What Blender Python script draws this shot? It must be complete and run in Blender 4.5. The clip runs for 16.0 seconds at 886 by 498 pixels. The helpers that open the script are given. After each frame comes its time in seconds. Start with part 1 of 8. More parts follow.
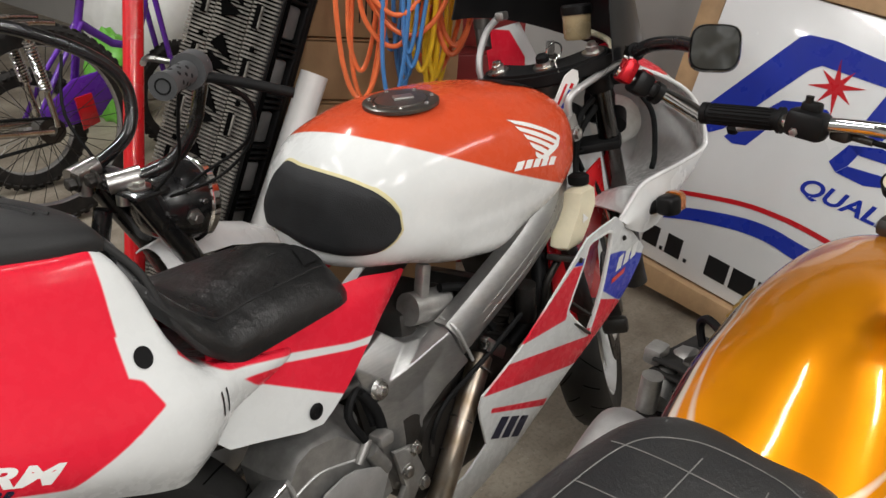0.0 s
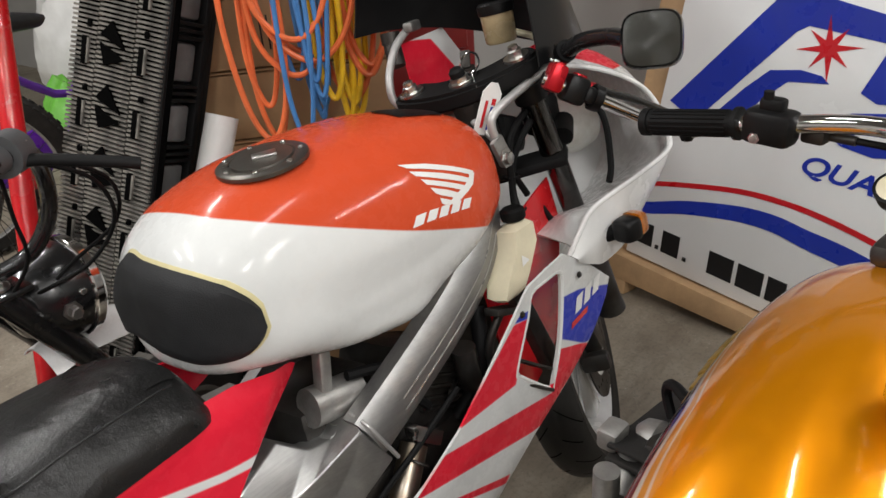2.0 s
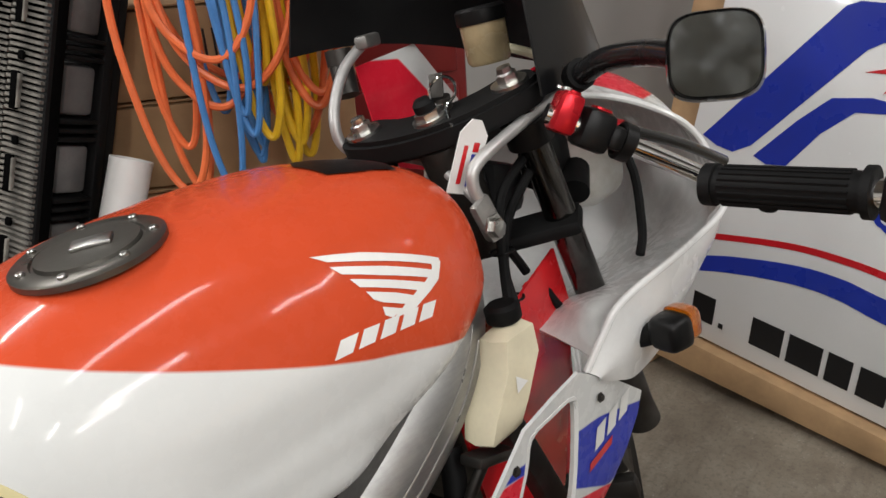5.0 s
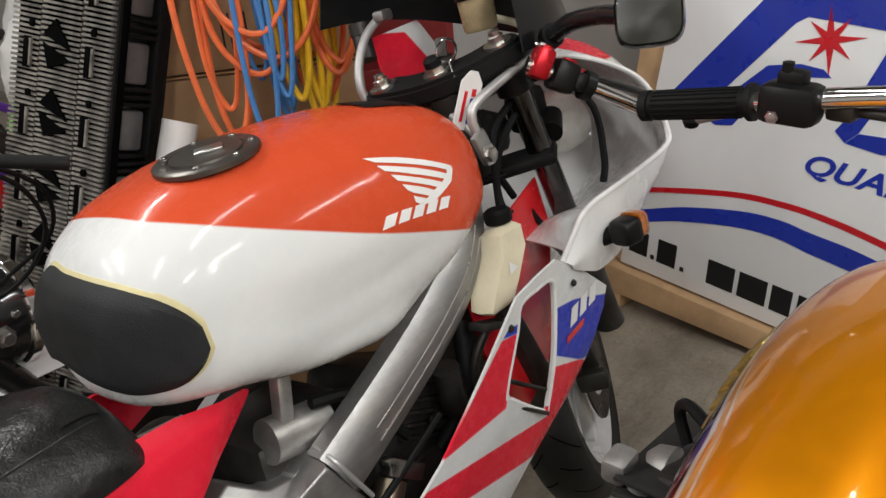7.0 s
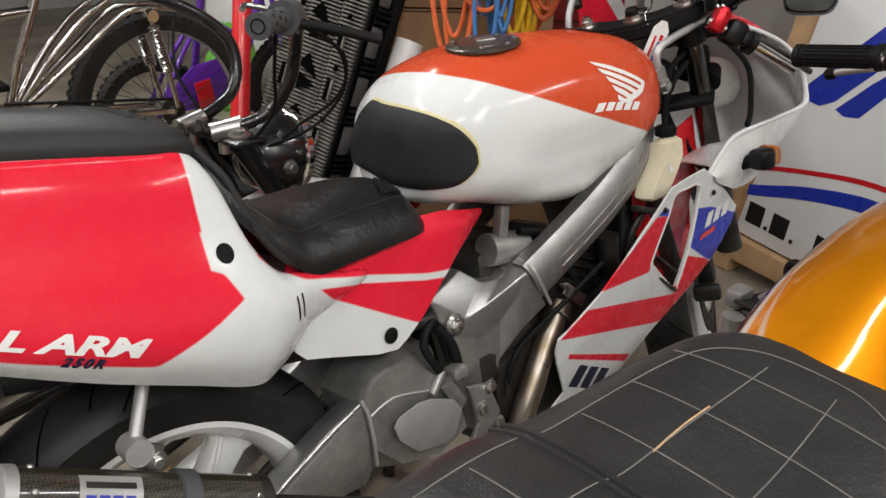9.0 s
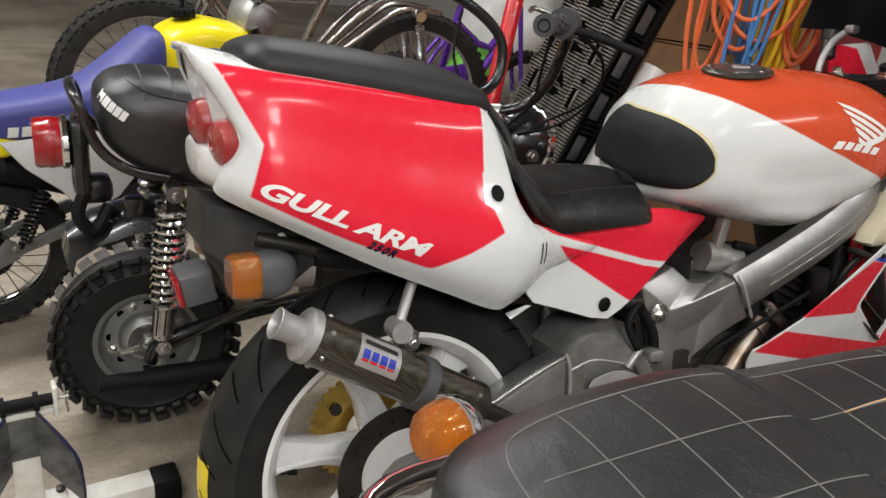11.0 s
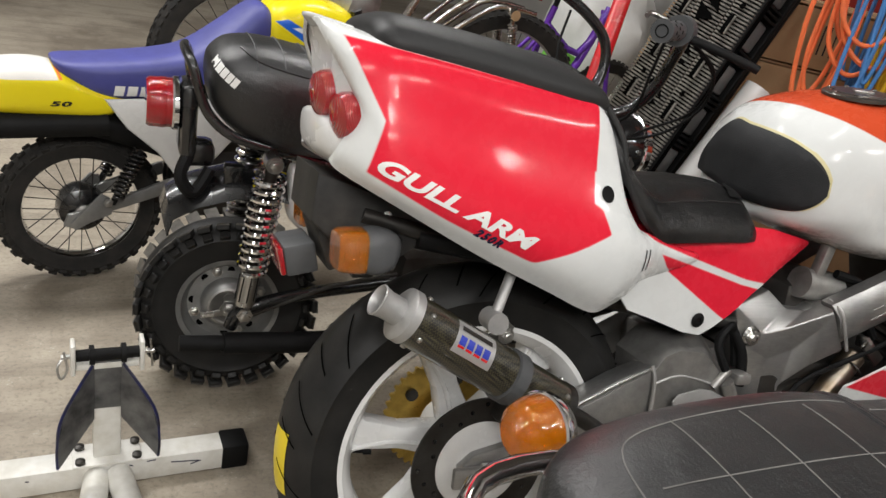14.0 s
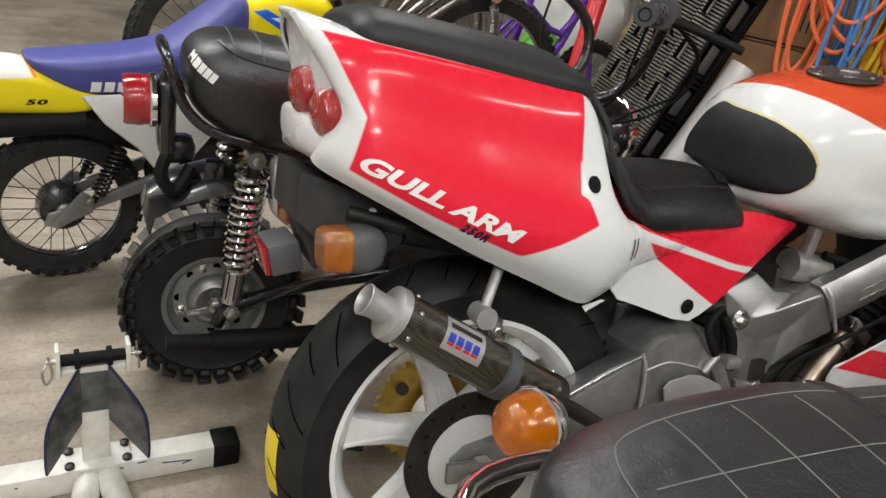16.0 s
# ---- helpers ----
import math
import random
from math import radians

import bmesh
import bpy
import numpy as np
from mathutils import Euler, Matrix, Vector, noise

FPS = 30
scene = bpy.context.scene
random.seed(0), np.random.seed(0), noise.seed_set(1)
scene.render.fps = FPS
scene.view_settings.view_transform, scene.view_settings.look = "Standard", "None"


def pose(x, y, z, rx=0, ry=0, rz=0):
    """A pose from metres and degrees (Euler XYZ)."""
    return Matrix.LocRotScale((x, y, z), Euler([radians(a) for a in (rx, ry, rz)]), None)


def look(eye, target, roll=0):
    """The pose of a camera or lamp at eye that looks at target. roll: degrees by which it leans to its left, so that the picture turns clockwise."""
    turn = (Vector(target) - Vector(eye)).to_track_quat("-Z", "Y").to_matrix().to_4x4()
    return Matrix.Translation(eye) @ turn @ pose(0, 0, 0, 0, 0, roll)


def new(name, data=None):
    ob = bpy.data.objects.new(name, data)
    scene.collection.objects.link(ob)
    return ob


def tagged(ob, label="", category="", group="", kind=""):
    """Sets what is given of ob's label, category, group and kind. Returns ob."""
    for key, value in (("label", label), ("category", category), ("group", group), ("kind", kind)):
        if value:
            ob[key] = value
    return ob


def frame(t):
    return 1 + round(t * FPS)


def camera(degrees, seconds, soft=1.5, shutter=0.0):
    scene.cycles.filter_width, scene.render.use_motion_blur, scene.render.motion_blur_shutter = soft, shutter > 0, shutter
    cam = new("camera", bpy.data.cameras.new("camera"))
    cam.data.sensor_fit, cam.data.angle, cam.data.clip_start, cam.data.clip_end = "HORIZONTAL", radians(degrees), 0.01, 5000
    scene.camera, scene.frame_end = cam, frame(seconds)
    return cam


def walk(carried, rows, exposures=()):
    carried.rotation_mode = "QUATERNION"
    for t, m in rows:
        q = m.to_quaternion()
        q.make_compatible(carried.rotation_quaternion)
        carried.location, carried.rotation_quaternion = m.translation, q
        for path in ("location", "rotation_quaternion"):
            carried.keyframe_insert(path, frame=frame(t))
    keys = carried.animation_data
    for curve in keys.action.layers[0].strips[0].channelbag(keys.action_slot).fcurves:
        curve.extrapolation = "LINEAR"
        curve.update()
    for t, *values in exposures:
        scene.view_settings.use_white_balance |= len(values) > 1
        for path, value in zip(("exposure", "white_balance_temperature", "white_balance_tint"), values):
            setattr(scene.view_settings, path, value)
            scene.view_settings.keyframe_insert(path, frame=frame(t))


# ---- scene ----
cam = camera(59.5, 16.0)
PATH = [
    (0, (-0.0033, 0.0210, 1.2566), (1.4320, 1.0933, 0.3677), 4.16),
    (0.5, (0.0195, 0.0340, 1.2531), (1.5312, 0.9871, 0.3552), 1.82),
    (1, (0.0677, 0.0470, 1.2389), (1.5921, 0.9383, 0.2999), 0.22),
    (1.5, (0.1753, 0.0360, 1.2449), (1.6607, 0.9898, 0.3049), -0.83),
    (2, (0.3204, 0.0330, 1.2565), (1.6911, 1.1648, 0.3400), -4.02),
    (2.5, (0.4253, 0.0720, 1.2516), (1.7176, 1.3017, 0.3473), -5.73),
    (3, (0.5193, 0.1320, 1.2344), (1.8133, 1.3603, 0.3306), -5.73),
    (3.5, (0.5971, 0.1780, 1.2123), (1.9155, 1.3880, 0.3191), -5.17),
    (3.7, (0.6265, 0.1900, 1.2033), (1.9508, 1.4021, 0.3218), -5.16),
    (5.8, (0.6555, 0.2370, 1.1553), (2.0610, 1.3661, 0.2895), -3.84),
    (6, (0.6228, 0.2140, 1.1615), (2.0277, 1.3409, 0.2918), -3.94),
    (6.5, (0.5233, 0.1460, 1.1720), (1.9329, 1.2730, 0.3100), -4.74),
    (7, (0.4134, 0.0910, 1.1772), (1.8234, 1.2128, 0.3092), -4.83),
    (7.5, (0.2875, 0.0310, 1.1835), (1.6858, 1.1624, 0.3089), -4.86),
    (8, (0.1741, 0.0000, 1.1809), (1.5378, 1.1748, 0.3089), -2.86),
    (8.5, (0.0684, -0.0300, 1.1738), (1.3842, 1.1989, 0.3029), 0.42),
    (9, (-0.0203, -0.0650, 1.1655), (1.2351, 1.2220, 0.2895), 1.48),
    (9.5, (-0.0908, -0.1080, 1.1611), (1.0349, 1.2899, 0.2787), 2.21),
    (9.7, (-0.1178, -0.1270, 1.1619), (0.9644, 1.3010, 0.2732), 2.73),
    (11.8, (-0.2383, -0.1880, 1.1267), (0.5914, 1.4426, 0.3189), 9.29),
    (12, (-0.2434, -0.1900, 1.1261), (0.5691, 1.4468, 0.3132), 9.47),
    (12.5, (-0.2615, -0.1900, 1.1242), (0.5340, 1.4542, 0.3094), 10.35),
    (13, (-0.2700, -0.1760, 1.1178), (0.5217, 1.4625, 0.2880), 11.04),
    (13.5, (-0.2824, -0.1610, 1.1116), (0.5105, 1.4713, 0.2708), 11.93),
    (14, (-0.2784, -0.1510, 1.1113), (0.5169, 1.4770, 0.2645), 12.03),
    (14.5, (-0.2653, -0.1490, 1.1125), (0.5372, 1.4689, 0.2532), 11.93),
    (15, (-0.2594, -0.1430, 1.1111), (0.5494, 1.4651, 0.2393), 11.53),
    (15.5, (-0.2600, -0.1390, 1.1171), (0.5554, 1.4639, 0.2420), 11.24),
    (16, (-0.2706, -0.1330, 1.1228), (0.5513, 1.4619, 0.2392), 10.94),
]
walk(cam, [(t, look(eye, target, roll)) for t, eye, target, roll in PATH])

# ---- world, lights, exposure ----
world = bpy.data.worlds.new("world")
scene.world = world
world.use_nodes = True
world.node_tree.nodes["Background"].inputs[0].default_value = (0.8, 0.85, 1.0, 1)
world.node_tree.nodes["Background"].inputs[1].default_value = 0.006
scene.view_settings.exposure = 0.0
CEIL = 2.75
TUBES = [  # x, y, watts
    (-0.9, 0.35, 11.5), (0.75, 0.35, 9.5), (2.0, -1.0, 22), (0.3, -1.3, 26), (-1.2, -1.3, 37), (-0.4, -2.1, 34),
    (-0.9, 2.2, 48), (0.9, 2.5, 28), (-1.8, 3.6, 44)]
for lx, ly, watts in TUBES:
    lamp = bpy.data.lights.new("tube_light", "AREA")
    lamp.shape, lamp.size, lamp.size_y = "RECTANGLE", 1.16, 0.07
    lamp.energy, lamp.color = watts, (1.0, 0.985, 0.965)
    ob = new("tube_light", lamp)
    ob.matrix_basis = pose(lx, ly, CEIL - 0.16, 0, 0, 25)


# ---- materials ----
def nodes_of(mat):
    mat.use_nodes = True
    nt = mat.node_tree
    return nt, nt.nodes["Principled BSDF"]


def col(c):
    return (c[0], c[1], c[2], 1.0)


def math_node(nt, op, a, b=None, clamp=False):
    n = nt.nodes.new("ShaderNodeMath")
    n.operation, n.use_clamp = op, clamp
    for k, v in enumerate((a, b)):
        if v is None:
            continue
        if isinstance(v, (int, float)):
            n.inputs[k].default_value = v
        else:
            nt.links.new(v, n.inputs[k])
    return n.outputs[0]


def mix_node(nt, fac, a, b):
    n = nt.nodes.new("ShaderNodeMix")
    n.data_type = "RGBA"
    for key, v in ((0, fac), (6, a), (7, b)):
        if isinstance(v, (int, float)):
            n.inputs[key].default_value = v
        elif isinstance(v, tuple):
            n.inputs[key].default_value = col(v)
        else:
            nt.links.new(v, n.inputs[key])
    return n.outputs[2]


def coords(nt):
    return nt.nodes.new("ShaderNodeTexCoord").outputs["Object"]


def noise_node(nt, scale, detail=4.0, vec=None, rough=0.55):
    n = nt.nodes.new("ShaderNodeTexNoise")
    n.inputs["Scale"].default_value, n.inputs["Detail"].default_value, n.inputs["Roughness"].default_value = scale, detail, rough
    nt.links.new(vec if vec is not None else coords(nt), n.inputs["Vector"])
    return n.outputs[0]


def ramp_node(nt, fac, a, b):
    n = nt.nodes.new("ShaderNodeMapRange")
    n.inputs["From Min"].default_value, n.inputs["From Max"].default_value = a, b
    nt.links.new(fac, n.inputs["Value"])
    return n.outputs[0]


def bump_node(nt, bsdf, height, strength, dist=0.002):
    n = nt.nodes.new("ShaderNodeBump")
    n.inputs["Strength"].default_value, n.inputs["Distance"].default_value = strength, dist
    nt.links.new(height, n.inputs["Height"])
    nt.links.new(n.outputs[0], bsdf.inputs["Normal"])


def surface(name, color, rough=0.5, metal=0.0, var=0.25, scale=14.0, grain=220.0, bump=0.15, dark=None, coat=0.0, dist=0.001, spec=0.5, lumps=0.0):
    """A worn surface: broad stains and fine grain in colour, gloss and relief."""
    mat = bpy.data.materials.new(name)
    nt, b = nodes_of(mat)
    big, fine = noise_node(nt, scale), noise_node(nt, grain, 3.0)
    dark = dark or tuple(c * (1 - var) for c in color)
    f = ramp_node(nt, big, 0.35, 0.7)
    c = mix_node(nt, f, tuple(color), dark)
    c2 = mix_node(nt, math_node(nt, "MULTIPLY", ramp_node(nt, fine, 0.45, 0.75), 0.5 * var), c, tuple(k * 0.55 for k in color))
    nt.links.new(c2, b.inputs["Base Color"])
    r = math_node(nt, "ADD", rough, math_node(nt, "MULTIPLY", math_node(nt, "SUBTRACT", big, 0.5), 0.35), True)
    nt.links.new(r, b.inputs["Roughness"])
    b.inputs["Metallic"].default_value = metal
    b.inputs["Coat Weight"].default_value = coat
    b.inputs["Coat Roughness"].default_value = 0.04
    b.inputs["Specular IOR Level"].default_value = spec
    if bump:
        bump_node(nt, b, math_node(nt, "ADD", fine, math_node(nt, "MULTIPLY", noise_node(nt, scale * 2.2, 5.0), lumps)) if lumps else fine, bump, dist)
    return mat


def brushed(name, color, rough, streak):
    """Bare alloy with fine rolling marks along the bar, dull patches and scratches."""
    mat = bpy.data.materials.new(name)
    nt, b = nodes_of(mat)
    mp = nt.nodes.new("ShaderNodeMapping")
    mp.inputs["Scale"].default_value = streak
    nt.links.new(coords(nt), mp.inputs["Vector"])
    lines = noise_node(nt, 1.0, 5.0, mp.outputs[0], 0.7)
    patch = noise_node(nt, 13.0, 6.0)
    c = mix_node(nt, ramp_node(nt, patch, 0.35, 0.7), tuple(color), tuple(k * 0.62 for k in color))
    c = mix_node(nt, math_node(nt, "MULTIPLY", ramp_node(nt, lines, 0.4, 0.7), 0.35), c, tuple(k * 0.5 for k in color))
    nt.links.new(c, b.inputs["Base Color"])
    nt.links.new(math_node(nt, "ADD", rough, math_node(nt, "MULTIPLY", math_node(nt, "SUBTRACT", patch, 0.5), 0.4), True), b.inputs["Roughness"])
    b.inputs["Metallic"].default_value = 0.9
    bump_node(nt, b, lines, 0.12, 0.0006)
    return mat


def hull(poly):
    """Half planes a*x + b*z + c > 0 of a convex outline given in order."""
    out, area = [], sum(p[0] * q[1] - q[0] * p[1] for p, q in zip(poly, poly[1:] + poly[:1]))
    for p, q in zip(poly, poly[1:] + poly[:1]):
        dx, dz = q[0] - p[0], q[1] - p[1]
        ln = math.hypot(dx, dz)
        a, b = (-dz / ln, dx / ln) if area > 0 else (dz / ln, -dx / ln)
        out.append((a, b, -a * p[0] - b * p[1]))
    return out


def livery(name, base, regions, rough=0.24, coat=0.3, dirt=0.12, edge=0.0012):
    """Gloss paint with decal regions, each (colour, [convex outlines in x, z])."""
    mat = bpy.data.materials.new(name)
    nt, b = nodes_of(mat)
    sep = nt.nodes.new("ShaderNodeSeparateXYZ")
    nt.links.new(coords(nt), sep.inputs[0])
    x, z = sep.outputs[0], sep.outputs[2]
    stain = ramp_node(nt, noise_node(nt, 9.0, 6.0), 0.5, 0.85)
    c = mix_node(nt, math_node(nt, "MULTIPLY", stain, dirt), tuple(base), tuple(k * 0.6 for k in base))
    for color, outlines in regions:
        best = None
        for poly in outlines:
            m = None
            for a, bb, cc in hull(list(poly)):
                d = math_node(nt, "ADD", math_node(nt, "ADD", math_node(nt, "MULTIPLY", x, a), math_node(nt, "MULTIPLY", z, bb)), cc)
                m = d if m is None else math_node(nt, "SMOOTH_MIN", m, d)
                if m is not d:
                    m.node.inputs[2].default_value = 0.004
            best = m if best is None else math_node(nt, "MAXIMUM", best, m)
        c = mix_node(nt, ramp_node(nt, best, -edge, edge), c, mix_node(nt, math_node(nt, "MULTIPLY", stain, dirt), tuple(color), tuple(k * 0.7 for k in color)))
    nt.links.new(c, b.inputs["Base Color"])
    fine = noise_node(nt, 60.0, 5.0)
    nt.links.new(math_node(nt, "ADD", rough, math_node(nt, "MULTIPLY", ramp_node(nt, fine, 0.4, 0.8), 0.12)), b.inputs["Roughness"])
    b.inputs["Coat Weight"].default_value, b.inputs["Coat Roughness"].default_value = coat, 0.075
    b.inputs["Specular IOR Level"].default_value = 0.1
    bump_node(nt, b, noise_node(nt, 25.0, 2.0), 0.04, 0.001)
    return mat


def clear_plastic(name, color, rough=0.08, clear=0.4):
    mat = bpy.data.materials.new(name)
    nt, b = nodes_of(mat)
    b.inputs["Base Color"].default_value = col(color)
    b.inputs["Roughness"].default_value = rough
    b.inputs["Coat Weight"].default_value = 1.0
    b.inputs["Transmission Weight"].default_value = clear
    b.inputs["IOR"].default_value = 1.45
    w = nt.nodes.new("ShaderNodeTexWave")
    w.inputs["Scale"].default_value = 160.0
    nt.links.new(coords(nt), w.inputs["Vector"])
    bump_node(nt, b, w.outputs[1], 0.4, 0.0015)
    return mat


RED, ORANGE_RED, WHITE, BLUE = (0.72, 0.019, 0.042), (0.56, 0.07, 0.025), (0.66, 0.67, 0.66), (0.03, 0.05, 0.42)
M = {
    "black_rubber": surface("black_rubber", (0.005, 0.005, 0.0052), 0.62, var=0.5, bump=0.3, spec=0.18),
    "tyre": surface("tyre", (0.012, 0.0119, 0.0117), 0.5, var=0.4, scale=20, bump=0.25, dark=(0.022, 0.021, 0.0195), spec=0.28),
    "old_tyre": surface("old_tyre", (0.016, 0.0155, 0.015), 0.75, var=0.4, scale=25, bump=0.4, dark=(0.034, 0.031, 0.028), spec=0.24),
    "seat_vinyl": surface("seat_vinyl", (0.0145, 0.015, 0.016), 0.38, var=0.5, scale=10, grain=420, bump=0.5, dark=(0.016, 0.0155, 0.015), spec=0.6, lumps=7.0),
    "rider_vinyl": surface("rider_vinyl", (0.008, 0.008, 0.0083), 0.30, var=0.5, scale=12, grain=420, bump=0.5, dark=(0.013, 0.0128, 0.0125), spec=0.5, lumps=8.0),
    "foam": surface("foam", (0.022, 0.0225, 0.024), 0.6, var=0.4, grain=500, bump=0.6, spec=0.24),
    "black_plastic": surface("black_plastic", (0.005, 0.005, 0.0052), 0.45, var=0.4, bump=0.2, spec=0.24),
    "black_paint": surface("black_paint", (0.008, 0.008, 0.0085), 0.25, var=0.3, bump=0.05, coat=0.5),
    "matt_black": surface("matt_black", (0.005, 0.005, 0.0052), 0.65, var=0.3, bump=0.1, spec=0.24),
    "aluminium": surface("aluminium", (0.52, 0.515, 0.505), 0.46, 0.65, var=0.25, scale=18, grain=300, bump=0.15),
    "cast_aluminium": surface("cast_aluminium", (0.46, 0.45, 0.43), 0.45, 0.8, var=0.5, scale=16, grain=260, bump=0.25),
    "steel": surface("steel", (0.55, 0.54, 0.52), 0.3, 1.0, var=0.3, bump=0.08),
    "dark_steel": surface("dark_steel", (0.062, 0.06, 0.057), 0.45, 0.7, var=0.5, bump=0.2, dark=(0.03, 0.024, 0.019)),
    "cap_metal": surface("cap_metal", (0.13, 0.122, 0.108), 0.35, 0.8, var=0.3, bump=0.1),
    "pipe_steel": surface("pipe_steel", (0.36, 0.32, 0.27), 0.35, 0.95, var=0.4, scale=22, bump=0.1, dark=(0.24, 0.18, 0.12)),
    "fork_chrome": surface("fork_chrome", (0.14, 0.135, 0.13), 0.18, 1.0, var=0.4, scale=30, bump=0.05),
    "red_anodised": surface("red_anodised", (0.55, 0.01, 0.02), 0.3, 0.6, var=0.2, bump=0.05),
    "navy": surface("navy", (0.01, 0.012, 0.04), 0.3, var=0.2, bump=0.05),
    "smoked": surface("smoked", (0.004, 0.004, 0.0045), 0.32, var=0.3, scale=6, bump=0.02, dark=(0.009, 0.009, 0.009), spec=0.25),
    "thread": surface("thread", (0.17, 0.165, 0.155), 0.7, var=0.4, bump=0.2),
    "dial_black": surface("dial_black", (0.02, 0.03, 0.03), 0.3, var=0.2, bump=0.0),
    "sign_white": surface("sign_white", (0.78, 0.79, 0.79), 0.22, var=0.06, scale=4, bump=0.02, coat=0.5),
    "sign_blue": surface("sign_blue", (0.015, 0.035, 0.36), 0.3, var=0.1, bump=0.02),
    "sign_red": surface("sign_red", (0.55, 0.012, 0.02), 0.3, var=0.1, bump=0.02),
    "sign_black": surface("sign_black", (0.01, 0.01, 0.011), 0.35, var=0.2, bump=0.02),
    # Glossless near-black: the shade inside holes and grooves, put into the colour.
    "recess_shade": surface("recess_shade", (0.0025, 0.0025, 0.0025), 0.95, var=0.2, bump=0.0, spec=0.02),
    "deck_rubber": surface("deck_rubber", (0.015, 0.015, 0.0155), 0.5, var=0.4, scale=9, grain=300, bump=0.25, dark=(0.024, 0.0235, 0.023), spec=0.33),
    "pallet_black": surface("pallet_black", (0.005, 0.005, 0.0052), 0.55, var=0.4, scale=18, bump=0.3, spec=0.18),
    "pallet_grey": surface("pallet_grey", (0.25, 0.235, 0.205), 0.8, var=0.6, scale=22, grain=160, bump=0.4, dark=(0.03, 0.029, 0.027), spec=0.3),
    "pallet_side": surface("pallet_side", (0.15, 0.15, 0.147), 0.5, var=0.5, scale=12, bump=0.2),
    "tape": surface("tape", (0.5, 0.36, 0.2), 0.25, var=0.1, bump=0.05),
    "cabinet_red": surface("cabinet_red", (0.22, 0.012, 0.012), 0.35, var=0.3, scale=6, bump=0.05),
    "chipped_white": surface("chipped_white", (0.74, 0.73, 0.69), 0.4, var=0.2, scale=30, grain=90, bump=0.1, dark=(0.6, 0.58, 0.52)),
    "cradle_black": surface("cradle_black", (0.17, 0.17, 0.168), 0.42, 0.3, var=0.5, scale=16, bump=0.2, dark=(0.022, 0.022, 0.024)),
    "dusty_black": surface("dusty_black", (0.016, 0.0155, 0.015), 0.6, var=0.6, scale=16, grain=90, bump=0.35, dark=(0.05, 0.047, 0.043), spec=0.3),
    "cradle_blue": surface("cradle_blue", (0.012, 0.016, 0.09), 0.35, var=0.6, scale=40, bump=0.2, dark=(0.008, 0.008, 0.012)),
    "chrome": surface("chrome", (0.82, 0.82, 0.82), 0.08, 1.0, var=0.08, scale=30, bump=0.0),
    "brass": surface("brass", (0.62, 0.42, 0.1), 0.35, 0.9, var=0.4, scale=30, bump=0.15),
    "white_paint": surface("white_paint", (0.78, 0.78, 0.77), 0.25, var=0.12, coat=0.4, bump=0.05),
    "white_plain": surface("white_plain", (0.8, 0.8, 0.78), 0.4, var=0.1, bump=0.05),
    "red_paint": surface("red_paint", (0.62, 0.015, 0.02), 0.25, var=0.2, coat=0.5, bump=0.05),
    "blue_paint": surface("blue_paint", (0.03, 0.05, 0.4), 0.3, var=0.2, coat=0.3, bump=0.05),
    "purple_paint": surface("purple_paint", (0.14, 0.03, 0.42), 0.25, var=0.2, coat=0.5, bump=0.05),
    "green_paint": surface("green_paint", (0.2, 0.6, 0.08), 0.4, var=0.2),
    "gold_paint": surface("gold_paint", (0.75, 0.27, 0.004), 0.2, 0.25, var=0.2, scale=3, grain=900, coat=1.0, bump=0.02, dark=(0.68, 0.22, 0.004)),
    "yellow_plastic": surface("yellow_plastic", (0.8, 0.62, 0.02), 0.35, var=0.1, bump=0.1),
    "blue_vinyl": surface("blue_vinyl", (0.06, 0.065, 0.27), 0.5, var=0.2, grain=400, bump=0.3),
    "cardboard": surface("cardboard", (0.44, 0.27, 0.14), 0.85, var=0.2, scale=8, grain=120, bump=0.2),
    "wood": surface("wood", (0.56, 0.36, 0.19), 0.65, var=0.3, scale=10, grain=90, bump=0.2),
    "orange_cord": surface("orange_cord", (0.88, 0.19, 0.06), 0.42, var=0.2, scale=30),
    "blue_cord": surface("blue_cord", (0.07, 0.24, 0.56), 0.42, var=0.2, scale=30),
    "yellow_cord": surface("yellow_cord", (0.82, 0.5, 0.02), 0.42, var=0.25, scale=30),
    "pvc": surface("pvc", (0.8, 0.8, 0.78), 0.35, var=0.08),
    "bottle": surface("bottle", (0.78, 0.71, 0.52), 0.35, var=0.2, scale=12, bump=0.05),
    "fibreglass": surface("fibreglass", (0.7, 0.62, 0.34), 0.5, var=0.25, bump=0.2),
    "red_lens": clear_plastic("red_lens", (0.44, 0.003, 0.009), 0.05, 0.3),
    "amber_lens": clear_plastic("amber_lens", (0.98, 0.30, 0.003), 0.05, 0.75),
    "old_fluid": surface("old_fluid", (0.42, 0.33, 0.19), 0.25, var=0.35, scale=25, bump=0.05),
    "rim_grey": surface("rim_grey", (0.26, 0.26, 0.255), 0.4, 0.5, var=0.3, scale=20, bump=0.1),
    "worn_rubber": surface("worn_rubber", (0.12, 0.11, 0.096), 0.8, var=0.5, scale=40, grain=300, bump=0.4, dark=(0.06, 0.056, 0.05)),
    "grip_grey": surface("grip_grey", (0.075, 0.077, 0.08), 0.55, var=0.3, bump=0.2),
    "chrome_worn": surface("chrome_worn", (0.6, 0.58, 0.55), 0.22, 1.0, var=0.3, scale=30, bump=0.05, dark=(0.38, 0.34, 0.3)),
    "mirror_glass": surface("mirror_glass", (0.5, 0.52, 0.52), 0.12, 1.0, var=0.25, scale=40, bump=0.0),
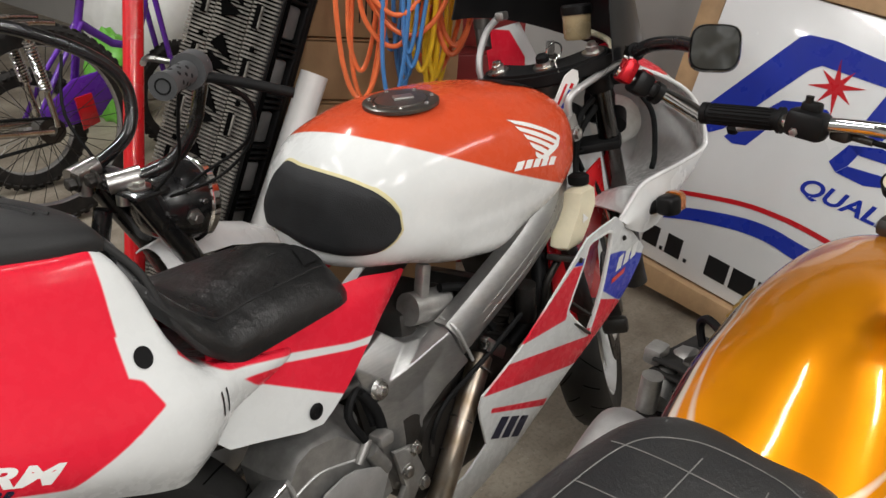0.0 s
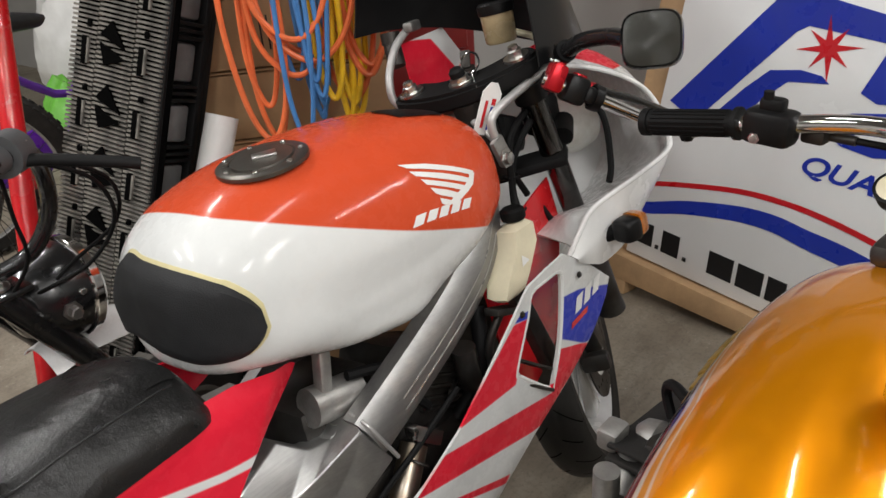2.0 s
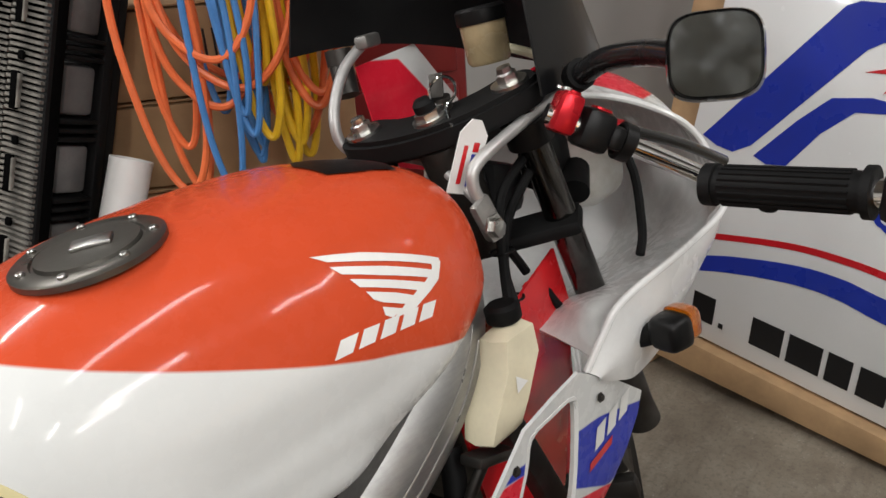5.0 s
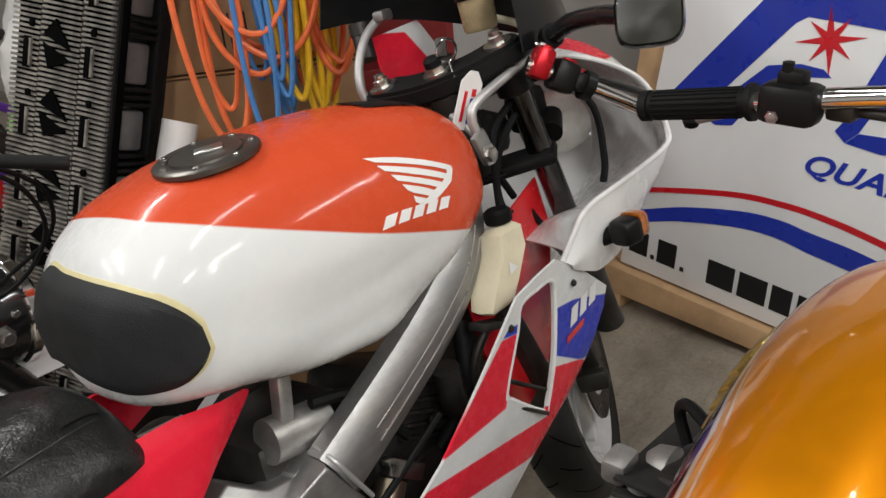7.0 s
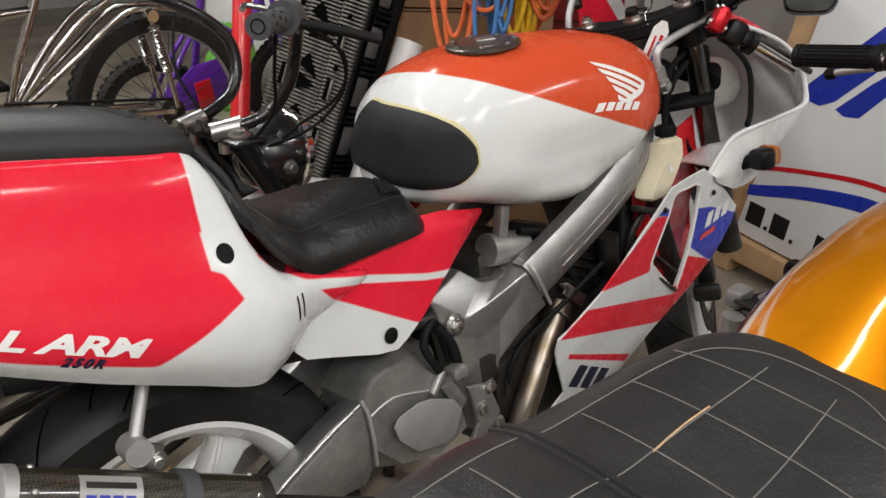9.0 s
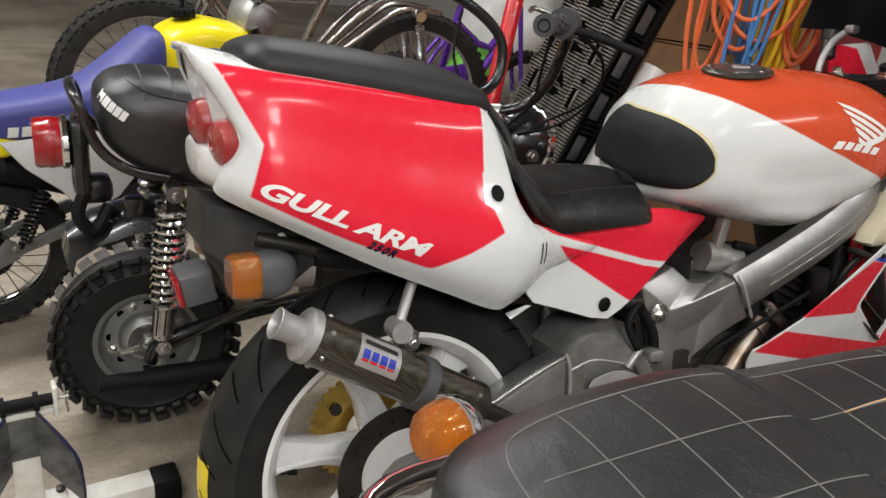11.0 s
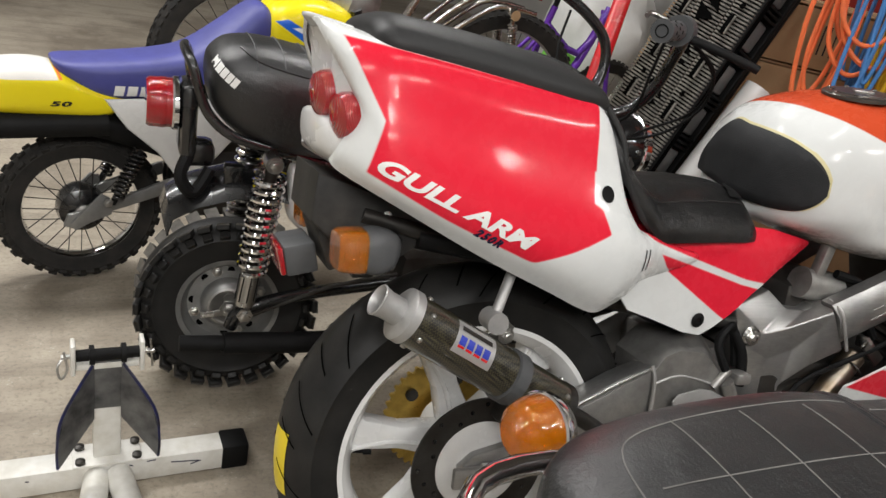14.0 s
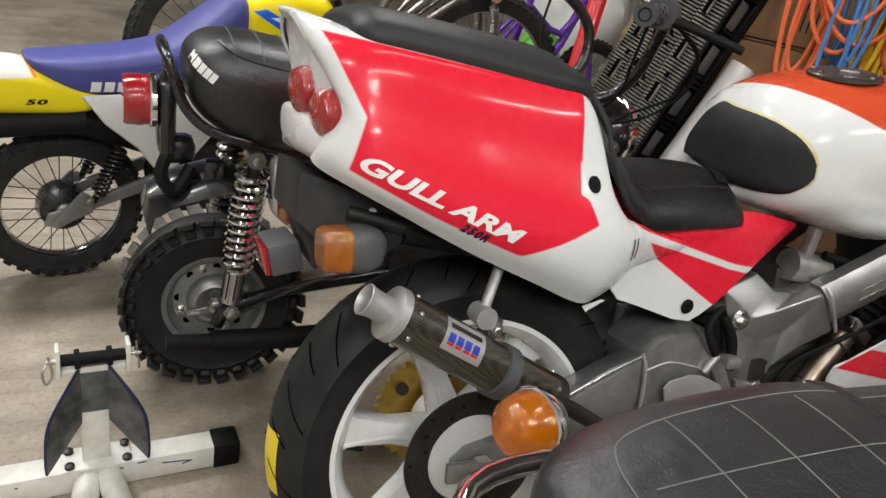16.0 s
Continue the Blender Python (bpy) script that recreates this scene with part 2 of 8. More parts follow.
    "ceiling_board": surface("ceiling_board", (0.2, 0.195, 0.185), 0.85, var=0.3, scale=2, bump=0.1),
    "wall_paint": surface("wall_paint", (0.47, 0.46, 0.44), 0.8, var=0.12, scale=2, bump=0.1),
}


def floor_material():
    mat = bpy.data.materials.new("concrete")
    nt, b = nodes_of(mat)
    big, mid, fine = noise_node(nt, 1.6, 9.0, rough=0.65), noise_node(nt, 9.0, 9.0, rough=0.75), noise_node(nt, 95.0, 4.0, rough=0.7)
    c = mix_node(nt, ramp_node(nt, big, 0.42, 0.6), (0.385, 0.336, 0.265), (0.215, 0.18, 0.138))
    c = mix_node(nt, math_node(nt, "MULTIPLY", ramp_node(nt, mid, 0.5, 0.75), 0.6), c, (0.46, 0.412, 0.335))
    c = mix_node(nt, math_node(nt, "MULTIPLY", ramp_node(nt, fine, 0.5, 0.7), 0.55), c, (0.13, 0.115, 0.095))
    spots = nt.nodes.new("ShaderNodeTexVoronoi")
    spots.inputs["Scale"].default_value = 90.0
    nt.links.new(coords(nt), spots.inputs["Vector"])
    c = mix_node(nt, math_node(nt, "MULTIPLY", ramp_node(nt, spots.outputs[0], 0.22, 0.08), math_node(nt, "MULTIPLY", ramp_node(nt, mid, 0.45, 0.65), 0.5)), c, (0.62, 0.59, 0.53))
    seam = nt.nodes.new("ShaderNodeTexVoronoi")
    seam.feature = "DISTANCE_TO_EDGE"
    seam.inputs["Scale"].default_value = 0.3
    warp = nt.nodes.new("ShaderNodeVectorMath")
    warp.operation = "MULTIPLY_ADD"
    nn = nt.nodes.new("ShaderNodeTexNoise")
    nn.inputs["Scale"].default_value, nn.inputs["Detail"].default_value = 5.0, 6.0
    nt.links.new(coords(nt), nn.inputs["Vector"])
    nt.links.new(nn.outputs[1], warp.inputs[0])
    warp.inputs[1].default_value = (0.35, 0.35, 0.0)
    nt.links.new(coords(nt), warp.inputs[2])
    nt.links.new(warp.outputs[0], seam.inputs["Vector"])
    drag = nt.nodes.new("ShaderNodeMapping")
    drag.inputs["Scale"].default_value, drag.inputs["Rotation"].default_value = (1.3, 8.0, 1.0), (0, 0, 0.35)
    nt.links.new(coords(nt), drag.inputs["Vector"])
    smear = noise_node(nt, 1.4, 8.0, drag.outputs[0], 0.7)
    c = mix_node(nt, math_node(nt, "MULTIPLY", ramp_node(nt, smear, 0.5, 0.68), 0.55), c, (0.15, 0.125, 0.098))
    line = math_node(nt, "MULTIPLY", ramp_node(nt, seam.outputs[0], 0.0012, 0.0002), ramp_node(nt, mid, 0.4, 0.6))
    c = mix_node(nt, math_node(nt, "MULTIPLY", line, 0.45), c, (0.12, 0.105, 0.09))
    nt.links.new(c, b.inputs["Base Color"])
    nt.links.new(math_node(nt, "ADD", 0.42, math_node(nt, "MULTIPLY", mid, 0.35)), b.inputs["Roughness"])
    bump_node(nt, b, math_node(nt, "SUBTRACT", fine, line), 0.35, 0.002)
    return mat


M["concrete"] = floor_material()
M["brushed_alloy"] = brushed("brushed_alloy", (0.47, 0.467, 0.457), 0.43, (14.0, 260.0, 260.0))


# ---- mesh helpers ----
def mesh_object(name, bm, mat, smooth=True):
    me = bpy.data.meshes.new(name)
    bmesh.ops.recalc_face_normals(bm, faces=bm.faces)
    bm.to_mesh(me)
    bm.free()
    me.materials.append(M[mat] if isinstance(mat, str) else mat)
    if smooth:
        me.polygons.foreach_set("use_smooth", [True] * len(me.polygons))
        me.set_sharp_from_angle(angle=radians(38))
    return new(name, me)


def part(name, bm, mat, parent, label="", smooth=True):
    ob = mesh_object(name, bm, mat, smooth)
    ob.parent = parent
    if label:
        tagged(ob, label)
    return ob


def thing(name, m, label, category, group="", kind=""):
    ob = new(name)
    ob.empty_display_size = 0.1
    ob.matrix_basis = m
    return tagged(ob, label, category, group, kind)


def solid(name, bm, mat, label, category, m=None, kind="", group="", smooth=True):
    ob = tagged(mesh_object(name, bm, mat, smooth), label, category, group, kind)
    if m is not None:
        ob.matrix_basis = m
    return ob


def box(sx, sy, sz, at=(0, 0, 0), bevel=0.0, rot=None, seg=2):
    bm = bmesh.new()
    bmesh.ops.create_cube(bm, size=1.0)
    bmesh.ops.scale(bm, vec=(sx, sy, sz), verts=bm.verts)
    if bevel:
        bmesh.ops.bevel(bm, geom=bm.edges[:], offset=bevel, segments=seg, profile=0.5, affect="EDGES")
    if rot:
        bmesh.ops.rotate(bm, matrix=pose(0, 0, 0, *rot).to_3x3(), verts=bm.verts)
    bmesh.ops.translate(bm, vec=at, verts=bm.verts)
    return bm


def merge(*bms):
    out = bms[0]
    for b in bms[1:]:
        me = bpy.data.meshes.new("tmp")
        b.to_mesh(me)
        b.free()
        out.from_mesh(me)
        bpy.data.meshes.remove(me)
    return out


def moved(bm, m):
    bmesh.ops.transform(bm, matrix=m, verts=bm.verts)
    return bm


def spline(points, n=6, closed=False):
    """Points along a smooth line through the given ones."""
    p = [Vector(q) for q in points]
    out, k = [], len(p)
    for i in range(k if closed else k - 1):
        if closed:
            a, b, c, d = p[i - 1], p[i], p[(i + 1) % k], p[(i + 2) % k]
        else:
            a, b, c, d = p[max(i - 1, 0)], p[i], p[i + 1], p[min(i + 2, k - 1)]
        for j in range(n):
            t = j / n
            out.append(0.5 * ((2 * b) + (c - a) * t + (2 * a - 5 * b + 4 * c - d) * t * t + (3 * b - a - 3 * c + d) * t ** 3))
    if not closed:
        out.append(p[-1])
    return out


def tube(points, r, seg=10, smooth=5, closed=False, taper=None):
    """A round bar along a line; taper gives the radius at the far end."""
    pts = spline(points, smooth, closed) if smooth else [Vector(q) for q in points]
    bm, rings, n = bmesh.new(), [], len(pts)
    side = None
    for i, q in enumerate(pts):
        if closed:
            d = pts[(i + 1) % n] - pts[i - 1]
        else:
            d = pts[min(i + 1, n - 1)] - pts[max(i - 1, 0)]
        d.normalize()
        if side is None:
            side = d.orthogonal().normalized()
        side = (side - d * side.dot(d)).normalized()
        up = d.cross(side)
        rr = r if taper is None else r + (taper - r) * i / (n - 1)
        rings.append([bm.verts.new(q + rr * (math.cos(2 * math.pi * k / seg) * side + math.sin(2 * math.pi * k / seg) * up)) for k in range(seg)])
    for i in range(n if closed else n - 1):
        a, b = rings[i], rings[(i + 1) % n]
        for k in range(seg):
            bm.faces.new((a[k], a[(k + 1) % seg], b[(k + 1) % seg], b[k]))
    if not closed:
        bm.faces.new(rings[0][::-1])
        bm.faces.new(rings[-1])
    return bm


def lathe(profile, seg=32, axis="z", at=(0, 0, 0), closed=False):
    """Turned from (radius, height) pairs about an axis."""
    bm, rings = bmesh.new(), []
    for r, h in profile:
        r = max(r, 0.0004)
        ring = []
        for k in range(seg):
            a = 2 * math.pi * k / seg
            c, s = r * math.cos(a), r * math.sin(a)
            v = {"z": (c, s, h), "y": (c, h, s), "x": (h, c, s)}[axis]
            ring.append(bm.verts.new(Vector(v) + Vector(at)))
        rings.append(ring)
    m = len(rings)
    for i in range(m if closed else m - 1):
        a, b = rings[i], rings[(i + 1) % m]
        for k in range(seg):
            bm.faces.new((a[k], a[(k + 1) % seg], b[(k + 1) % seg], b[k]))
    if not closed:
        bm.faces.new(rings[0][::-1])
        bm.faces.new(rings[-1])
    return bm


def loft(rings, caps=True, closed=True):
    bm = bmesh.new()
    vr = [[bm.verts.new(p) for p in ring] for ring in rings]
    n = len(vr[0])
    for a, b in zip(vr, vr[1:]):
        for k in range(n if closed else n - 1):
            bm.faces.new((a[k], a[(k + 1) % n], b[(k + 1) % n], b[k]))
    if caps and closed:
        bm.faces.new(vr[0][::-1])
        bm.faces.new(vr[-1])
    return bm


def egg(x, y, z, w, up, down, n=2.6, nd=None, seg=40):
    """A rounded cross-section in the y-z plane at x: half width, height above and depth below."""
    out = []
    for k in range(seg):
        a = 2 * math.pi * k / seg
        c, s = math.cos(a), math.sin(a)
        e = 2 / (n if s >= 0 else (nd or n))
        out.append((x, y + w * math.copysign(abs(c) ** e, c), z + (up if s >= 0 else down) * math.copysign(abs(s) ** e, s)))
    return out


def smooth_rows(rows, n=5):
    """Catmull-Rom between rows of numbers."""
    out = []
    for i in range(len(rows) - 1):
        a, b, c, d = rows[max(i - 1, 0)], rows[i], rows[i + 1], rows[min(i + 2, len(rows) - 1)]
        for j in range(n):
            t = j / n
            out.append([0.5 * (2 * q + (r - p) * t + (2 * p - 5 * q + 4 * r - s) * t * t + (3 * q - p - 3 * r + s) * t ** 3) for p, q, r, s in zip(a, b, c, d)])
    out.append(list(rows[-1]))
    return out


def plate(outline, y0, y1, bevel=0.0, n=0):
    """A sheet with an outline in x, z between two y values."""
    pts = [Vector((p[0], 0, p[1])) for p in outline]
    if n:
        pts = spline(pts, n, True)
    bm = bmesh.new()
    f = bm.faces.new([bm.verts.new((p.x, y0, p.z)) for p in pts])
    ext = bmesh.ops.extrude_face_region(bm, geom=[f])
    bmesh.ops.translate(bm, vec=(0, y1 - y0, 0), verts=[v for v in ext["geom"] if isinstance(v, bmesh.types.BMVert)])
    if bevel:
        es = [e for e in bm.edges if abs(e.verts[0].co.y - e.verts[1].co.y) < 1e-6]
        bmesh.ops.bevel(bm, geom=es, offset=bevel, segments=2, profile=0.5, affect="EDGES")
    return bm


def shell(rings, thick):
    """An open sheet over rows of points, with thickness."""
    bm = loft(rings, caps=False, closed=False)
    bmesh.ops.recalc_face_normals(bm, faces=bm.faces)
    bmesh.ops.solidify(bm, geom=bm.faces[:], thickness=thick)
    return bm


def bolt(at, r=0.009, h=0.008, axis="y", hexed=True):
    return lathe([(r * 1.5, 0), (r * 1.5, -h * 0.25), (r, -h * 0.25), (r, -h * 0.9), (r * 0.8, -h)], 6 if hexed else 16, axis, at)


def text_mesh(s, size, shear=0.0, space=1.0, bold=0.0):
    cu = bpy.data.curves.new("letters", "FONT")
    cu.body, cu.size, cu.shear, cu.space_character, cu.offset = s, size, shear, space, bold
    cu.fill_mode = "BOTH"
    ob = bpy.data.objects.new("letters", cu)
    scene.collection.objects.link(ob)
    dg = bpy.context.evaluated_depsgraph_get()
    me = bpy.data.meshes.new_from_object(ob.evaluated_get(dg))
    bpy.data.objects.remove(ob)
    bm = bmesh.new()
    bm.from_mesh(me)
    bpy.data.meshes.remove(me)
    bmesh.ops.triangulate(bm, faces=bm.faces)
    return bm


def flat_poly(points):
    bm = bmesh.new()
    bm.faces.new([bm.verts.new((p[0], p[1], 0)) for p in points])
    bmesh.ops.triangulate(bm, faces=bm.faces)
    return bm


def lay_on(bm, m, target, way, lift=0.0012, cuts=3):
    """Press a flat decal, placed by m, along way onto a mesh object in its own space."""
    from mathutils.bvhtree import BVHTree
    for _ in range(cuts):
        long = [e for e in bm.edges if e.calc_length() > 0.012]
        if long:
            bmesh.ops.subdivide_edges(bm, edges=long, cuts=1)
            bmesh.ops.triangulate(bm, faces=bm.faces)
    moved(bm, m)
    src = bmesh.new()
    src.from_mesh(target.data)
    tree = BVHTree.FromBMesh(src)
    src.free()
    w = Vector(way).normalized()
    for v in bm.verts:
        hit = tree.ray_cast(v.co - w * 0.3, w)
        if hit[0] is not None:
            v.co = hit[0] - w * lift
    return bm


def seam_on(ob, pts, r, mat, name="seam", drop=(0, 0, -1), lift=0.0003):
    """A raised seam or pale crease highlight along the points, dropped onto a mesh."""
    from mathutils.bvhtree import BVHTree
    src = bmesh.new()
    src.from_mesh(ob.data)
    tree = BVHTree.FromBMesh(src)
    src.free()
    d = Vector(drop).normalized()
    out = []
    for p in spline(pts, 8):
        hit = tree.ray_cast(p, d)
        if hit[0] is not None:
            out.append(hit[0] - d * lift)
    if len(out) > 2:
        part(name, tube(out, r, 5, 0), mat, ob)


def carbon_material():
    mat = bpy.data.materials.new("carbon")
    nt, b = nodes_of(mat)
    vec = nt.nodes.new("ShaderNodeMapping")
    vec.inputs["Rotation"].default_value = (radians(45), radians(30), radians(45))
    nt.links.new(coords(nt), vec.inputs["Vector"])
    ch = nt.nodes.new("ShaderNodeTexChecker")
    ch.inputs["Scale"].default_value = 330.0
    nt.links.new(vec.outputs[0], ch.inputs["Vector"])
    nt.links.new(mix_node(nt, ch.outputs[1], (0.006, 0.006, 0.005), (0.05, 0.043, 0.024)), b.inputs["Base Color"])
    b.inputs["Roughness"].default_value, b.inputs["Coat Weight"].default_value = 0.35, 1.0
    return mat


M["carbon"] = carbon_material()


# ---- the room ----
ROOM = (-3.2, 2.95, -2.6, 7.4)
x0, x1, y0, y1 = ROOM
solid("floor", box(x1 - x0 + 0.4, y1 - y0 + 0.4, 0.2, ((x0 + x1) / 2, (y0 + y1) / 2, -0.1)), "concrete", "worn grey concrete garage floor with dirt and hairline cracks", "floor", kind="structure", smooth=False)
solid("ceiling", box(x1 - x0 + 0.4, y1 - y0 + 0.4, 0.1, ((x0 + x1) / 2, (y0 + y1) / 2, CEIL + 0.05)), "ceiling_board", "plain grey boarded garage ceiling", "ceiling", kind="structure", smooth=False)
for nm, sx, sy, cx, cy in (("wall_east", 0.15, y1 - y0, x1 + 0.075, (y0 + y1) / 2), ("wall_west", 0.15, y1 - y0, x0 - 0.075, (y0 + y1) / 2), ("wall_north", x1 - x0, 0.15, (x0 + x1) / 2, y1 + 0.075), ("wall_south", x1 - x0, 0.15, (x0 + x1) / 2, y0 - 0.075)):
    solid(nm, box(sx, sy, CEIL, (cx, cy, CEIL / 2)), "wall_paint", "plain off-white painted garage wall", "wall", kind="structure", smooth=False)
for lx, ly, watts in TUBES:
    fx = thing("ceiling_light", pose(lx, ly, CEIL, 0, 0, 25), "white twin-tube strip light on the ceiling", "ceiling light", "strip lights on the ceiling")
    part("housing", box(1.2, 0.14, 0.06, (0, 0, -0.03), 0.01), "white_plain", fx)
    for s in (-0.04, 0.04):
        part("tube", tube([(-0.57, s, -0.1), (0.57, s, -0.1)], 0.012, 8, 0), "white_plain", fx)


# ---- shared vehicle pieces ----
def ring_tyre(r, w, rim_r, seg=72, square=0.75):
    prof = []
    for k in range(17):
        a = math.pi * k / 16
        prof.append((rim_r + 0.004 + (r - rim_r - 0.004) * math.sin(a) ** square, -w / 2 * math.cos(a) * (1.0 if 0.2 < a < 2.94 else 0.85)))
    return lathe(prof + [(rim_r - 0.01, w * 0.36), (rim_r - 0.01, -w * 0.36)], seg, "y", closed=True)


def cylinder(p, q, r, seg=16, r2=None):
    return tube([p, q], r, seg, 0, taper=r2)


def curved_sheet(outline, yfun, thick, hole=None, limit=0.035):
    """A bent panel: an outline in x, z, with an optional hole, laid on the surface y = yfun(x, z)."""
    bm = bmesh.new()
    loops = [outline] + ([hole] if hole else [])
    edges = []
    for lp in loops:
        vs = [bm.verts.new((p[0], 0, p[1])) for p in lp]
        edges += [bm.edges.new((a, b)) for a, b in zip(vs, vs[1:] + vs[:1])]
    bmesh.ops.triangle_fill(bm, use_beauty=True, edges=edges)
    for _ in range(5):
        long = [e for e in bm.edges if e.calc_length() > limit]
        if not long:
            break
        bmesh.ops.subdivide_edges(bm, edges=long, cuts=1)
        bmesh.ops.triangulate(bm, faces=bm.faces)
    for v in bm.verts:
        v.co.y = yfun(v.co.x, v.co.z)
    bmesh.ops.recalc_face_normals(bm, faces=bm.faces)
    bmesh.ops.solidify(bm, geom=bm.faces[:], thickness=thick)
    return bm


def coil(p, q, r, wire, turns, seg=8):
    p, q = Vector(p), Vector(q)
    d = (q - p).normalized()
    a = d.orthogonal().normalized()
    b = d.cross(a)
    n = turns * 12
    return tube([p + (q - p) * i / n + r * (math.cos(2 * math.pi * i / 12) * a + math.sin(2 * math.pi * i / 12) * b) for i in range(n + 1)], wire, seg, 0)


def eggs(rows, n=5, seg=40):
    return loft([egg(*r, seg=seg) for r in smooth_rows(rows, n)])


def skin(stations, n=5, m=5, mirror=False):
    """A smooth open sheet through rows of points; mirror carries it over the middle plane."""
    rows = [spline(st, m) for st in stations]
    k = len(rows[0])
    cols = [spline([r[i] for r in rows], n) for i in range(k)]
    grid = [[cols[i][j] for i in range(k)] for j in range(len(cols[0]))]
    if mirror:
        grid = [[Vector((q.x, -q.y, q.z)) for q in row[:0:-1]] + row for row in grid]
    return loft(grid, caps=False, closed=False)


def thick(bm, t):
    bmesh.ops.recalc_face_normals(bm, faces=bm.faces)
    bmesh.ops.solidify(bm, geom=bm.faces[:], thickness=t)
    return bm


# ---- the red and white sports motorcycle ----
NSR = pose(0.235, 0.675, 0, -12.5, 0, -1.5)
sport = thing("sports_motorcycle", NSR, "red and white sports motorcycle with bare aluminium frame, on its stand", "motorcycle")
TANK_ROWS = [  # x, y, middle z, half width, up, down, roundness above and below
    (0.482, 0, 0.79, 0.07, 0.03, 0.05, 2.2, 3.0),
    (0.491, 0, 0.79, 0.092, 0.055, 0.08, 2.3, 3.0),
    (0.513, 0, 0.79, 0.120, 0.088, 0.092, 2.4, 3.6),
    (0.549, 0, 0.79, 0.148, 0.112, 0.098, 2.4, 4.0),
    (0.585, 0, 0.79, 0.164, 0.126, 0.105, 2.4, 4.0),
    (0.65, 0, 0.785, 0.182, 0.145, 0.120, 2.4, 4.0),
    (0.72, 0, 0.785, 0.195, 0.149, 0.135, 2.5, 3.5),
    (0.76, 0, 0.785, 0.200, 0.149, 0.142, 2.55, 3.2),
    (0.80, 0, 0.785, 0.203, 0.149, 0.134, 2.6, 3.0),
    (0.90, 0, 0.785, 0.198, 0.142, 0.097, 2.7, 2.9),
    (0.975, 0, 0.79, 0.175, 0.115, 0.065, 2.8, 2.8),
    (1.012, 0, 0.79, 0.135, 0.082, 0.03, 2.6, 2.6),
]
tank_paint = livery("tank_paint", WHITE, [(ORANGE_RED, [[(0.528, 1.2), (0.528, 0.92), (0.553, 0.892), (0.62, 0.858), (0.75, 0.80), (0.87, 0.756), (1.1, 0.68), (1.2, 1.2)]])])
def ease(v):
    v = min(max(v, 0.0), 1.0)
    return v * v * (3 - 2 * v)


tank_mesh = eggs(TANK_ROWS, 7, 72)
for v in tank_mesh.verts:  # hollow for the rider's knee
    c = v.co
    hollow = ease((c.x - 0.58) / 0.10) * ease((0.90 - c.x) / 0.14) * ease((0.785 + 0.04 * (0.8 - c.x) - c.z) / 0.035) * ease((c.z - 0.665) / 0.045)
    c.y -= math.copysign(0.016 * hollow, c.y)
tank = part("fuel_tank", tank_mesh, tank_paint, sport, "orange-red over white fuel tank with worn gloss")


# foam knee pad that wraps the back of the tank, and its yellowed glue edge
PAD = [  # across the back of the tank: y, lower z, upper z
    (0.102, 0.764, 0.774), (0.075, 0.759, 0.815), (0.045, 0.751, 0.860), (0.0, 0.737, 0.857), (-0.052, 0.732, 0.850), (-0.09, 0.730, 0.841), (-0.115, 0.732, 0.829),
    (-0.129, 0.739, 0.817), (-0.139, 0.750, 0.802), (-0.1445, 0.762, 0.786)]


def wrap_pad(rise, grow):
    """A sheet of foam laid on the back of the tank, with a rounded rim."""
    from mathutils.bvhtree import BVHTree
    src = bmesh.new()
    src.from_mesh(tank.data)
    tree = BVHTree.FromBMesh(src)
    src.free()
    cols = []
    rows = smooth_rows(PAD, 5)
    for i, (y, a, b) in enumerate(rows):
        a, b = a - grow * 0.3, b + grow
        out, back = [], []
        for k in range(13):
            t = k / 12
            hit = tree.ray_cast(Vector((0.30, y - grow * 0.5 * (y < -0.12), a + (b - a) * t)), Vector((1, 0, 0)))
            if hit[0] is None:
                continue
            n = hit[1] if hit[1].x < 0.2 else -hit[1]
            rim = min(t, 1 - t, (len(rows) - 1 - i) / 40 + 0.02, 0.06) / 0.06
            out.append(hit[0] + n * rise * (0.35 + 0.65 * rim ** 0.5))
            back.append(hit[0] - n * 0.003)
        if len(out) == 13:
            cols.append(out + back[::-1])
    return loft(cols)


part("knee_pad", wrap_pad(0.009, 0.0), "foam", sport, "black foam knee pad wrapped round the tank")
part("pad_edge", wrap_pad(0.0018, 0.0045), "fibreglass", sport, "yellowed glue edge round the pad")
# fuel cap
def on_top(ob, x, y):
    """Frame on the upper side of a mesh, z along its normal."""
    from mathutils.bvhtree import BVHTree
    src = bmesh.new()
    src.from_mesh(ob.data)
    hit = BVHTree.FromBMesh(src).ray_cast(Vector((x, y, 2.0)), Vector((0, 0, -1)))
    src.free()
    n = hit[1] if hit[1].z > 0 else -hit[1]
    return Matrix.Translation(hit[0] - n * 0.004) @ n.to_track_quat("Z", "Y").to_matrix().to_4x4()


capm = on_top(tank, 0.664, -0.058)
cap_parent = part("fuel_cap", moved(lathe([(0.0, 0.0), (0.061, 0.0), (0.061, 0.005), (0.058, 0.007), (0.045, 0.007), (0.044, 0.005), (0.042, 0.005), (0.041, 0.0085), (0.0, 0.0095)], 48), capm), "cap_metal", sport, "dark grey bolted fuel cap")
for k in range(7):
    a = 2 * math.pi * k / 7
    part("bolt", moved(lathe([(0.0038, 0), (0.0038, 0.003), (0.0028, 0.004)], 10), capm @ pose(0.0515 * math.cos(a), 0.0515 * math.sin(a), 0.006)), "steel", cap_parent)
part("key_flap", moved(box(0.032, 0.02, 0.004, (0.004, 0, 0.0105), 0.0015), capm), "steel", cap_parent)
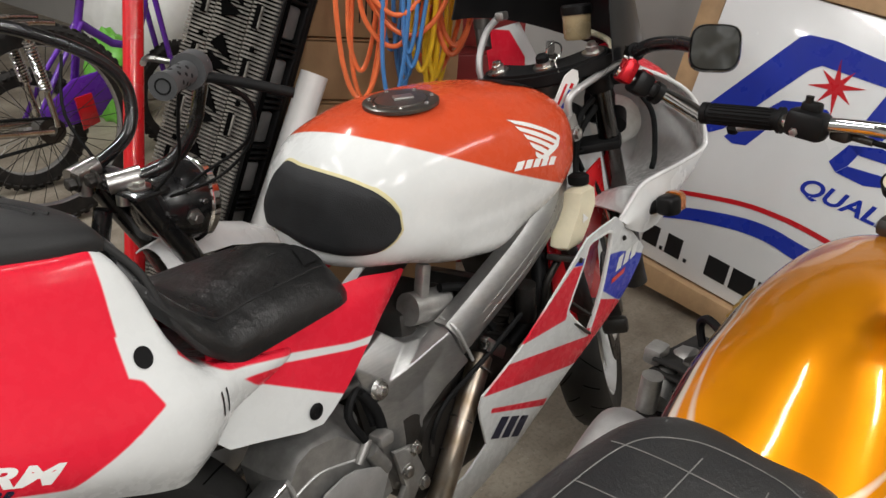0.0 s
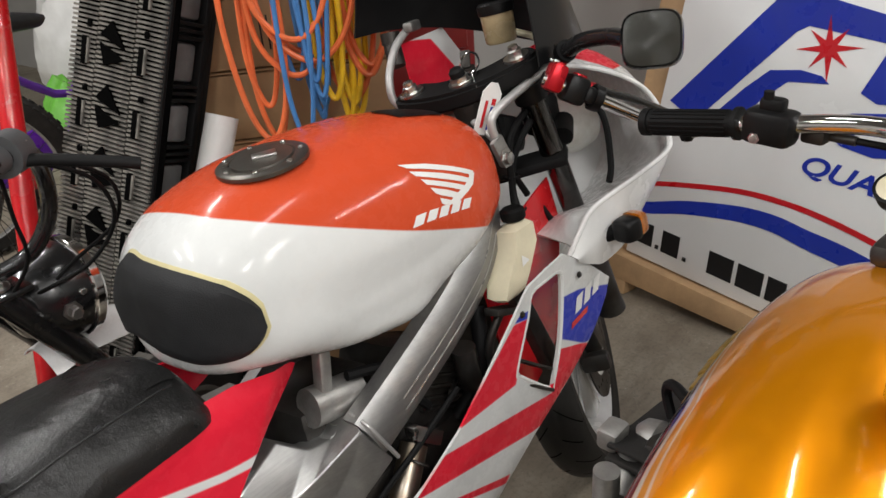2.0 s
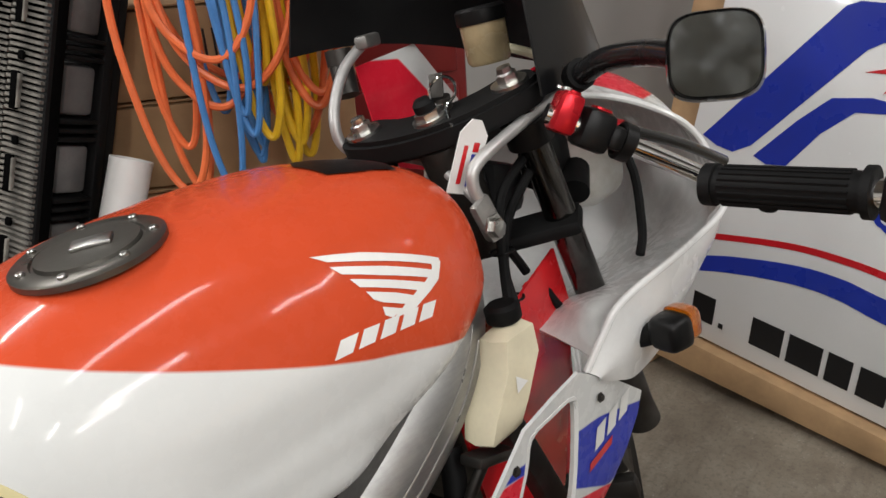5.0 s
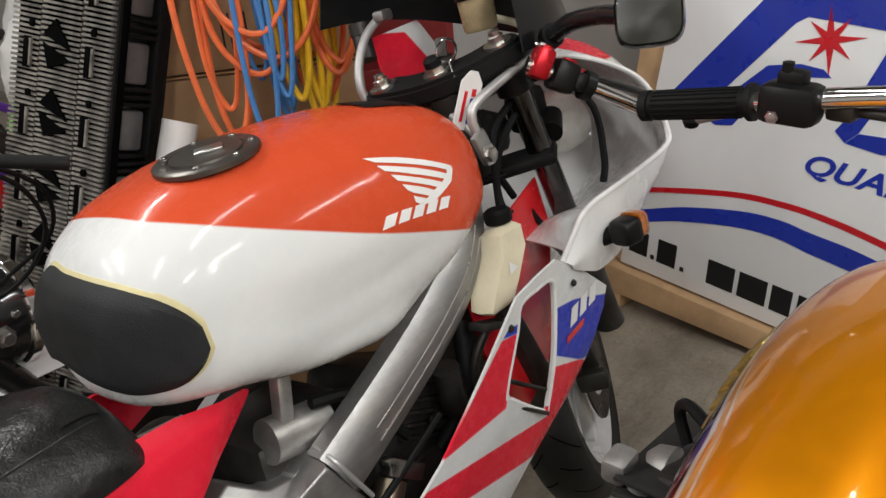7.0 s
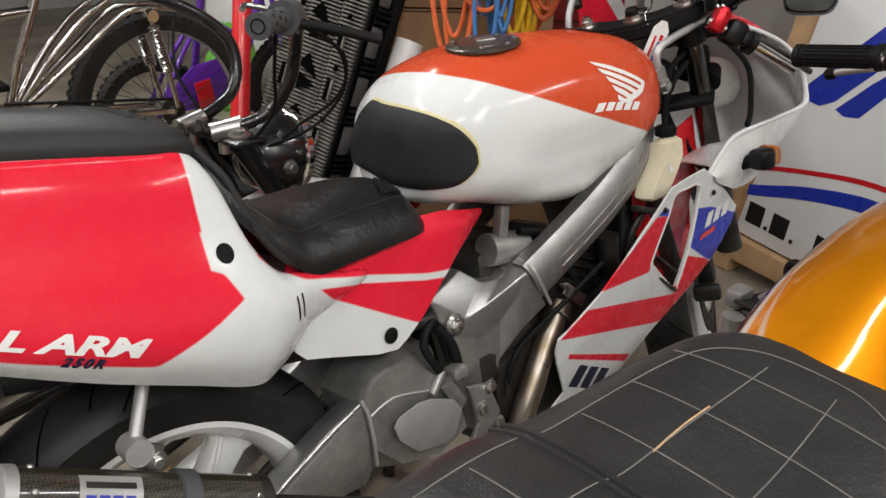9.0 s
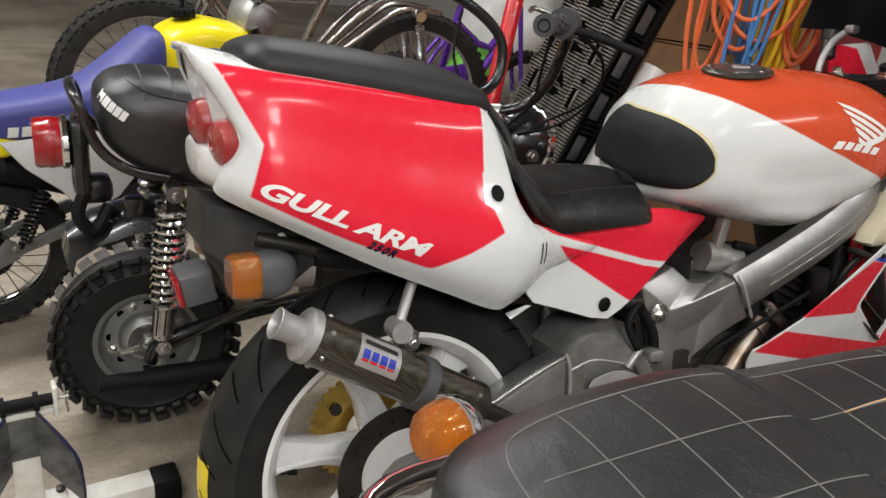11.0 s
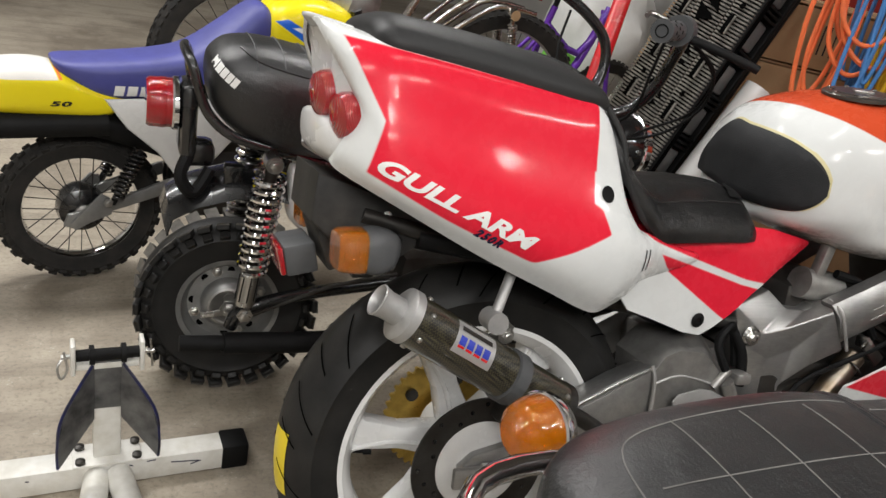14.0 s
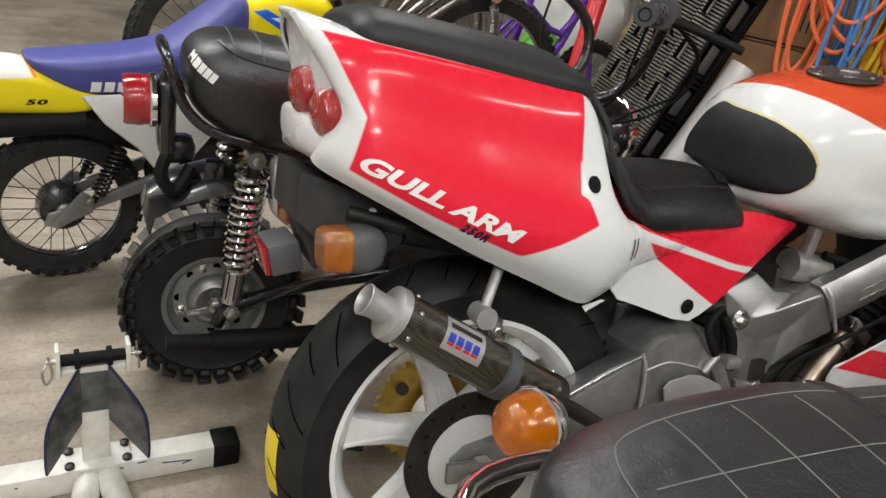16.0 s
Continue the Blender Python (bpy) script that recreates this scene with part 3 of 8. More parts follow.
part("worn_patch", lay_on(flat_poly([(-0.045, -0.035), (-0.02, -0.045), (0.03, -0.05), (0.04, -0.02), (0.035, 0.04), (-0.02, 0.05), (-0.04, 0.02)]), pose(0.918, -0.07, 1.05), tank, (0, 0, -1), 0.002), "black_plastic", sport, "scraped black patch")
# emblem and word on the tank side, as plain shapes
DEC = pose(0.80, -0.30, 0.86, 55, 0, 0)


def decal(nm, pts, mat, at, target=None, way=(0, 0.82, -0.57), base=None, label=""):
    b = flat_poly([(p[0] + at[0], p[1] + at[1]) for p in pts])
    return part(nm, lay_on(b, base or DEC, target or tank, way), mat, sport, label)


def draw(pts):
    """Emblem drawing units to the decal plane."""
    return [(-0.022 + 0.00077 * x - 0.00049 * y, 0.087 - 0.00028 * x - 0.00051 * y) for x, y in pts]


for feather in ([(0, 0), (55, 0), (108, 5), (165, 10), (166, 20), (100, 15), (20, 10)], [(23, 17), (90, 21), (160, 27), (156, 37), (90, 33), (38, 28)], [(48, 35), (100, 39), (150, 43), (144, 53), (100, 49), (62, 46)], [(70, 52), (110, 55), (138, 59), (128, 69), (95, 66), (82, 62)], [(95, 71), (124, 74), (112, 84), (101, 81)]):
    decal("emblem_bar", draw(feather), "white_plain", (0, 0))
decal("emblem_bar", draw([(150, 10), (168, 14), (169, 38), (160, 52), (150, 40), (156, 24)]), "white_plain", (0, 0))
decal("emblem_bar", draw([(150, 40), (160, 52), (140, 76), (112, 86), (128, 66)]), "white_plain", (0, 0))
for k in range(5):
    x, y = 51 + 25 * k, 125 - 8.6 * k
    decal("letter_bar", draw([(x, y), (x + 19, y - 6.5), (x + 20, y - 27), (x + 1, y - 21)]), "white_plain", (0, 0))

# rear cowl with seat
TAIL = [  # stations from the back: x and, from the middle of the deck down to the turned-in lower edge, y and z
    (-0.180, (0, 0.922), (-0.102, 0.911), (-0.127, 0.893), (-0.141, 0.840), (-0.156, 0.782), (-0.154, 0.742), (-0.130, 0.722)),
    (-0.050, (0, 0.900), (-0.110, 0.892), (-0.134, 0.870), (-0.151, 0.810), (-0.174, 0.738), (-0.174, 0.688), (-0.145, 0.656)),
    (0.060, (0, 0.882), (-0.112, 0.876), (-0.137, 0.852), (-0.155, 0.790), (-0.183, 0.705), (-0.181, 0.648), (-0.150, 0.607)),
    (0.108, (0, 0.872), (-0.110, 0.868), (-0.136, 0.842), (-0.156, 0.775), (-0.188, 0.697), (-0.182, 0.630), (-0.150, 0.585)),
    (0.136, (0, 0.838), (-0.108, 0.832), (-0.137, 0.808), (-0.160, 0.752), (-0.188, 0.690), (-0.181, 0.622), (-0.150, 0.577)),
    (0.156, (0, 0.755), (-0.114, 0.755), (-0.146, 0.744), (-0.169, 0.718), (-0.186, 0.680), (-0.178, 0.622), (-0.148, 0.583)),
    (0.184, (0, 0.700), (-0.122, 0.702), (-0.154, 0.700), (-0.172, 0.686), (-0.177, 0.663), (-0.167, 0.627), (-0.145, 0.598)),
    (0.220, (0, 0.672), (-0.120, 0.684), (-0.146, 0.686), (-0.156, 0.676), (-0.157, 0.660), (-0.148, 0.637), (-0.130, 0.618)),
    (0.255, (0, 0.655), (-0.118, 0.671), (-0.136, 0.673), (-0.142, 0.664), (-0.141, 0.651), (-0.134, 0.636), (-0.122, 0.626)),
    (0.295, (0, 0.645), (-0.108, 0.660), (-0.126, 0.663), (-0.131, 0.657), (-0.130, 0.649), (-0.126, 0.640), (-0.114, 0.634)),
    (0.325, (0, 0.640), (-0.102, 0.652), (-0.118, 0.656), (-0.1215, 0.653), (-0.121, 0.649), (-0.118, 0.645), (-0.108, 0.640)),
    (0.345, (0, 0.638), (-0.090, 0.648), (-0.100, 0.651), (-0.104, 0.650), (-0.104, 0.648), (-0.102, 0.645), (-0.095, 0.642)),
]
tail_paint = livery("tail_paint", WHITE, [(RED, [
    [(-0.251, 0.920), (0.106, 0.870), (0.099, 0.78), (-0.186, 0.79)],
    [(-0.197, 0.845), (0.099, 0.80), (0.095, 0.757), (0.09, 0.684), (0.012, 0.655), (-0.025, 0.660), (-0.09, 0.693), (-0.165, 0.726), (-0.214, 0.746), (-0.222, 0.757)],
    [(0.02, 0.770), (0.0975, 0.752), (0.104, 0.736), (0.119, 0.724), (0.141, 0.711), (0.068, 0.674), (0.012, 0.655)],
    [(0.158, 0.735), (0.178, 0.712), (0.22, 0.684), (0.262, 0.669), (0.34, 0.645), (0.446, 0.612), (0.53, 0.598), (0.63, 0.66), (0.60, 0.73), (0.30, 0.76)],
    [(0.238, 0.664), (0.45, 0.601), (0.425, 0.540), (0.415, 0.545), (0.262, 0.640)],
    [(0.40, 0.613), (0.44, 0.604), (0.524, 0.595), (0.432, 0.538), (0.36, 0.580)]])])
tail = [  # the open back, cut in round the lamps
    [(-0.278, 0, 0.940), (-0.272, -0.030, 0.934), (-0.262, -0.072, 0.908), (-0.238, -0.100, 0.864), (-0.226, -0.112, 0.828), (-0.246, -0.106, 0.785), (-0.252, -0.085, 0.764)],
    [(-0.262, 0, 0.938), (-0.257, -0.066, 0.929), (-0.248, -0.104, 0.903), (-0.230, -0.122, 0.858), (-0.218, -0.134, 0.818), (-0.236, -0.130, 0.774), (-0.243, -0.104, 0.754)],
] + [[(x, y, z) for y, z in pts] for x, *pts in TAIL]
cowl = part("tail_cowl", thick(skin(tail, 5, 5, True), -0.004), tail_paint, sport, "red and white tail cowl with side panels")
edge = spline(tail[0], 5)
ring = [Vector((q.x + 0.004, -q.y * 0.98, q.z)) for q in edge[:0:-1]] + [Vector((q.x + 0.004, q.y * 0.98, q.z)) for q in edge]
part("rear_panel", loft([ring, [Vector((q.x + 0.012, q.y * 0.8, 0.85 + (q.z - 0.85) * 0.86)) for q in ring], [Vector((-0.235, q.y * 0.3, 0.85 + (q.z - 0.85) * 0.4)) for q in ring]]), "white_paint", sport, "white panel round the tail lights")
part("tail_tongue", eggs([(-0.268, 0, 0.800, 0.045, 0.018, 0.02, 2.6), (-0.262, 0, 0.796, 0.075, 0.026, 0.03, 2.8), (-0.245, 0, 0.790, 0.100, 0.03, 0.034, 3), (-0.215, 0, 0.782, 0.115, 0.03, 0.034, 3)], 4, 28), "white_paint", sport, "white lower edge of the tail")
SEAT = [  # x, then half of the section from the middle outwards
    (0.138, (0, 0.866), (-0.05, 0.864), (-0.095, 0.854), (-0.108, 0.836), (-0.105, 0.815)),
    (0.150, (0, 0.838), (-0.055, 0.836), (-0.102, 0.826), (-0.118, 0.812), (-0.116, 0.796)),
    (0.168, (0, 0.797), (-0.06, 0.795), (-0.108, 0.788), (-0.126, 0.778), (-0.126, 0.766)),
    (0.195, (0, 0.770), (-0.06, 0.768), (-0.110, 0.759), (-0.131, 0.744), (-0.131, 0.728)),
    (0.222, (0, 0.755), (-0.06, 0.752), (-0.110, 0.738), (-0.133, 0.715), (-0.133, 0.699)),
    (0.245, (0, 0.748), (-0.06, 0.745), (-0.110, 0.727), (-0.132, 0.699), (-0.131, 0.681)),
    (0.310, (0, 0.750), (-0.06, 0.746), (-0.103, 0.728), (-0.124, 0.699), (-0.124, 0.679)),
    (0.380, (0, 0.752), (-0.055, 0.747), (-0.092, 0.727), (-0.113, 0.698), (-0.114, 0.678)),
    (0.425, (0, 0.748), (-0.05, 0.742), (-0.083, 0.722), (-0.105, 0.695), (-0.106, 0.677)),
    (0.448, (0, 0.738), (-0.045, 0.731), (-0.075, 0.713), (-0.096, 0.690), (-0.098, 0.676)),
    (0.460, (0, 0.712), (-0.042, 0.707), (-0.068, 0.697), (-0.086, 0.685), (-0.088, 0.675)),
    (0.462, (0, 0.680), (-0.04, 0.680), (-0.066, 0.678), (-0.084, 0.676), (-0.086, 0.673)),
]
rider_seat = part("seat", thick(skin([[(x, y, z) for y, z in pts] for x, *pts in SEAT], 4, 4, True), -0.01), "rider_vinyl", sport, "black wrinkled vinyl rider seat")
part("seat_fold", lay_on(flat_poly([(0, 0), (0.045, 0.012), (0.05, 0.03), (0.03, 0.06), (0.012, 0.035)]), pose(0.405, -0.085, 1.0), rider_seat, (0, 0, -1), 0.004), "rider_vinyl", sport, "lifted fold of vinyl on the seat")
part("seat_edge", tube([(0.128, -0.114, 0.868), (0.154, -0.124, 0.828), (0.166, -0.131, 0.786), (0.182, -0.137, 0.745), (0.206, -0.138, 0.712), (0.238, -0.132, 0.686)], 0.005, 10), "deck_rubber", sport, "black rubber edge behind the seat")
seam_on(rider_seat, [(0.155, -0.098, 1.0), (0.20, -0.116, 1.0), (0.232, -0.118, 1.0), (0.30, -0.108, 1.0), (0.39, -0.094, 1.0), (0.44, -0.08, 1.0)], 0.0016, "seat_vinyl")
DECK = [  # the ribbed rubber pad on the deck
    (-0.206, (0, 0.918), (-0.05, 0.916), (-0.075, 0.912), (-0.085, 0.908), (-0.084, 0.904)),
    (-0.204, (0, 0.938), (-0.055, 0.935), (-0.082, 0.928), (-0.093, 0.918), (-0.091, 0.906)),
    (-0.192, (0, 0.947), (-0.062, 0.944), (-0.094, 0.933), (-0.106, 0.920), (-0.104, 0.906)),
    (-0.165, (0, 0.949), (-0.064, 0.946), (-0.099, 0.933), (-0.112, 0.919), (-0.110, 0.903)),
    (-0.050, (0, 0.935), (-0.066, 0.933), (-0.103, 0.918), (-0.117, 0.904), (-0.115, 0.886)),
    (0.040, (0, 0.920), (-0.066, 0.918), (-0.105, 0.903), (-0.121, 0.889), (-0.119, 0.872)),
    (0.085, (0, 0.908), (-0.066, 0.906), (-0.106, 0.893), (-0.122, 0.882), (-0.120, 0.867)),
    (0.112, (0, 0.896), (-0.066, 0.894), (-0.104, 0.886), (-0.119, 0.878), (-0.117, 0.866)),
    (0.122, (0, 0.880), (-0.066, 0.879), (-0.10, 0.875), (-0.114, 0.870), (-0.112, 0.864)),
]
deck_pad = part("tail_pad", thick(skin([[(x, y, z) for y, z in pts] for x, *pts in DECK], 4, 4, True), -0.008), "deck_rubber", sport, "dusty black rubber tail pad")
for dx in (0.0, 0.014):
    seam_on(deck_pad, [(0.078 + dx, -0.088, 1.2), (0.042 + dx, -0.045, 1.2), (0.036 + dx, 0.0, 1.2), (0.042 + dx, 0.045, 1.2), (0.078 + dx, 0.088, 1.2)], 0.003, "deck_rubber", "pad_ridge")
PANEL = [(0.195, 0.640), (0.20, 0.585), (0.215, 0.568), (0.26, 0.553), (0.334, 0.526), (0.371, 0.519), (0.396, 0.530), (0.427, 0.549), (0.445, 0.562), (0.475, 0.588), (0.53, 0.625), (0.594, 0.660), (0.604, 0.668), (0.597, 0.674), (0.505, 0.694), (0.42, 0.70), (0.30, 0.70), (0.22, 0.70)]


def panel_y(x, z):
    """Falls in towards the tank, leans in under the seat and folds in at its leading edge."""
    return -(0.128 - 0.078 * (x - 0.2)) + 0.5 * max(z - 0.668, 0) + 0.35 * max((x - 0.44) - 0.9 * (z - 0.545), 0)


for side in (-1, 1):
    part("side_panel", curved_sheet(PANEL, lambda x, z: -side * panel_y(x, z), 0.004, None, 0.018), tail_paint, sport, "red and white front side panel")
part("screw_cap", lathe([(0.0, -0.0012), (0.004, -0.0012), (0.0045, -0.0025), (0.009, -0.0025), (0.0125, 0.0), (0.0, 0.002)], 20, "y", (0.360, -0.1185, 0.546)), "black_rubber", sport, "round black rubber screw cap")
for x, z in ((0.116, 0.752),):
    part("screw_cap", lay_on(lathe([(0.0, 0.0), (0.004, 0.0), (0.0045, 0.0012), (0.0085, 0.001), (0.0112, 0.0)], 24), pose(x, -0.3, z, 90, 0, 0), cowl, (0, 1, 0), 0.0015, 0), "black_rubber", sport, "round black rubber screw cap")
for k in range(2):
    part("vent_slot", lay_on(flat_poly([(-0.0014, -0.016), (0.0014, -0.016), (0.0014, 0.016), (-0.0014, 0.016)]), pose(0.191 + 0.010 * k, -0.4, 0.660, 90, 0, 0), cowl, (0, 1, 0), 0.0012), "matt_black", sport)
word = text_mesh("GULL ARM", 0.0285, 0.28, 1.0, 0.0011)
wide = max(v.co.x for v in word.verts)
bmesh.ops.scale(word, vec=(0.238 / wide, 1.0, 1.0), verts=word.verts)
SIDE = pose(-0.2165, -0.3, 0.7655, 90, 0, 0) @ pose(0, 0, 0, 0, 0, -23.2)
part("lettering", lay_on(word, SIDE, cowl, (0, 1, 0), 0.0026, 5), "white_plain", sport, "white words GULL ARM")
part("lettering", lay_on(text_mesh("250R", 0.0150, 0.28, 1.35, 0.0009), pose(-0.079, -0.3, 0.6905, 90, 0, 0) @ pose(0, 0, 0, 0, 0, -24), cowl, (0, 1, 0), 0.0018, 4), "navy", sport, "dark blue number 250R")
part("spoiler_lip", eggs([(-0.284, 0, 0.943, 0.010, 0.002, 0.003, 3), (-0.278, 0, 0.942, 0.026, 0.003, 0.006, 3), (-0.262, 0, 0.937, 0.052, 0.004, 0.012, 3), (-0.235, 0, 0.930, 0.078, 0.004, 0.014, 3)], 4, 28), "white_paint", sport, "white upturned tail lip")
for lx, ly, lz in ((-0.236, -0.094, 0.822), (-0.253, -0.046, 0.845)):
    lm = Matrix.Translation((lx, ly, lz)) @ Vector((-0.975, -0.20, -0.12)).to_track_quat("Z", "Y").to_matrix().to_4x4()
    lens = part("tail_light", moved(lathe([(0.029, -0.03), (0.031, 0.0), (0.0305, 0.008), (0.027, 0.016), (0.018, 0.020), (0.0, 0.0215)], 40), lm), "red_lens", sport, "round red tail light lens")
    for k in range(5):
        rr = 0.005 + 0.004 * k
        part("lens_ring", moved(lathe([(rr - 0.001, 0.0205 - 0.0009 * k), (rr, 0.0222 - 0.0009 * k), (rr + 0.001, 0.0203 - 0.0009 * k)], 32), lm), "red_lens", lens)
    part("lens_rim", moved(lathe([(0.031, -0.008), (0.033, -0.008), (0.033, -0.002), (0.031, -0.002)], 40, closed=True), lm), "white_paint", lens)
# undertail: bracket, plate holder, reflector, signals
part("undertail", merge(plate([(-0.265, 0.745), (-0.12, 0.70), (-0.10, 0.66), (-0.18, 0.60), (-0.205, 0.60), (-0.225, 0.64), (-0.27, 0.68)], -0.075, 0.075, 0.006), box(0.03, 0.10, 0.07, (-0.232, 0, 0.640), 0.005, (0, -20, 0))), "dusty_black", sport, "dusty black undertail bracket")
part("lamp_box", box(0.044, 0.088, 0.043, (-0.272, 0, 0.618), 0.004, (0, -12, 0)), "grip_grey", sport, "dusty grey plastic box")
part("reflector", box(0.008, 0.080, 0.040, (-0.297, 0, 0.613), 0.003, (0, -12, 0)), "red_lens", sport, "red rear reflector")
part("plug", lathe([(0.0, -0.0022), (0.005, -0.0022), (0.007, 0.0), (0.0, 0.002)], 18, "y", (-0.166, -0.0765, 0.690)), "white_plain", sport, "white plastic plug")
for s in (-1, 1):
    part("signal_body", eggs([(-0.215, s * 0.125, 0.655, 0.03, 0.026, 0.026, 3.5), (-0.195, s * 0.125, 0.655, 0.033, 0.03, 0.03, 3.5), (-0.172, s * 0.122, 0.656, 0.027, 0.024, 0.024, 3), (-0.160, s * 0.115, 0.658, 0.014, 0.012, 0.012, 2.5)], 3, 24), "grip_grey", sport, "scuffed grey turn signal body")
    part("signal_lens", eggs([(-0.248, s * 0.125, 0.655, 0.026, 0.023, 0.023, 4), (-0.24, s * 0.125, 0.655, 0.031, 0.027, 0.027, 4), (-0.212, s * 0.125, 0.655, 0.032, 0.028, 0.028, 4)], 2, 28), "amber_lens", sport, "amber ribbed turn signal lens")
    part("signal_stalk", cylinder((-0.16, s * 0.10, 0.66), (-0.15, s * 0.03, 0.665), 0.011), "black_rubber", sport)
part("subframe", merge(tube([(-0.2, -0.07, 0.69), (0.0, -0.085, 0.64), (0.2, -0.09, 0.57), (0.46, -0.09, 0.53)], 0.012), tube([(-0.2, 0.07, 0.69), (0.0, 0.085, 0.64), (0.2, 0.09, 0.57), (0.46, 0.09, 0.53)], 0.012)), "dark_steel", sport)
part("inner_guard", eggs([(-0.12, 0, 0.66, 0.09, 0.03, 0.02, 3), (0.05, 0, 0.63, 0.10, 0.04, 0.02, 3), (0.2, 0, 0.60, 0.09, 0.03, 0.03, 3), (0.38, 0, 0.55, 0.09, 0.04, 0.06, 3)], 4, 24), "black_plastic", sport, "black inner mudguard")


# wheels
def cast_wheel(parent, m, r, w, rim_r, rim_w, spokes, spin=0.3, sipes=30):
    hub = part("wheel", moved(lathe([(0.028, -rim_w * 0.62), (0.046, -rim_w * 0.55), (0.05, 0), (0.046, rim_w * 0.55), (0.028, rim_w * 0.62)], 28, "y"), m), "white_paint", parent, "white cast wheel")
    part("tyre", moved(ring_tyre(r, w, rim_r, 96), m), "tyre", hub, "black road tyre with curved sipes")
    rim = [(rim_r + 0.009, -rim_w / 2), (rim_r - 0.006, -rim_w / 2), (rim_r - 0.012, -rim_w * 0.44), (rim_r - 0.024, -rim_w * 0.3), (rim_r - 0.03, 0), (rim_r - 0.024, rim_w * 0.3), (rim_r - 0.012, rim_w * 0.44), (rim_r - 0.006, rim_w / 2), (rim_r + 0.009, rim_w / 2), (rim_r - 0.004, 0)]
    part("rim", moved(lathe(rim, 80, "y", closed=True), m), "white_paint", hub)
    for k in range(spokes):
        a = 2 * math.pi * (k + spin) / spokes
        b = plate([(0.03, -0.030), (rim_r * 0.5, -0.02), (rim_r * 0.8, -0.026), (rim_r - 0.018, -0.044), (rim_r - 0.018, 0.044), (rim_r * 0.8, 0.026), (rim_r * 0.5, 0.02), (0.03, 0.030)], -0.02, 0.02, 0.009)
        spoke = part("spoke", moved(b, m @ pose(0, 0, 0, 0, math.degrees(a), 0)), "white_paint", hub)
        part("rib", moved(tube([(0.05, -0.0205, 0.008), (rim_r * 0.55, -0.0205, 0.006), (rim_r - 0.03, -0.0205, 0.022)], 0.004, 8), m @ pose(0, 0, 0, 0, math.degrees(a), 0)), "white_paint", spoke)
    # Sipes are near-black strips on the tread, their shade painted rather than cut.
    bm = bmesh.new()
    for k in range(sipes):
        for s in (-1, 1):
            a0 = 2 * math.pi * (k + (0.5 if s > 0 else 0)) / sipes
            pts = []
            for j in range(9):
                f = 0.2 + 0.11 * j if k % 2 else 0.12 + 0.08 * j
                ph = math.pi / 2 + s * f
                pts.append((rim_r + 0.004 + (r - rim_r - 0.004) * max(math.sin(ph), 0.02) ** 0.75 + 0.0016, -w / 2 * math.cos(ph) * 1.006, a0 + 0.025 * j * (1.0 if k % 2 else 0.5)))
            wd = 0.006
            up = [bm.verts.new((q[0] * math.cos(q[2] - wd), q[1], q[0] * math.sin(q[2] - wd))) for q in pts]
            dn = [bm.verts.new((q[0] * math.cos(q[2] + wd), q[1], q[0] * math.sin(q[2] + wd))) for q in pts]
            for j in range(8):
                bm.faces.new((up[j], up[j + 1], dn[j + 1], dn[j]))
    tagged(part("groove_shade", moved(bm, m), "recess_shade", hub), kind="stuff")
    return hub


RW = pose(0.02, 0, 0.303)
rear = cast_wheel(sport, RW, 0.301, 0.142, 0.217, 0.118, 6, 0.15)
part("tyre_label", lay_on(flat_poly([(-0.022, -0.05), (0.022, -0.05), (0.022, 0.05), (-0.022, 0.05)]), pose(-0.42, -0.014, 0.30, 0, -90, 0) @ pose(0, 0, 0, 0, 0, 90), [o for o in rear.children if o.name.startswith("tyre")][0], (1, 0, 0)), "yellow_plastic", rear, "yellow maker's label stuck on the tread")

part("valve", merge(cylinder((-0.172, 0, 0.299), (-0.140, -0.012, 0.300), 0.0045, 12), cylinder((-0.146, -0.011, 0.300), (-0.134, -0.013, 0.300), 0.006, 12)), "black_rubber", rear, "black rubber valve stem")


def brake_disc(parent, m, r, y, holes=24):
    d = part("brake_disc", moved(lathe([(r, y - 0.0022), (r, y + 0.0022), (r * 0.66, y + 0.0022), (r * 0.66, y - 0.0022)], 64, "y", closed=True), m), "dark_steel", parent, "drilled dark steel brake disc")
    for k in range(holes):
        a = 2 * math.pi * k / holes
        rr = r * (0.92 if k % 3 == 0 else 0.83 if k % 3 == 1 else 0.74)
        part("hole", moved(lathe([(0.0, 0), (0.0036, 0), (0.0036, 0.001)], 8, "y", (rr * math.cos(a), y - 0.0034, rr * math.sin(a))), m), "black_paint", d)
    part("disc_carrier", moved(lathe([(r * 0.67, y), (r * 0.62, y - 0.004), (0.045, y - 0.006), (0.03, y - 0.006), (0.03, y + 0.006), (r * 0.62, y + 0.004)], 40, "y", closed=True), m), "white_paint", d)


brake_disc(rear, RW, 0.112, -0.086)
teeth = []
for k in range(40 * 4):
    a = 2 * math.pi * k / 160
    teeth.append(((0.098 + (0.006 if k % 4 in (1, 2) else 0.0)) * math.cos(a), (0.098 + (0.006 if k % 4 in (1, 2) else 0.0)) * math.sin(a)))
part("sprocket", moved(plate(teeth, 0.085, 0.092), RW), "brass", rear, "gold anodised rear sprocket")
for k in range(5):
    a = 2 * math.pi * k / 5
    part("bolt", moved(lathe([(0.011, 0.078), (0.011, 0.086), (0.006, 0.086)], 10, "y", (0.072 * math.cos(a), 0, 0.072 * math.sin(a))), RW), "dark_steel", rear)

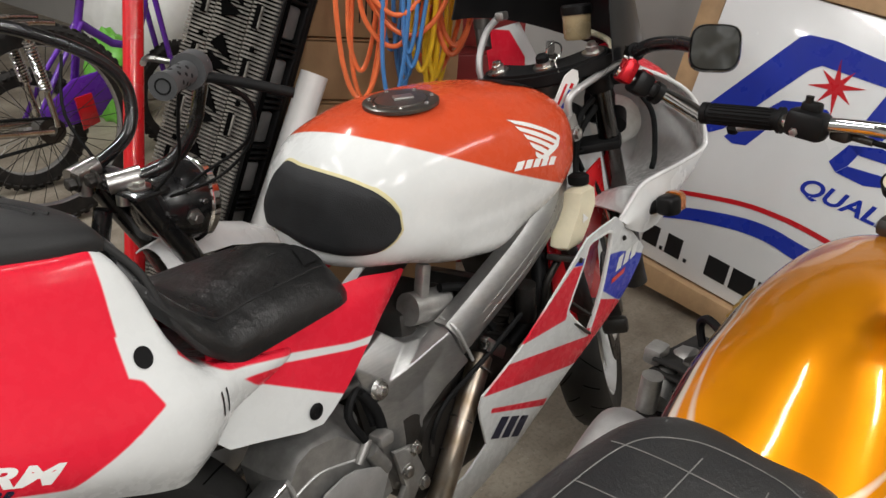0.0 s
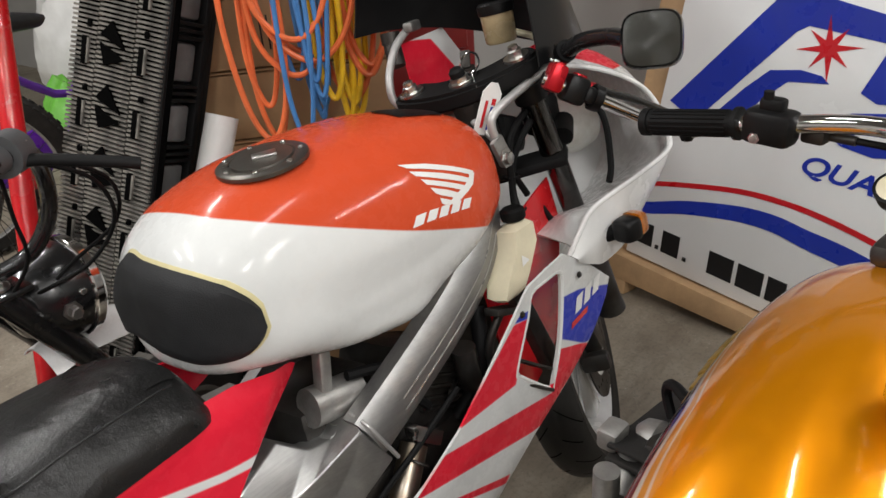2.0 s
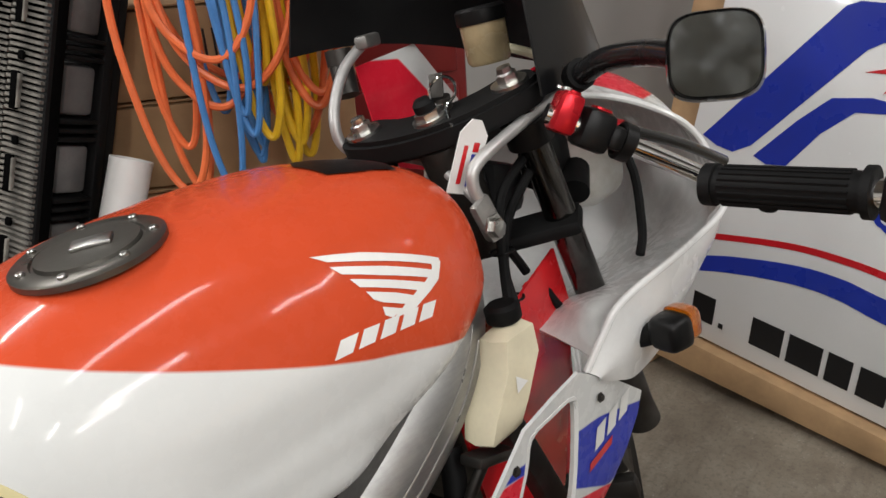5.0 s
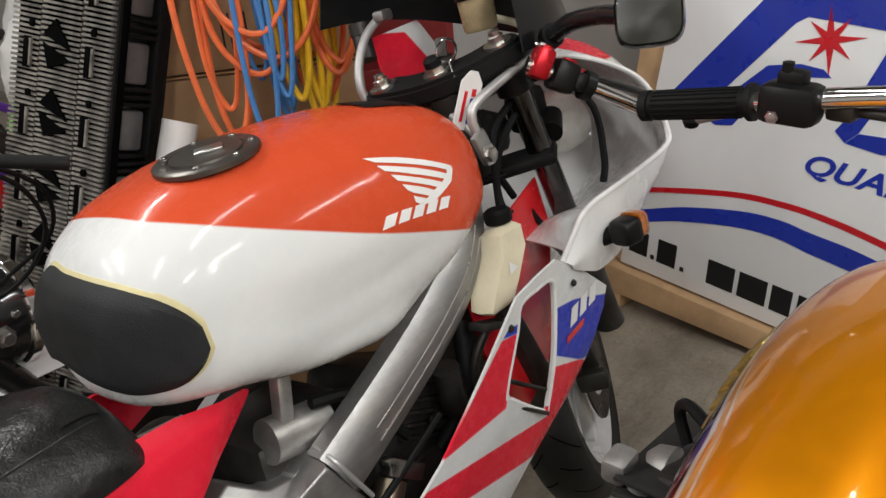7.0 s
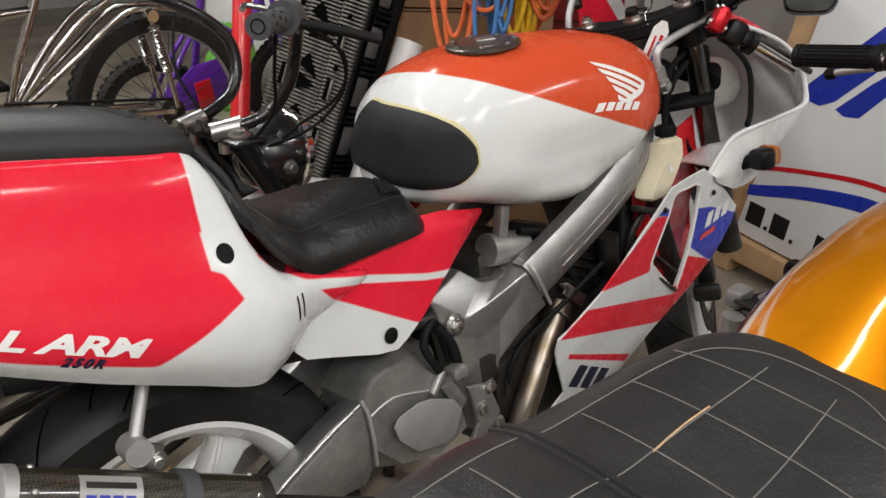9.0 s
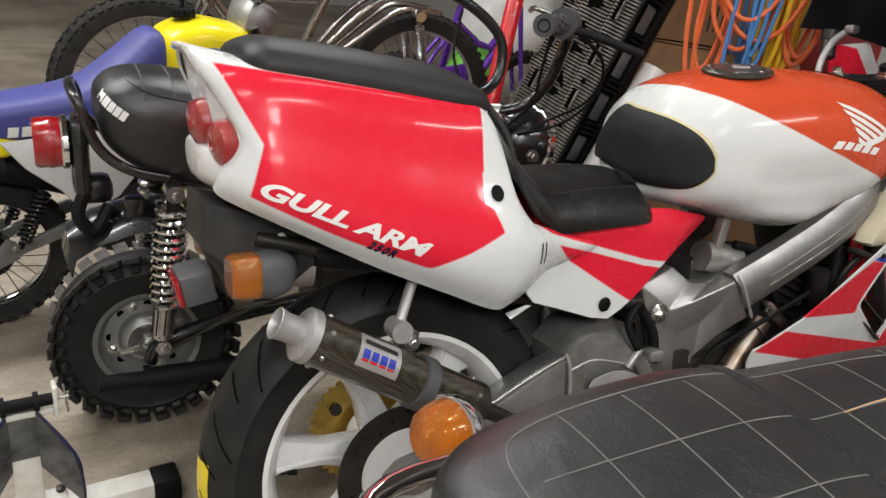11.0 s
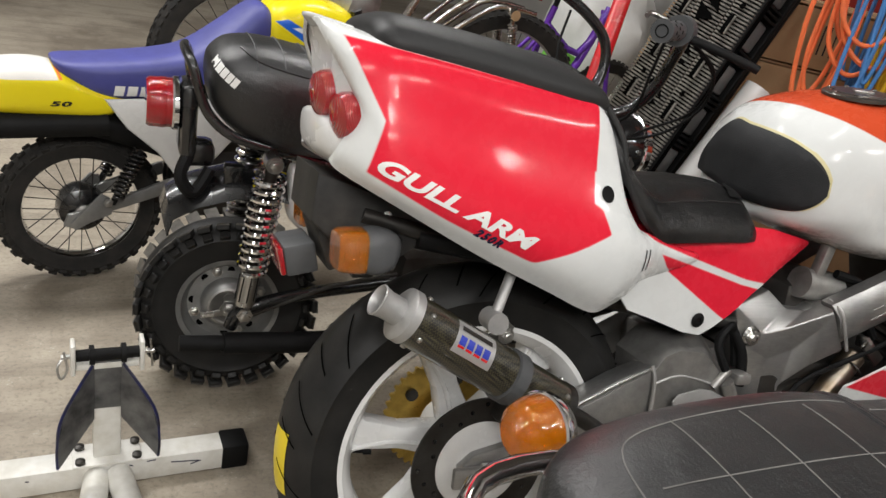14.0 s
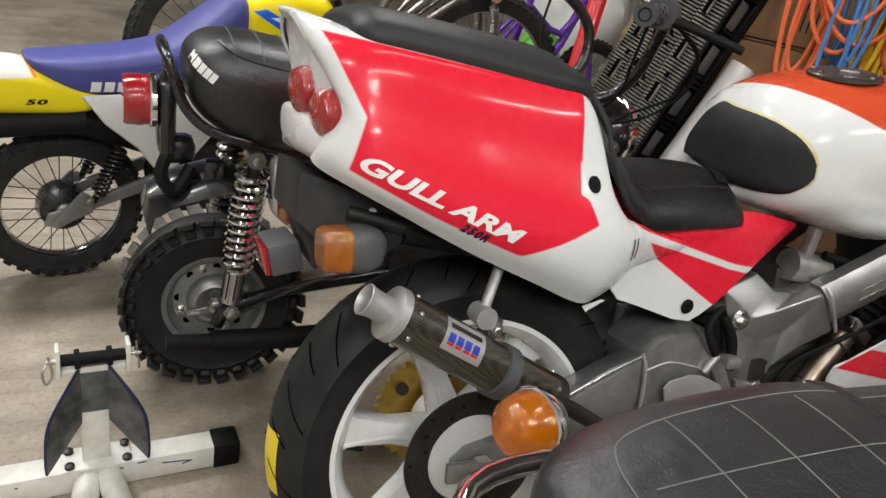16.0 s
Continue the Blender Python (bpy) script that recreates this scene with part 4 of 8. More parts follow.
# swingarm, calliper, axle
BEAM = [(0.305, 0.466), (0.241, 0.443), (0.155, 0.402), (0.062, 0.345), (0.0, 0.330), (-0.022, 0.31), (-0.018, 0.278), (0.03, 0.268), (0.10, 0.283), (0.20, 0.333), (0.286, 0.331), (0.31, 0.36)]
arm = part("swingarm", plate(BEAM, -0.106, -0.066, 0.004), "brushed_alloy", sport, "welded aluminium swingarm beam")
part("beam_face", plate([(0.298, 0.456), (0.24, 0.430), (0.155, 0.388), (0.07, 0.338), (0.10, 0.296), (0.20, 0.345), (0.284, 0.345), (0.300, 0.39)], -0.1085, -0.104, 0.002), "cast_aluminium", arm)
# cast pivot block with sloping faces
outer = [(0.300, 0.458), (0.318, 0.482), (0.345, 0.492), (0.395, 0.485), (0.445, 0.440), (0.474, 0.398), (0.485, 0.335), (0.42, 0.318), (0.35, 0.335), (0.308, 0.38)]
inner = [(0.285, 0.468), (0.318, 0.503), (0.372, 0.514), (0.418, 0.505), (0.468, 0.452), (0.495, 0.402), (0.507, 0.325), (0.43, 0.30), (0.34, 0.315), (0.295, 0.36)]
part("pivot_block", loft([[(x, -0.02, z) for x, z in inner], [(x, -0.062, z) for x, z in inner], [(x, -0.112, z) for x, z in outer]]), "cast_aluminium", arm, "rough cast aluminium pivot block")
part("cross_brace", box(0.10, 0.20, 0.10, (0.43, 0.03, 0.43), 0.02), "cast_aluminium", arm)
part("far_beam", plate([(0.50, 0.50), (0.40, 0.50), (0.20, 0.40), (0.0, 0.33), (-0.02, 0.28), (0.05, 0.27), (0.25, 0.34), (0.48, 0.44)], 0.10, 0.14, 0.006), "aluminium", arm)
part("weld_seam", tube([(0.296, -0.108, 0.466), (0.303, -0.112, 0.442), (0.306, -0.112, 0.40), (0.305, -0.110, 0.355)], 0.0035, 6, 6), "aluminium", arm)
part("weld_seam", tube([(0.306, -0.112, 0.436), (0.352, -0.113, 0.447), (0.42, -0.113, 0.43)], 0.0022, 6, 6), "aluminium", arm)
part("edge_bead", tube([(0.07, -0.107, 0.348), (0.155, -0.107, 0.398), (0.241, -0.107, 0.438), (0.30, -0.107, 0.461)], 0.0026, 6), "steel", arm)
part("axle", merge(cylinder((0.02, -0.125, 0.303), (0.02, 0.16, 0.303), 0.009), lathe([(0.02, -0.13), (0.02, -0.112), (0.012, -0.112)], 6, "y", (0.02, 0, 0.303))), "steel", sport)
part("chain_adjuster", box(0.07, 0.012, 0.034, (0.0, -0.113, 0.298), 0.004), "cast_aluminium", sport)
part("rear_caliper", merge(box(0.075, 0.045, 0.035, (0.065, -0.095, 0.385), 0.008, (0, 30, 0)), box(0.05, 0.05, 0.03, (0.09, -0.098, 0.345), 0.008, (0, 55, 0)), cylinder((0.055, -0.12, 0.40), (0.11, -0.12, 0.33), 0.012)), "dark_steel", sport, "black rear brake calliper")
part("chain", tube([(0.02, 0.088, 0.403), (0.45, 0.075, 0.53), (0.47, 0.075, 0.47), (0.02, 0.088, 0.205)], 0.007, 6, 2), "dark_steel", sport)

# main frame
CREST, SEAT_LUG = [(0.517, -0.103, 0.513), (0.555, -0.114, 0.525), (0.625, -0.146, 0.565)], [(0.461, -0.088, 0.559), (0.542, -0.074, 0.583), (0.576, -0.088, 0.553)]
UPPER = [(0.606, -0.100, 0.553), (0.636, -0.125, 0.574)]
CREASE = [(0.517, -0.094, 0.387), (0.543, -0.102, 0.468), (0.589, -0.110, 0.485), (0.613, -0.134, 0.531)]
BACK = [(0.496, -0.099, 0.487), (0.484, -0.085, 0.487), (0.501, -0.083, 0.389), (0.512, -0.083, 0.310)]
FOOT = [(0.662, -0.148, 0.496), (0.615, -0.128, 0.460), (0.573, -0.112, 0.418), (0.575, -0.108, 0.360), (0.596, -0.108, 0.320), (0.592, -0.106, 0.293), (0.555, -0.100, 0.285)]


def casting():
    """A faceted plate: lug for the seat rail, sloping upper face, middle face, set-back lower face, rear edge."""
    bm, seen = bmesh.new(), {}

    def facet(*pts):
        bm.faces.new([seen.setdefault(p, None) or seen.update({p: bm.verts.new(p)}) or seen[p] for p in pts])

    facet(SEAT_LUG[0], SEAT_LUG[1], SEAT_LUG[2], CREST[0])
    facet(CREST[0], SEAT_LUG[2], UPPER[0], CREST[1])
    facet(CREST[1], UPPER[0], UPPER[1], CREST[2])
    facet(SEAT_LUG[0], CREST[0], BACK[0], BACK[1])
    facet(BACK[0], CREST[0], CREST[1], CREASE[2], CREASE[1])
    facet(CREST[1], CREST[2], CREASE[3], CREASE[2])
    facet(BACK[1], BACK[0], CREASE[1], CREASE[0], BACK[2])
    facet(BACK[2], CREASE[0], FOOT[6], BACK[3])
    facet(CREASE[3], CREST[2], FOOT[0], FOOT[1])
    facet(CREASE[2], CREASE[3], FOOT[1], FOOT[2])
    facet(CREASE[1], CREASE[2], FOOT[2], CREASE[0])
    facet(CREASE[0], FOOT[2], FOOT[3], FOOT[6])
    facet(FOOT[3], FOOT[4], FOOT[5], FOOT[6])
    bmesh.ops.recalc_face_normals(bm, faces=bm.faces)
    rim = bmesh.ops.extrude_face_region(bm, geom=bm.faces[:])
    for v in rim["geom"]:
        if isinstance(v, bmesh.types.BMVert):
            v.co.y += 0.035
    bmesh.ops.recalc_face_normals(bm, faces=bm.faces)
    bmesh.ops.bevel(bm, geom=[e for e in bm.edges if len(e.link_faces) == 2 and e.calc_face_angle(0) > 0.12], offset=0.0035, segments=3, profile=0.5, affect="EDGES", clamp_overlap=True)
    return bm


frame_ob = part("frame_casting", casting(), "brushed_alloy", sport, "bare cast aluminium pivot plate")
part("pivot_bolt", merge(lathe([(0.017, -0.098), (0.019, -0.101), (0.015, -0.106), (0.011, -0.106)], 24, "y", (0.497, 0, 0.508)), bolt((0.497, -0.106, 0.508), 0.008, 0.008)), "steel", frame_ob)
part("frame_casting", plate([(0.452, 0.568), (0.495, 0.602), (0.617, 0.588), (0.675, 0.505), (0.57, 0.41), (0.56, 0.295), (0.50, 0.31), (0.475, 0.44)], 0.10, 0.152, 0.01), "cast_aluminium", sport)


def spar(s):
    path = spline([(0.640, s * 0.132, 0.539), (0.75, s * 0.140, 0.589), (0.84, s * 0.145, 0.633), (0.918, s * 0.142, 0.676), (0.970, s * 0.130, 0.722), (1.002, s * 0.105, 0.780), (1.02, s * 0.06, 0.850)], 8)
    rings = []
    for i, q in enumerate(path):
        d = (path[min(i + 1, len(path) - 1)] - path[max(i - 1, 0)]).normalized()
        out = Vector((0, s, 0))
        out = (out - d * out.dot(d)).normalized()
        up = d.cross(out) * (-s)
        h, w = 0.040, 0.020
        rings.append([q + out * x + up * z for x, z in ((-w, -h), (w - 0.014, -h), (w, -h + 0.02), (w, h - 0.022), (w - 0.016, h), (-w, h))])
    return loft(rings)


sp = part("frame_spar", spar(-1), "brushed_alloy", sport, "brushed aluminium twin spar")
part("frame_spar", spar(1), "brushed_alloy", sport)
for off in (0.006, -0.012):
    seam_on(sp, [(0.70, -0.4, 0.566 + off), (0.75, -0.4, 0.589 + off), (0.84, -0.4, 0.633 + off), (0.918, -0.4, 0.676 + off), (0.968, -0.4, 0.720 + off)], 0.0010, "steel", "groove", (0, 1, 0))
part("weld_bead", tube([(0.634, -0.118, 0.580), (0.634, -0.149, 0.568), (0.648, -0.1535, 0.535), (0.668, -0.150, 0.496)], 0.0032, 8), "aluminium", sport, "rough weld bead")
part("frame_bracket", merge(box(0.06, 0.006, 0.022, (0.728, -0.152, 0.492), 0.002, (0, 40, 0)), box(0.012, 0.02, 0.02, (0.708, -0.145, 0.51), 0.002)), "steel", sport, "drilled steel bracket")
part("bolt", merge(cylinder((0.865, -0.09, 0.490), (0.832, -0.112, 0.495), 0.004), lathe([(0.008, 0), (0.008, 0.006)], 6, "y", (0.829, -0.119, 0.496))), "steel", sport, "bright loose bolt")
# motor block, hoses and pipes inside the frame
part("crankcase", box(0.34, 0.22, 0.2, (0.70, 0, 0.36), 0.03), "dark_steel", sport, "grimy dark engine block")
part("cylinder", box(0.16, 0.17, 0.2, (0.82, 0, 0.47), 0.03, (0, 25, 0)), "dark_steel", sport)
part("intake", box(0.16, 0.16, 0.12, (0.66, 0, 0.54), 0.03), "dark_steel", sport)
for x, z, r in ((0.62, 0.36, 0.07), (0.8, 0.34, 0.06)):
    part("engine_cover", cylinder((x, -0.12, z), (x, -0.09, z), r, 24), "dark_steel", sport)
for k in range(6):
    part("cooling_rib", box(0.13, 0.19, 0.006, (0.84 + 0.006 * k, 0, 0.46 + 0.016 * k), 0.002, (0, 25, 0)), "dark_steel", sport)
part("carburettor", merge(cylinder((0.60, -0.08, 0.60), (0.68, -0.085, 0.585), 0.028, 20), cylinder((0.64, -0.09, 0.565), (0.64, -0.09, 0.54), 0.02), box(0.02, 0.02, 0.07, (0.63, -0.09, 0.635), 0.004, (0, 15, 0))), "cast_aluminium", sport, "dirty alloy carburettor")
part("breather_hose", tube([(0.66, -0.10, 0.62), (0.72, -0.11, 0.60), (0.75, -0.10, 0.55), (0.78, -0.11, 0.50)], 0.008, 8), "black_rubber", sport)
part("exhaust_pipe", tube([(0.72, -0.125, 0.475), (0.66, -0.135, 0.415), (0.60, -0.14, 0.34), (0.55, -0.135, 0.27), (0.46, -0.13, 0.23)], 0.021, 14, 5), "pipe_steel", sport, "welded steel expansion pipe")
for f in ((0.705, 0.457), (0.64, 0.392), (0.605, 0.345)):
    part("weld_ring", tube([(f[0] + 0.018 * math.cos(a) * 0.7, -0.134 + 0.0225 * math.sin(a), f[1] - 0.018 * math.cos(a) * 0.8) for a in [2 * math.pi * i / 16 for i in range(16)]], 0.0022, 6, 0, True), "dark_steel", sport)
part("throttle_cable", tube([(0.575, -0.122, 0.375), (0.585, -0.128, 0.41), (0.62, -0.13, 0.44), (0.70, -0.15, 0.485), (0.80, -0.16, 0.53)], 0.0048, 8), "black_rubber", sport)
part("cable_end", cylinder((0.573, -0.122, 0.355), (0.576, -0.122, 0.385), 0.005, 10), "dark_steel", sport)
part("black_hose", tube([(0.43, -0.06, 0.545), (0.462, -0.085, 0.52), (0.486, -0.10, 0.475), (0.488, -0.105, 0.42)], 0.009, 10), "black_rubber", sport)
part("heel_plate", plate([(0.335, 0.408), (0.345, 0.420), (0.385, 0.428), (0.41, 0.424), (0.475, 0.395), (0.45, 0.35), (0.43, 0.338), (0.37, 0.352), (0.34, 0.385)], -0.128, -0.123, 0.002), "aluminium", sport, "grey alloy heel guard plate")
part("master_cylinder", merge(cylinder((0.445, -0.118, 0.435), (0.47, -0.118, 0.39), 0.013, 14), cylinder((0.42, -0.118, 0.425), (0.445, -0.118, 0.455), 0.007), box(0.03, 0.03, 0.02, (0.475, -0.115, 0.44), 0.005)), "cast_aluminium", sport)
part("footrest_hanger", merge(plate([(0.485, 0.41), (0.53, 0.40), (0.55, 0.34), (0.50, 0.29), (0.46, 0.29), (0.50, 0.34)], -0.128, -0.116, 0.004), cylinder((0.485, -0.12, 0.295), (0.485, -0.20, 0.285), 0.011), cylinder((0.485, -0.20, 0.285), (0.485, -0.212, 0.284), 0.017)), "cast_aluminium", sport, "alloy footrest hanger with folding peg")
for p in ((0.508, 0.364), (0.53, 0.395), (0.54, 0.325)):
    part("bolt", bolt((p[0], -0.128, p[1]), 0.009, 0.009), "steel", sport)
part("brake_line", tube([(0.44, -0.118, 0.455), (0.425, -0.105, 0.50), (0.45, -0.10, 0.53), (0.475, -0.085, 0.50), (0.485, -0.09, 0.45)], 0.007, 8), "black_rubber", sport)
part("side_stand", tube([(0.50, 0.12, 0.28), (0.56, 0.26, 0.06), (0.565, 0.30, 0.05)], 0.013, 10, 2), "dark_steel", sport, "black side stand leg")
# silencer
EX0, EX1 = Vector((-0.164, -0.185, 0.585)), Vector((0.083, -0.185, 0.445))
exm = Matrix.Translation(EX0) @ (EX1 - EX0).to_track_quat("Z", "Y").to_matrix().to_4x4()
EL = (EX1 - EX0).length
can = part("silencer", moved(lathe([(0.030, 0), (0.0345, 0.002), (0.0345, EL - 0.002), (0.030, EL)], 36), exm), "carbon", sport, "carbon fibre silencer can")
part("end_cap", moved(lathe([(0.0, -0.012), (0.030, -0.012), (0.036, -0.008), (0.0365, 0.004), (0.0345, 0.004)], 36), exm), "aluminium", can, "machined aluminium end cap")
part("outlet", moved(lathe([(0.0185, -0.008), (0.0185, -0.034), (0.0200, -0.042), (0.0212, -0.046), (0.0195, -0.047), (0.0165, -0.04), (0.016, -0.002)], 28, closed=True), exm), "aluminium", can)
part("front_cap", moved(lathe([(0.0352, EL - 0.012), (0.0352, EL + 0.002), (0.026, EL + 0.010), (0.013, EL + 0.016), (0.0, EL + 0.016)], 30), exm), "dark_steel", can)
part("clamp_band", moved(lathe([(0.0345, EL * 0.60), (0.0385, EL * 0.605), (0.0385, EL * 0.675), (0.0345, EL * 0.68)], 36), exm), "grip_grey", can, "grey rubber clamp band")
for k in range(6):
    a = 2 * math.pi * k / 6 + 0.4
    part("rivet", moved(lathe([(0.004, 0), (0.003, 0.0025), (0.0, 0.003)], 10), exm @ pose(0, 0, 0.018, 0, 0, math.degrees(a)) @ pose(0.0345, 0, 0, 0, 90, 0)), "steel", can)
    part("rivet", moved(lathe([(0.004, 0), (0.003, 0.0025), (0.0, 0.003)], 10), exm @ pose(0, 0, EL - 0.02, 0, 0, math.degrees(a)) @ pose(0.0345, 0, 0, 0, 90, 0)), "steel", can)


def on_can(z0, z1, a0, a1, r, mat, nm, label=""):
    rows = [[exm @ Vector((r * math.cos(a0 + (a1 - a0) * j / 10), r * math.sin(a0 + (a1 - a0) * j / 10), z)) for j in range(11)] for z in (z0, z1)]
    part(nm, loft(rows, False, False), mat, can, label)


ex_face = exm.inverted().to_3x3() @ Vector((-0.25, -0.75, 0.6))
AF = math.atan2(ex_face.y, ex_face.x)
on_can(0.06, 0.125, AF - 0.75, AF + 0.6, 0.0352, "aluminium", "badge", "silver maker's badge")
for k in range(4):
    on_can(0.066 + 0.0135 * k, 0.0765 + 0.0135 * k, AF - 0.1, AF + 0.25, 0.0357, "blue_paint", "badge_bar")
    on_can(0.066 + 0.0135 * k, 0.0765 + 0.0135 * k, AF + 0.27, AF + 0.36, 0.0357, "red_paint", "badge_bar")
on_can(0.066, 0.118, AF - 0.5, AF - 0.3, 0.0357, "dark_steel", "badge_bar")
part("link_pipe", tube([EX1 + (EX1 - EX0) * 0.05, (0.14, -0.183, 0.412), (0.22, -0.17, 0.36), (0.34, -0.15, 0.29), (0.48, -0.13, 0.23)], 0.012, 12), "dark_steel", sport, "dark exhaust link pipe")
part("silencer_strut", merge(cylinder((0.012, -0.125, 0.635), (-0.027, -0.164, 0.580), 0.0075), cylinder((-0.03, -0.150, 0.570), (-0.03, -0.182, 0.570), 0.0155)), "aluminium", sport, "alloy silencer strut")
part("strut_bolt", merge(lathe([(0.012, 0.0), (0.012, -0.006), (0.006, -0.006)], 20, "y", (-0.014, -0.172, 0.552)), bolt((-0.014, -0.178, 0.552), 0.007, 0.010), box(0.03, 0.006, 0.03, (-0.02, -0.170, 0.558), 0.002, (0, 35, 0))), "steel", sport, "steel bolt through the strut eye")


# front end of the sports motorcycle; S is the frame of the turned steering head
RAKE, STEER = 15.5, 27.0
S = pose(1.105, -0.04, 0.930, 0, -RAKE, 0) @ pose(0, 0, 0, 0, 0, STEER)


def steer(nm, bm, mat, label="", parent=None):
    return part(nm, moved(bm, S), mat, parent or sport, label)


bm = bmesh.new()
f = bm.faces.new([bm.verts.new((p.x, p.y, 0)) for p in spline([(0.035, -0.118, 0), (0.04, -0.085, 0), (0.012, -0.035, 0), (0.012, 0.035, 0), (0.04, 0.085, 0), (0.035, 0.118, 0), (-0.005, 0.128, 0), (-0.045, 0.07, 0), (-0.06, 0, 0), (-0.045, -0.07, 0), (-0.005, -0.128, 0)], 4, True)])
ext = bmesh.ops.extrude_face_region(bm, geom=[f])
bmesh.ops.translate(bm, vec=(0, 0, -0.032), verts=[v for v in ext["geom"] if isinstance(v, bmesh.types.BMVert)])
bmesh.ops.bevel(bm, geom=[e for e in bm.edges if abs(e.verts[0].co.z - e.verts[1].co.z) < 1e-6], offset=0.006, segments=2, affect="EDGES")
yoke = steer("top_yoke", bm, "matt_black", "matt black top yoke")
for y in (-0.095, 0.095):
    steer("fork_cap", merge(lathe([(0.022, 0.0), (0.022, 0.004), (0.014, 0.005)], 28, "z", (0, y, 0)), lathe([(0.013, 0.004), (0.013, 0.014), (0.009, 0.016), (0.009, 0.022), (0.0, 0.023)], 6, "z", (0, y, 0))), "steel", "bright steel fork cap bolt", yoke)
    steer("fork_tube", lathe([(0.0205, -0.03), (0.0205, -0.40), (0.0, -0.40)], 24, "z", (0, y, 0)), "fork_chrome", "dark chromed fork tube")
    steer("fork_slider", lathe([(0.0, -0.36), (0.027, -0.36), (0.029, -0.38), (0.027, -0.40), (0.026, -0.52), (0.028, -0.55), (0.0, -0.55)], 24, "z", (0, y, 0)), "dark_steel", "dark fork slider")
steer("stem_nut", merge(lathe([(0.021, 0.0), (0.021, 0.004), (0.017, 0.004)], 28, "z", (-0.028, 0, 0)), lathe([(0.0165, 0.003), (0.0165, 0.012), (0.012, 0.013)], 6, "z", (-0.028, 0, 0))), "steel", "steel stem nut", yoke)
steer("stem_plug", lathe([(0.013, 0.012), (0.013, 0.022), (0.009, 0.027), (0.0, 0.028)], 20, "z", (-0.028, 0, 0)), "black_rubber", "black rubber plug", yoke)
steer("lower_yoke", box(0.055, 0.24, 0.022, (-0.005, 0, -0.19), 0.008), "matt_black", "black lower yoke")
steer("head_stem", lathe([(0.03, -0.03), (0.03, -0.18), (0.0, -0.18)], 20, "z", (-0.03, 0, 0)), "dark_steel")
# ignition key, ring and tag
part("ignition_key", merge(cylinder((1.105, -0.055, 0.915), (1.10, -0.058, 0.945), 0.012), box(0.004, 0.018, 0.03, (1.098, -0.058, 0.958), 0.002, (0, 25, 20))), "dark_steel", sport, "key in the ignition lock")
part("key_ring", moved(tube([(0.017 * math.cos(a), 0, 0.017 * math.sin(a)) for a in [2 * math.pi * i / 20 for i in range(20)]], 0.0018, 6, 0, True), pose(1.093, -0.07, 0.952, 15, 0, -25)), "chrome", sport, "steel split ring")
part("tag_chain", tube([(1.093, -0.07, 0.936), (1.083, -0.08, 0.925), (1.072, -0.092, 0.913)], 0.0022, 6), "chrome", sport)
tagm = Matrix.Translation((1.069, -0.107, 0.878)) @ pose(0, 0, 0, 14, 22, -22)
tag = part("key_tag", moved(plate([(-0.017, -0.042), (0.017, -0.042), (0.017, 0.028), (0.006, 0.044), (-0.006, 0.044), (-0.017, 0.028)], -0.0012, 0.0012), tagm), "white_plain", sport, "white plastic key tag with coloured bars")
for k in range(4):
    part("print_bar", moved(box(0.007, 0.0006, 0.011, (0.006, -0.0016, -0.027 + 0.0135 * k)), tagm), "red_paint" if k % 2 else "blue_paint", tag)
part("print_bar", moved(box(0.005, 0.0006, 0.045, (-0.0065, -0.0016, -0.008)), tagm), "red_paint", tag)
# fairing stays
part("fairing_stay", tube([(1.148, 0.10, 1.019), (1.104, 0.10, 0.993), (1.063, 0.092, 0.942), (1.065, 0.08, 0.898), (1.098, 0.0, 0.874), (1.074, -0.07, 0.858), (1.066, -0.115, 0.824)], 0.0072, 10, 6), "aluminium", sport, "bent silver fairing stay tube")
part("fairing_stay", tube([(1.062, -0.122, 0.818), (1.052, -0.12, 0.852), (1.068, -0.125, 0.876), (1.154, -0.14, 0.902), (1.205, -0.15, 0.918)], 0.0075, 10, 6), "aluminium", sport, "bent silver fairing stay tube")
part("stay_mount", box(0.03, 0.012, 0.05, (1.057, -0.125, 0.812), 0.005, (0, -20, 0)), "cast_aluminium", sport)
part("stay_bolt", bolt((1.057, -0.132, 0.80), 0.011, 0.01), "steel", sport)
part("screen_mount", box(0.045, 0.02, 0.018, (1.155, 0.095, 1.022), 0.005, (0, 0, 20)), "cast_aluminium", sport)
# front brake reservoir
part("brake_reservoir", lathe([(0.024, -0.05), (0.028, -0.045), (0.029, 0.0), (0.0, 0.0)], 24, "z", (1.215, -0.05, 1.012)), "old_fluid", sport, "yellowed brake fluid reservoir")
part("reservoir_cap", lathe([(0.031, 0.0), (0.032, 0.004), (0.032, 0.016), (0.028, 0.02), (0.0, 0.02)], 28, "z", (1.215, -0.05, 1.012)), "black_plastic", sport, "black screw cap")
part("reservoir_arm", tube([(1.23, -0.07, 0.975), (1.25, -0.10, 0.955), (1.22, -0.13, 0.93)], 0.006, 8), "bottle", sport)
part("clutch_cylinder", merge(cylinder((1.12, 0.12, 0.96), (1.13, 0.13, 1.0), 0.016), cylinder((1.13, 0.13, 1.0), (1.132, 0.131, 1.02), 0.018)), "dark_steel", sport)
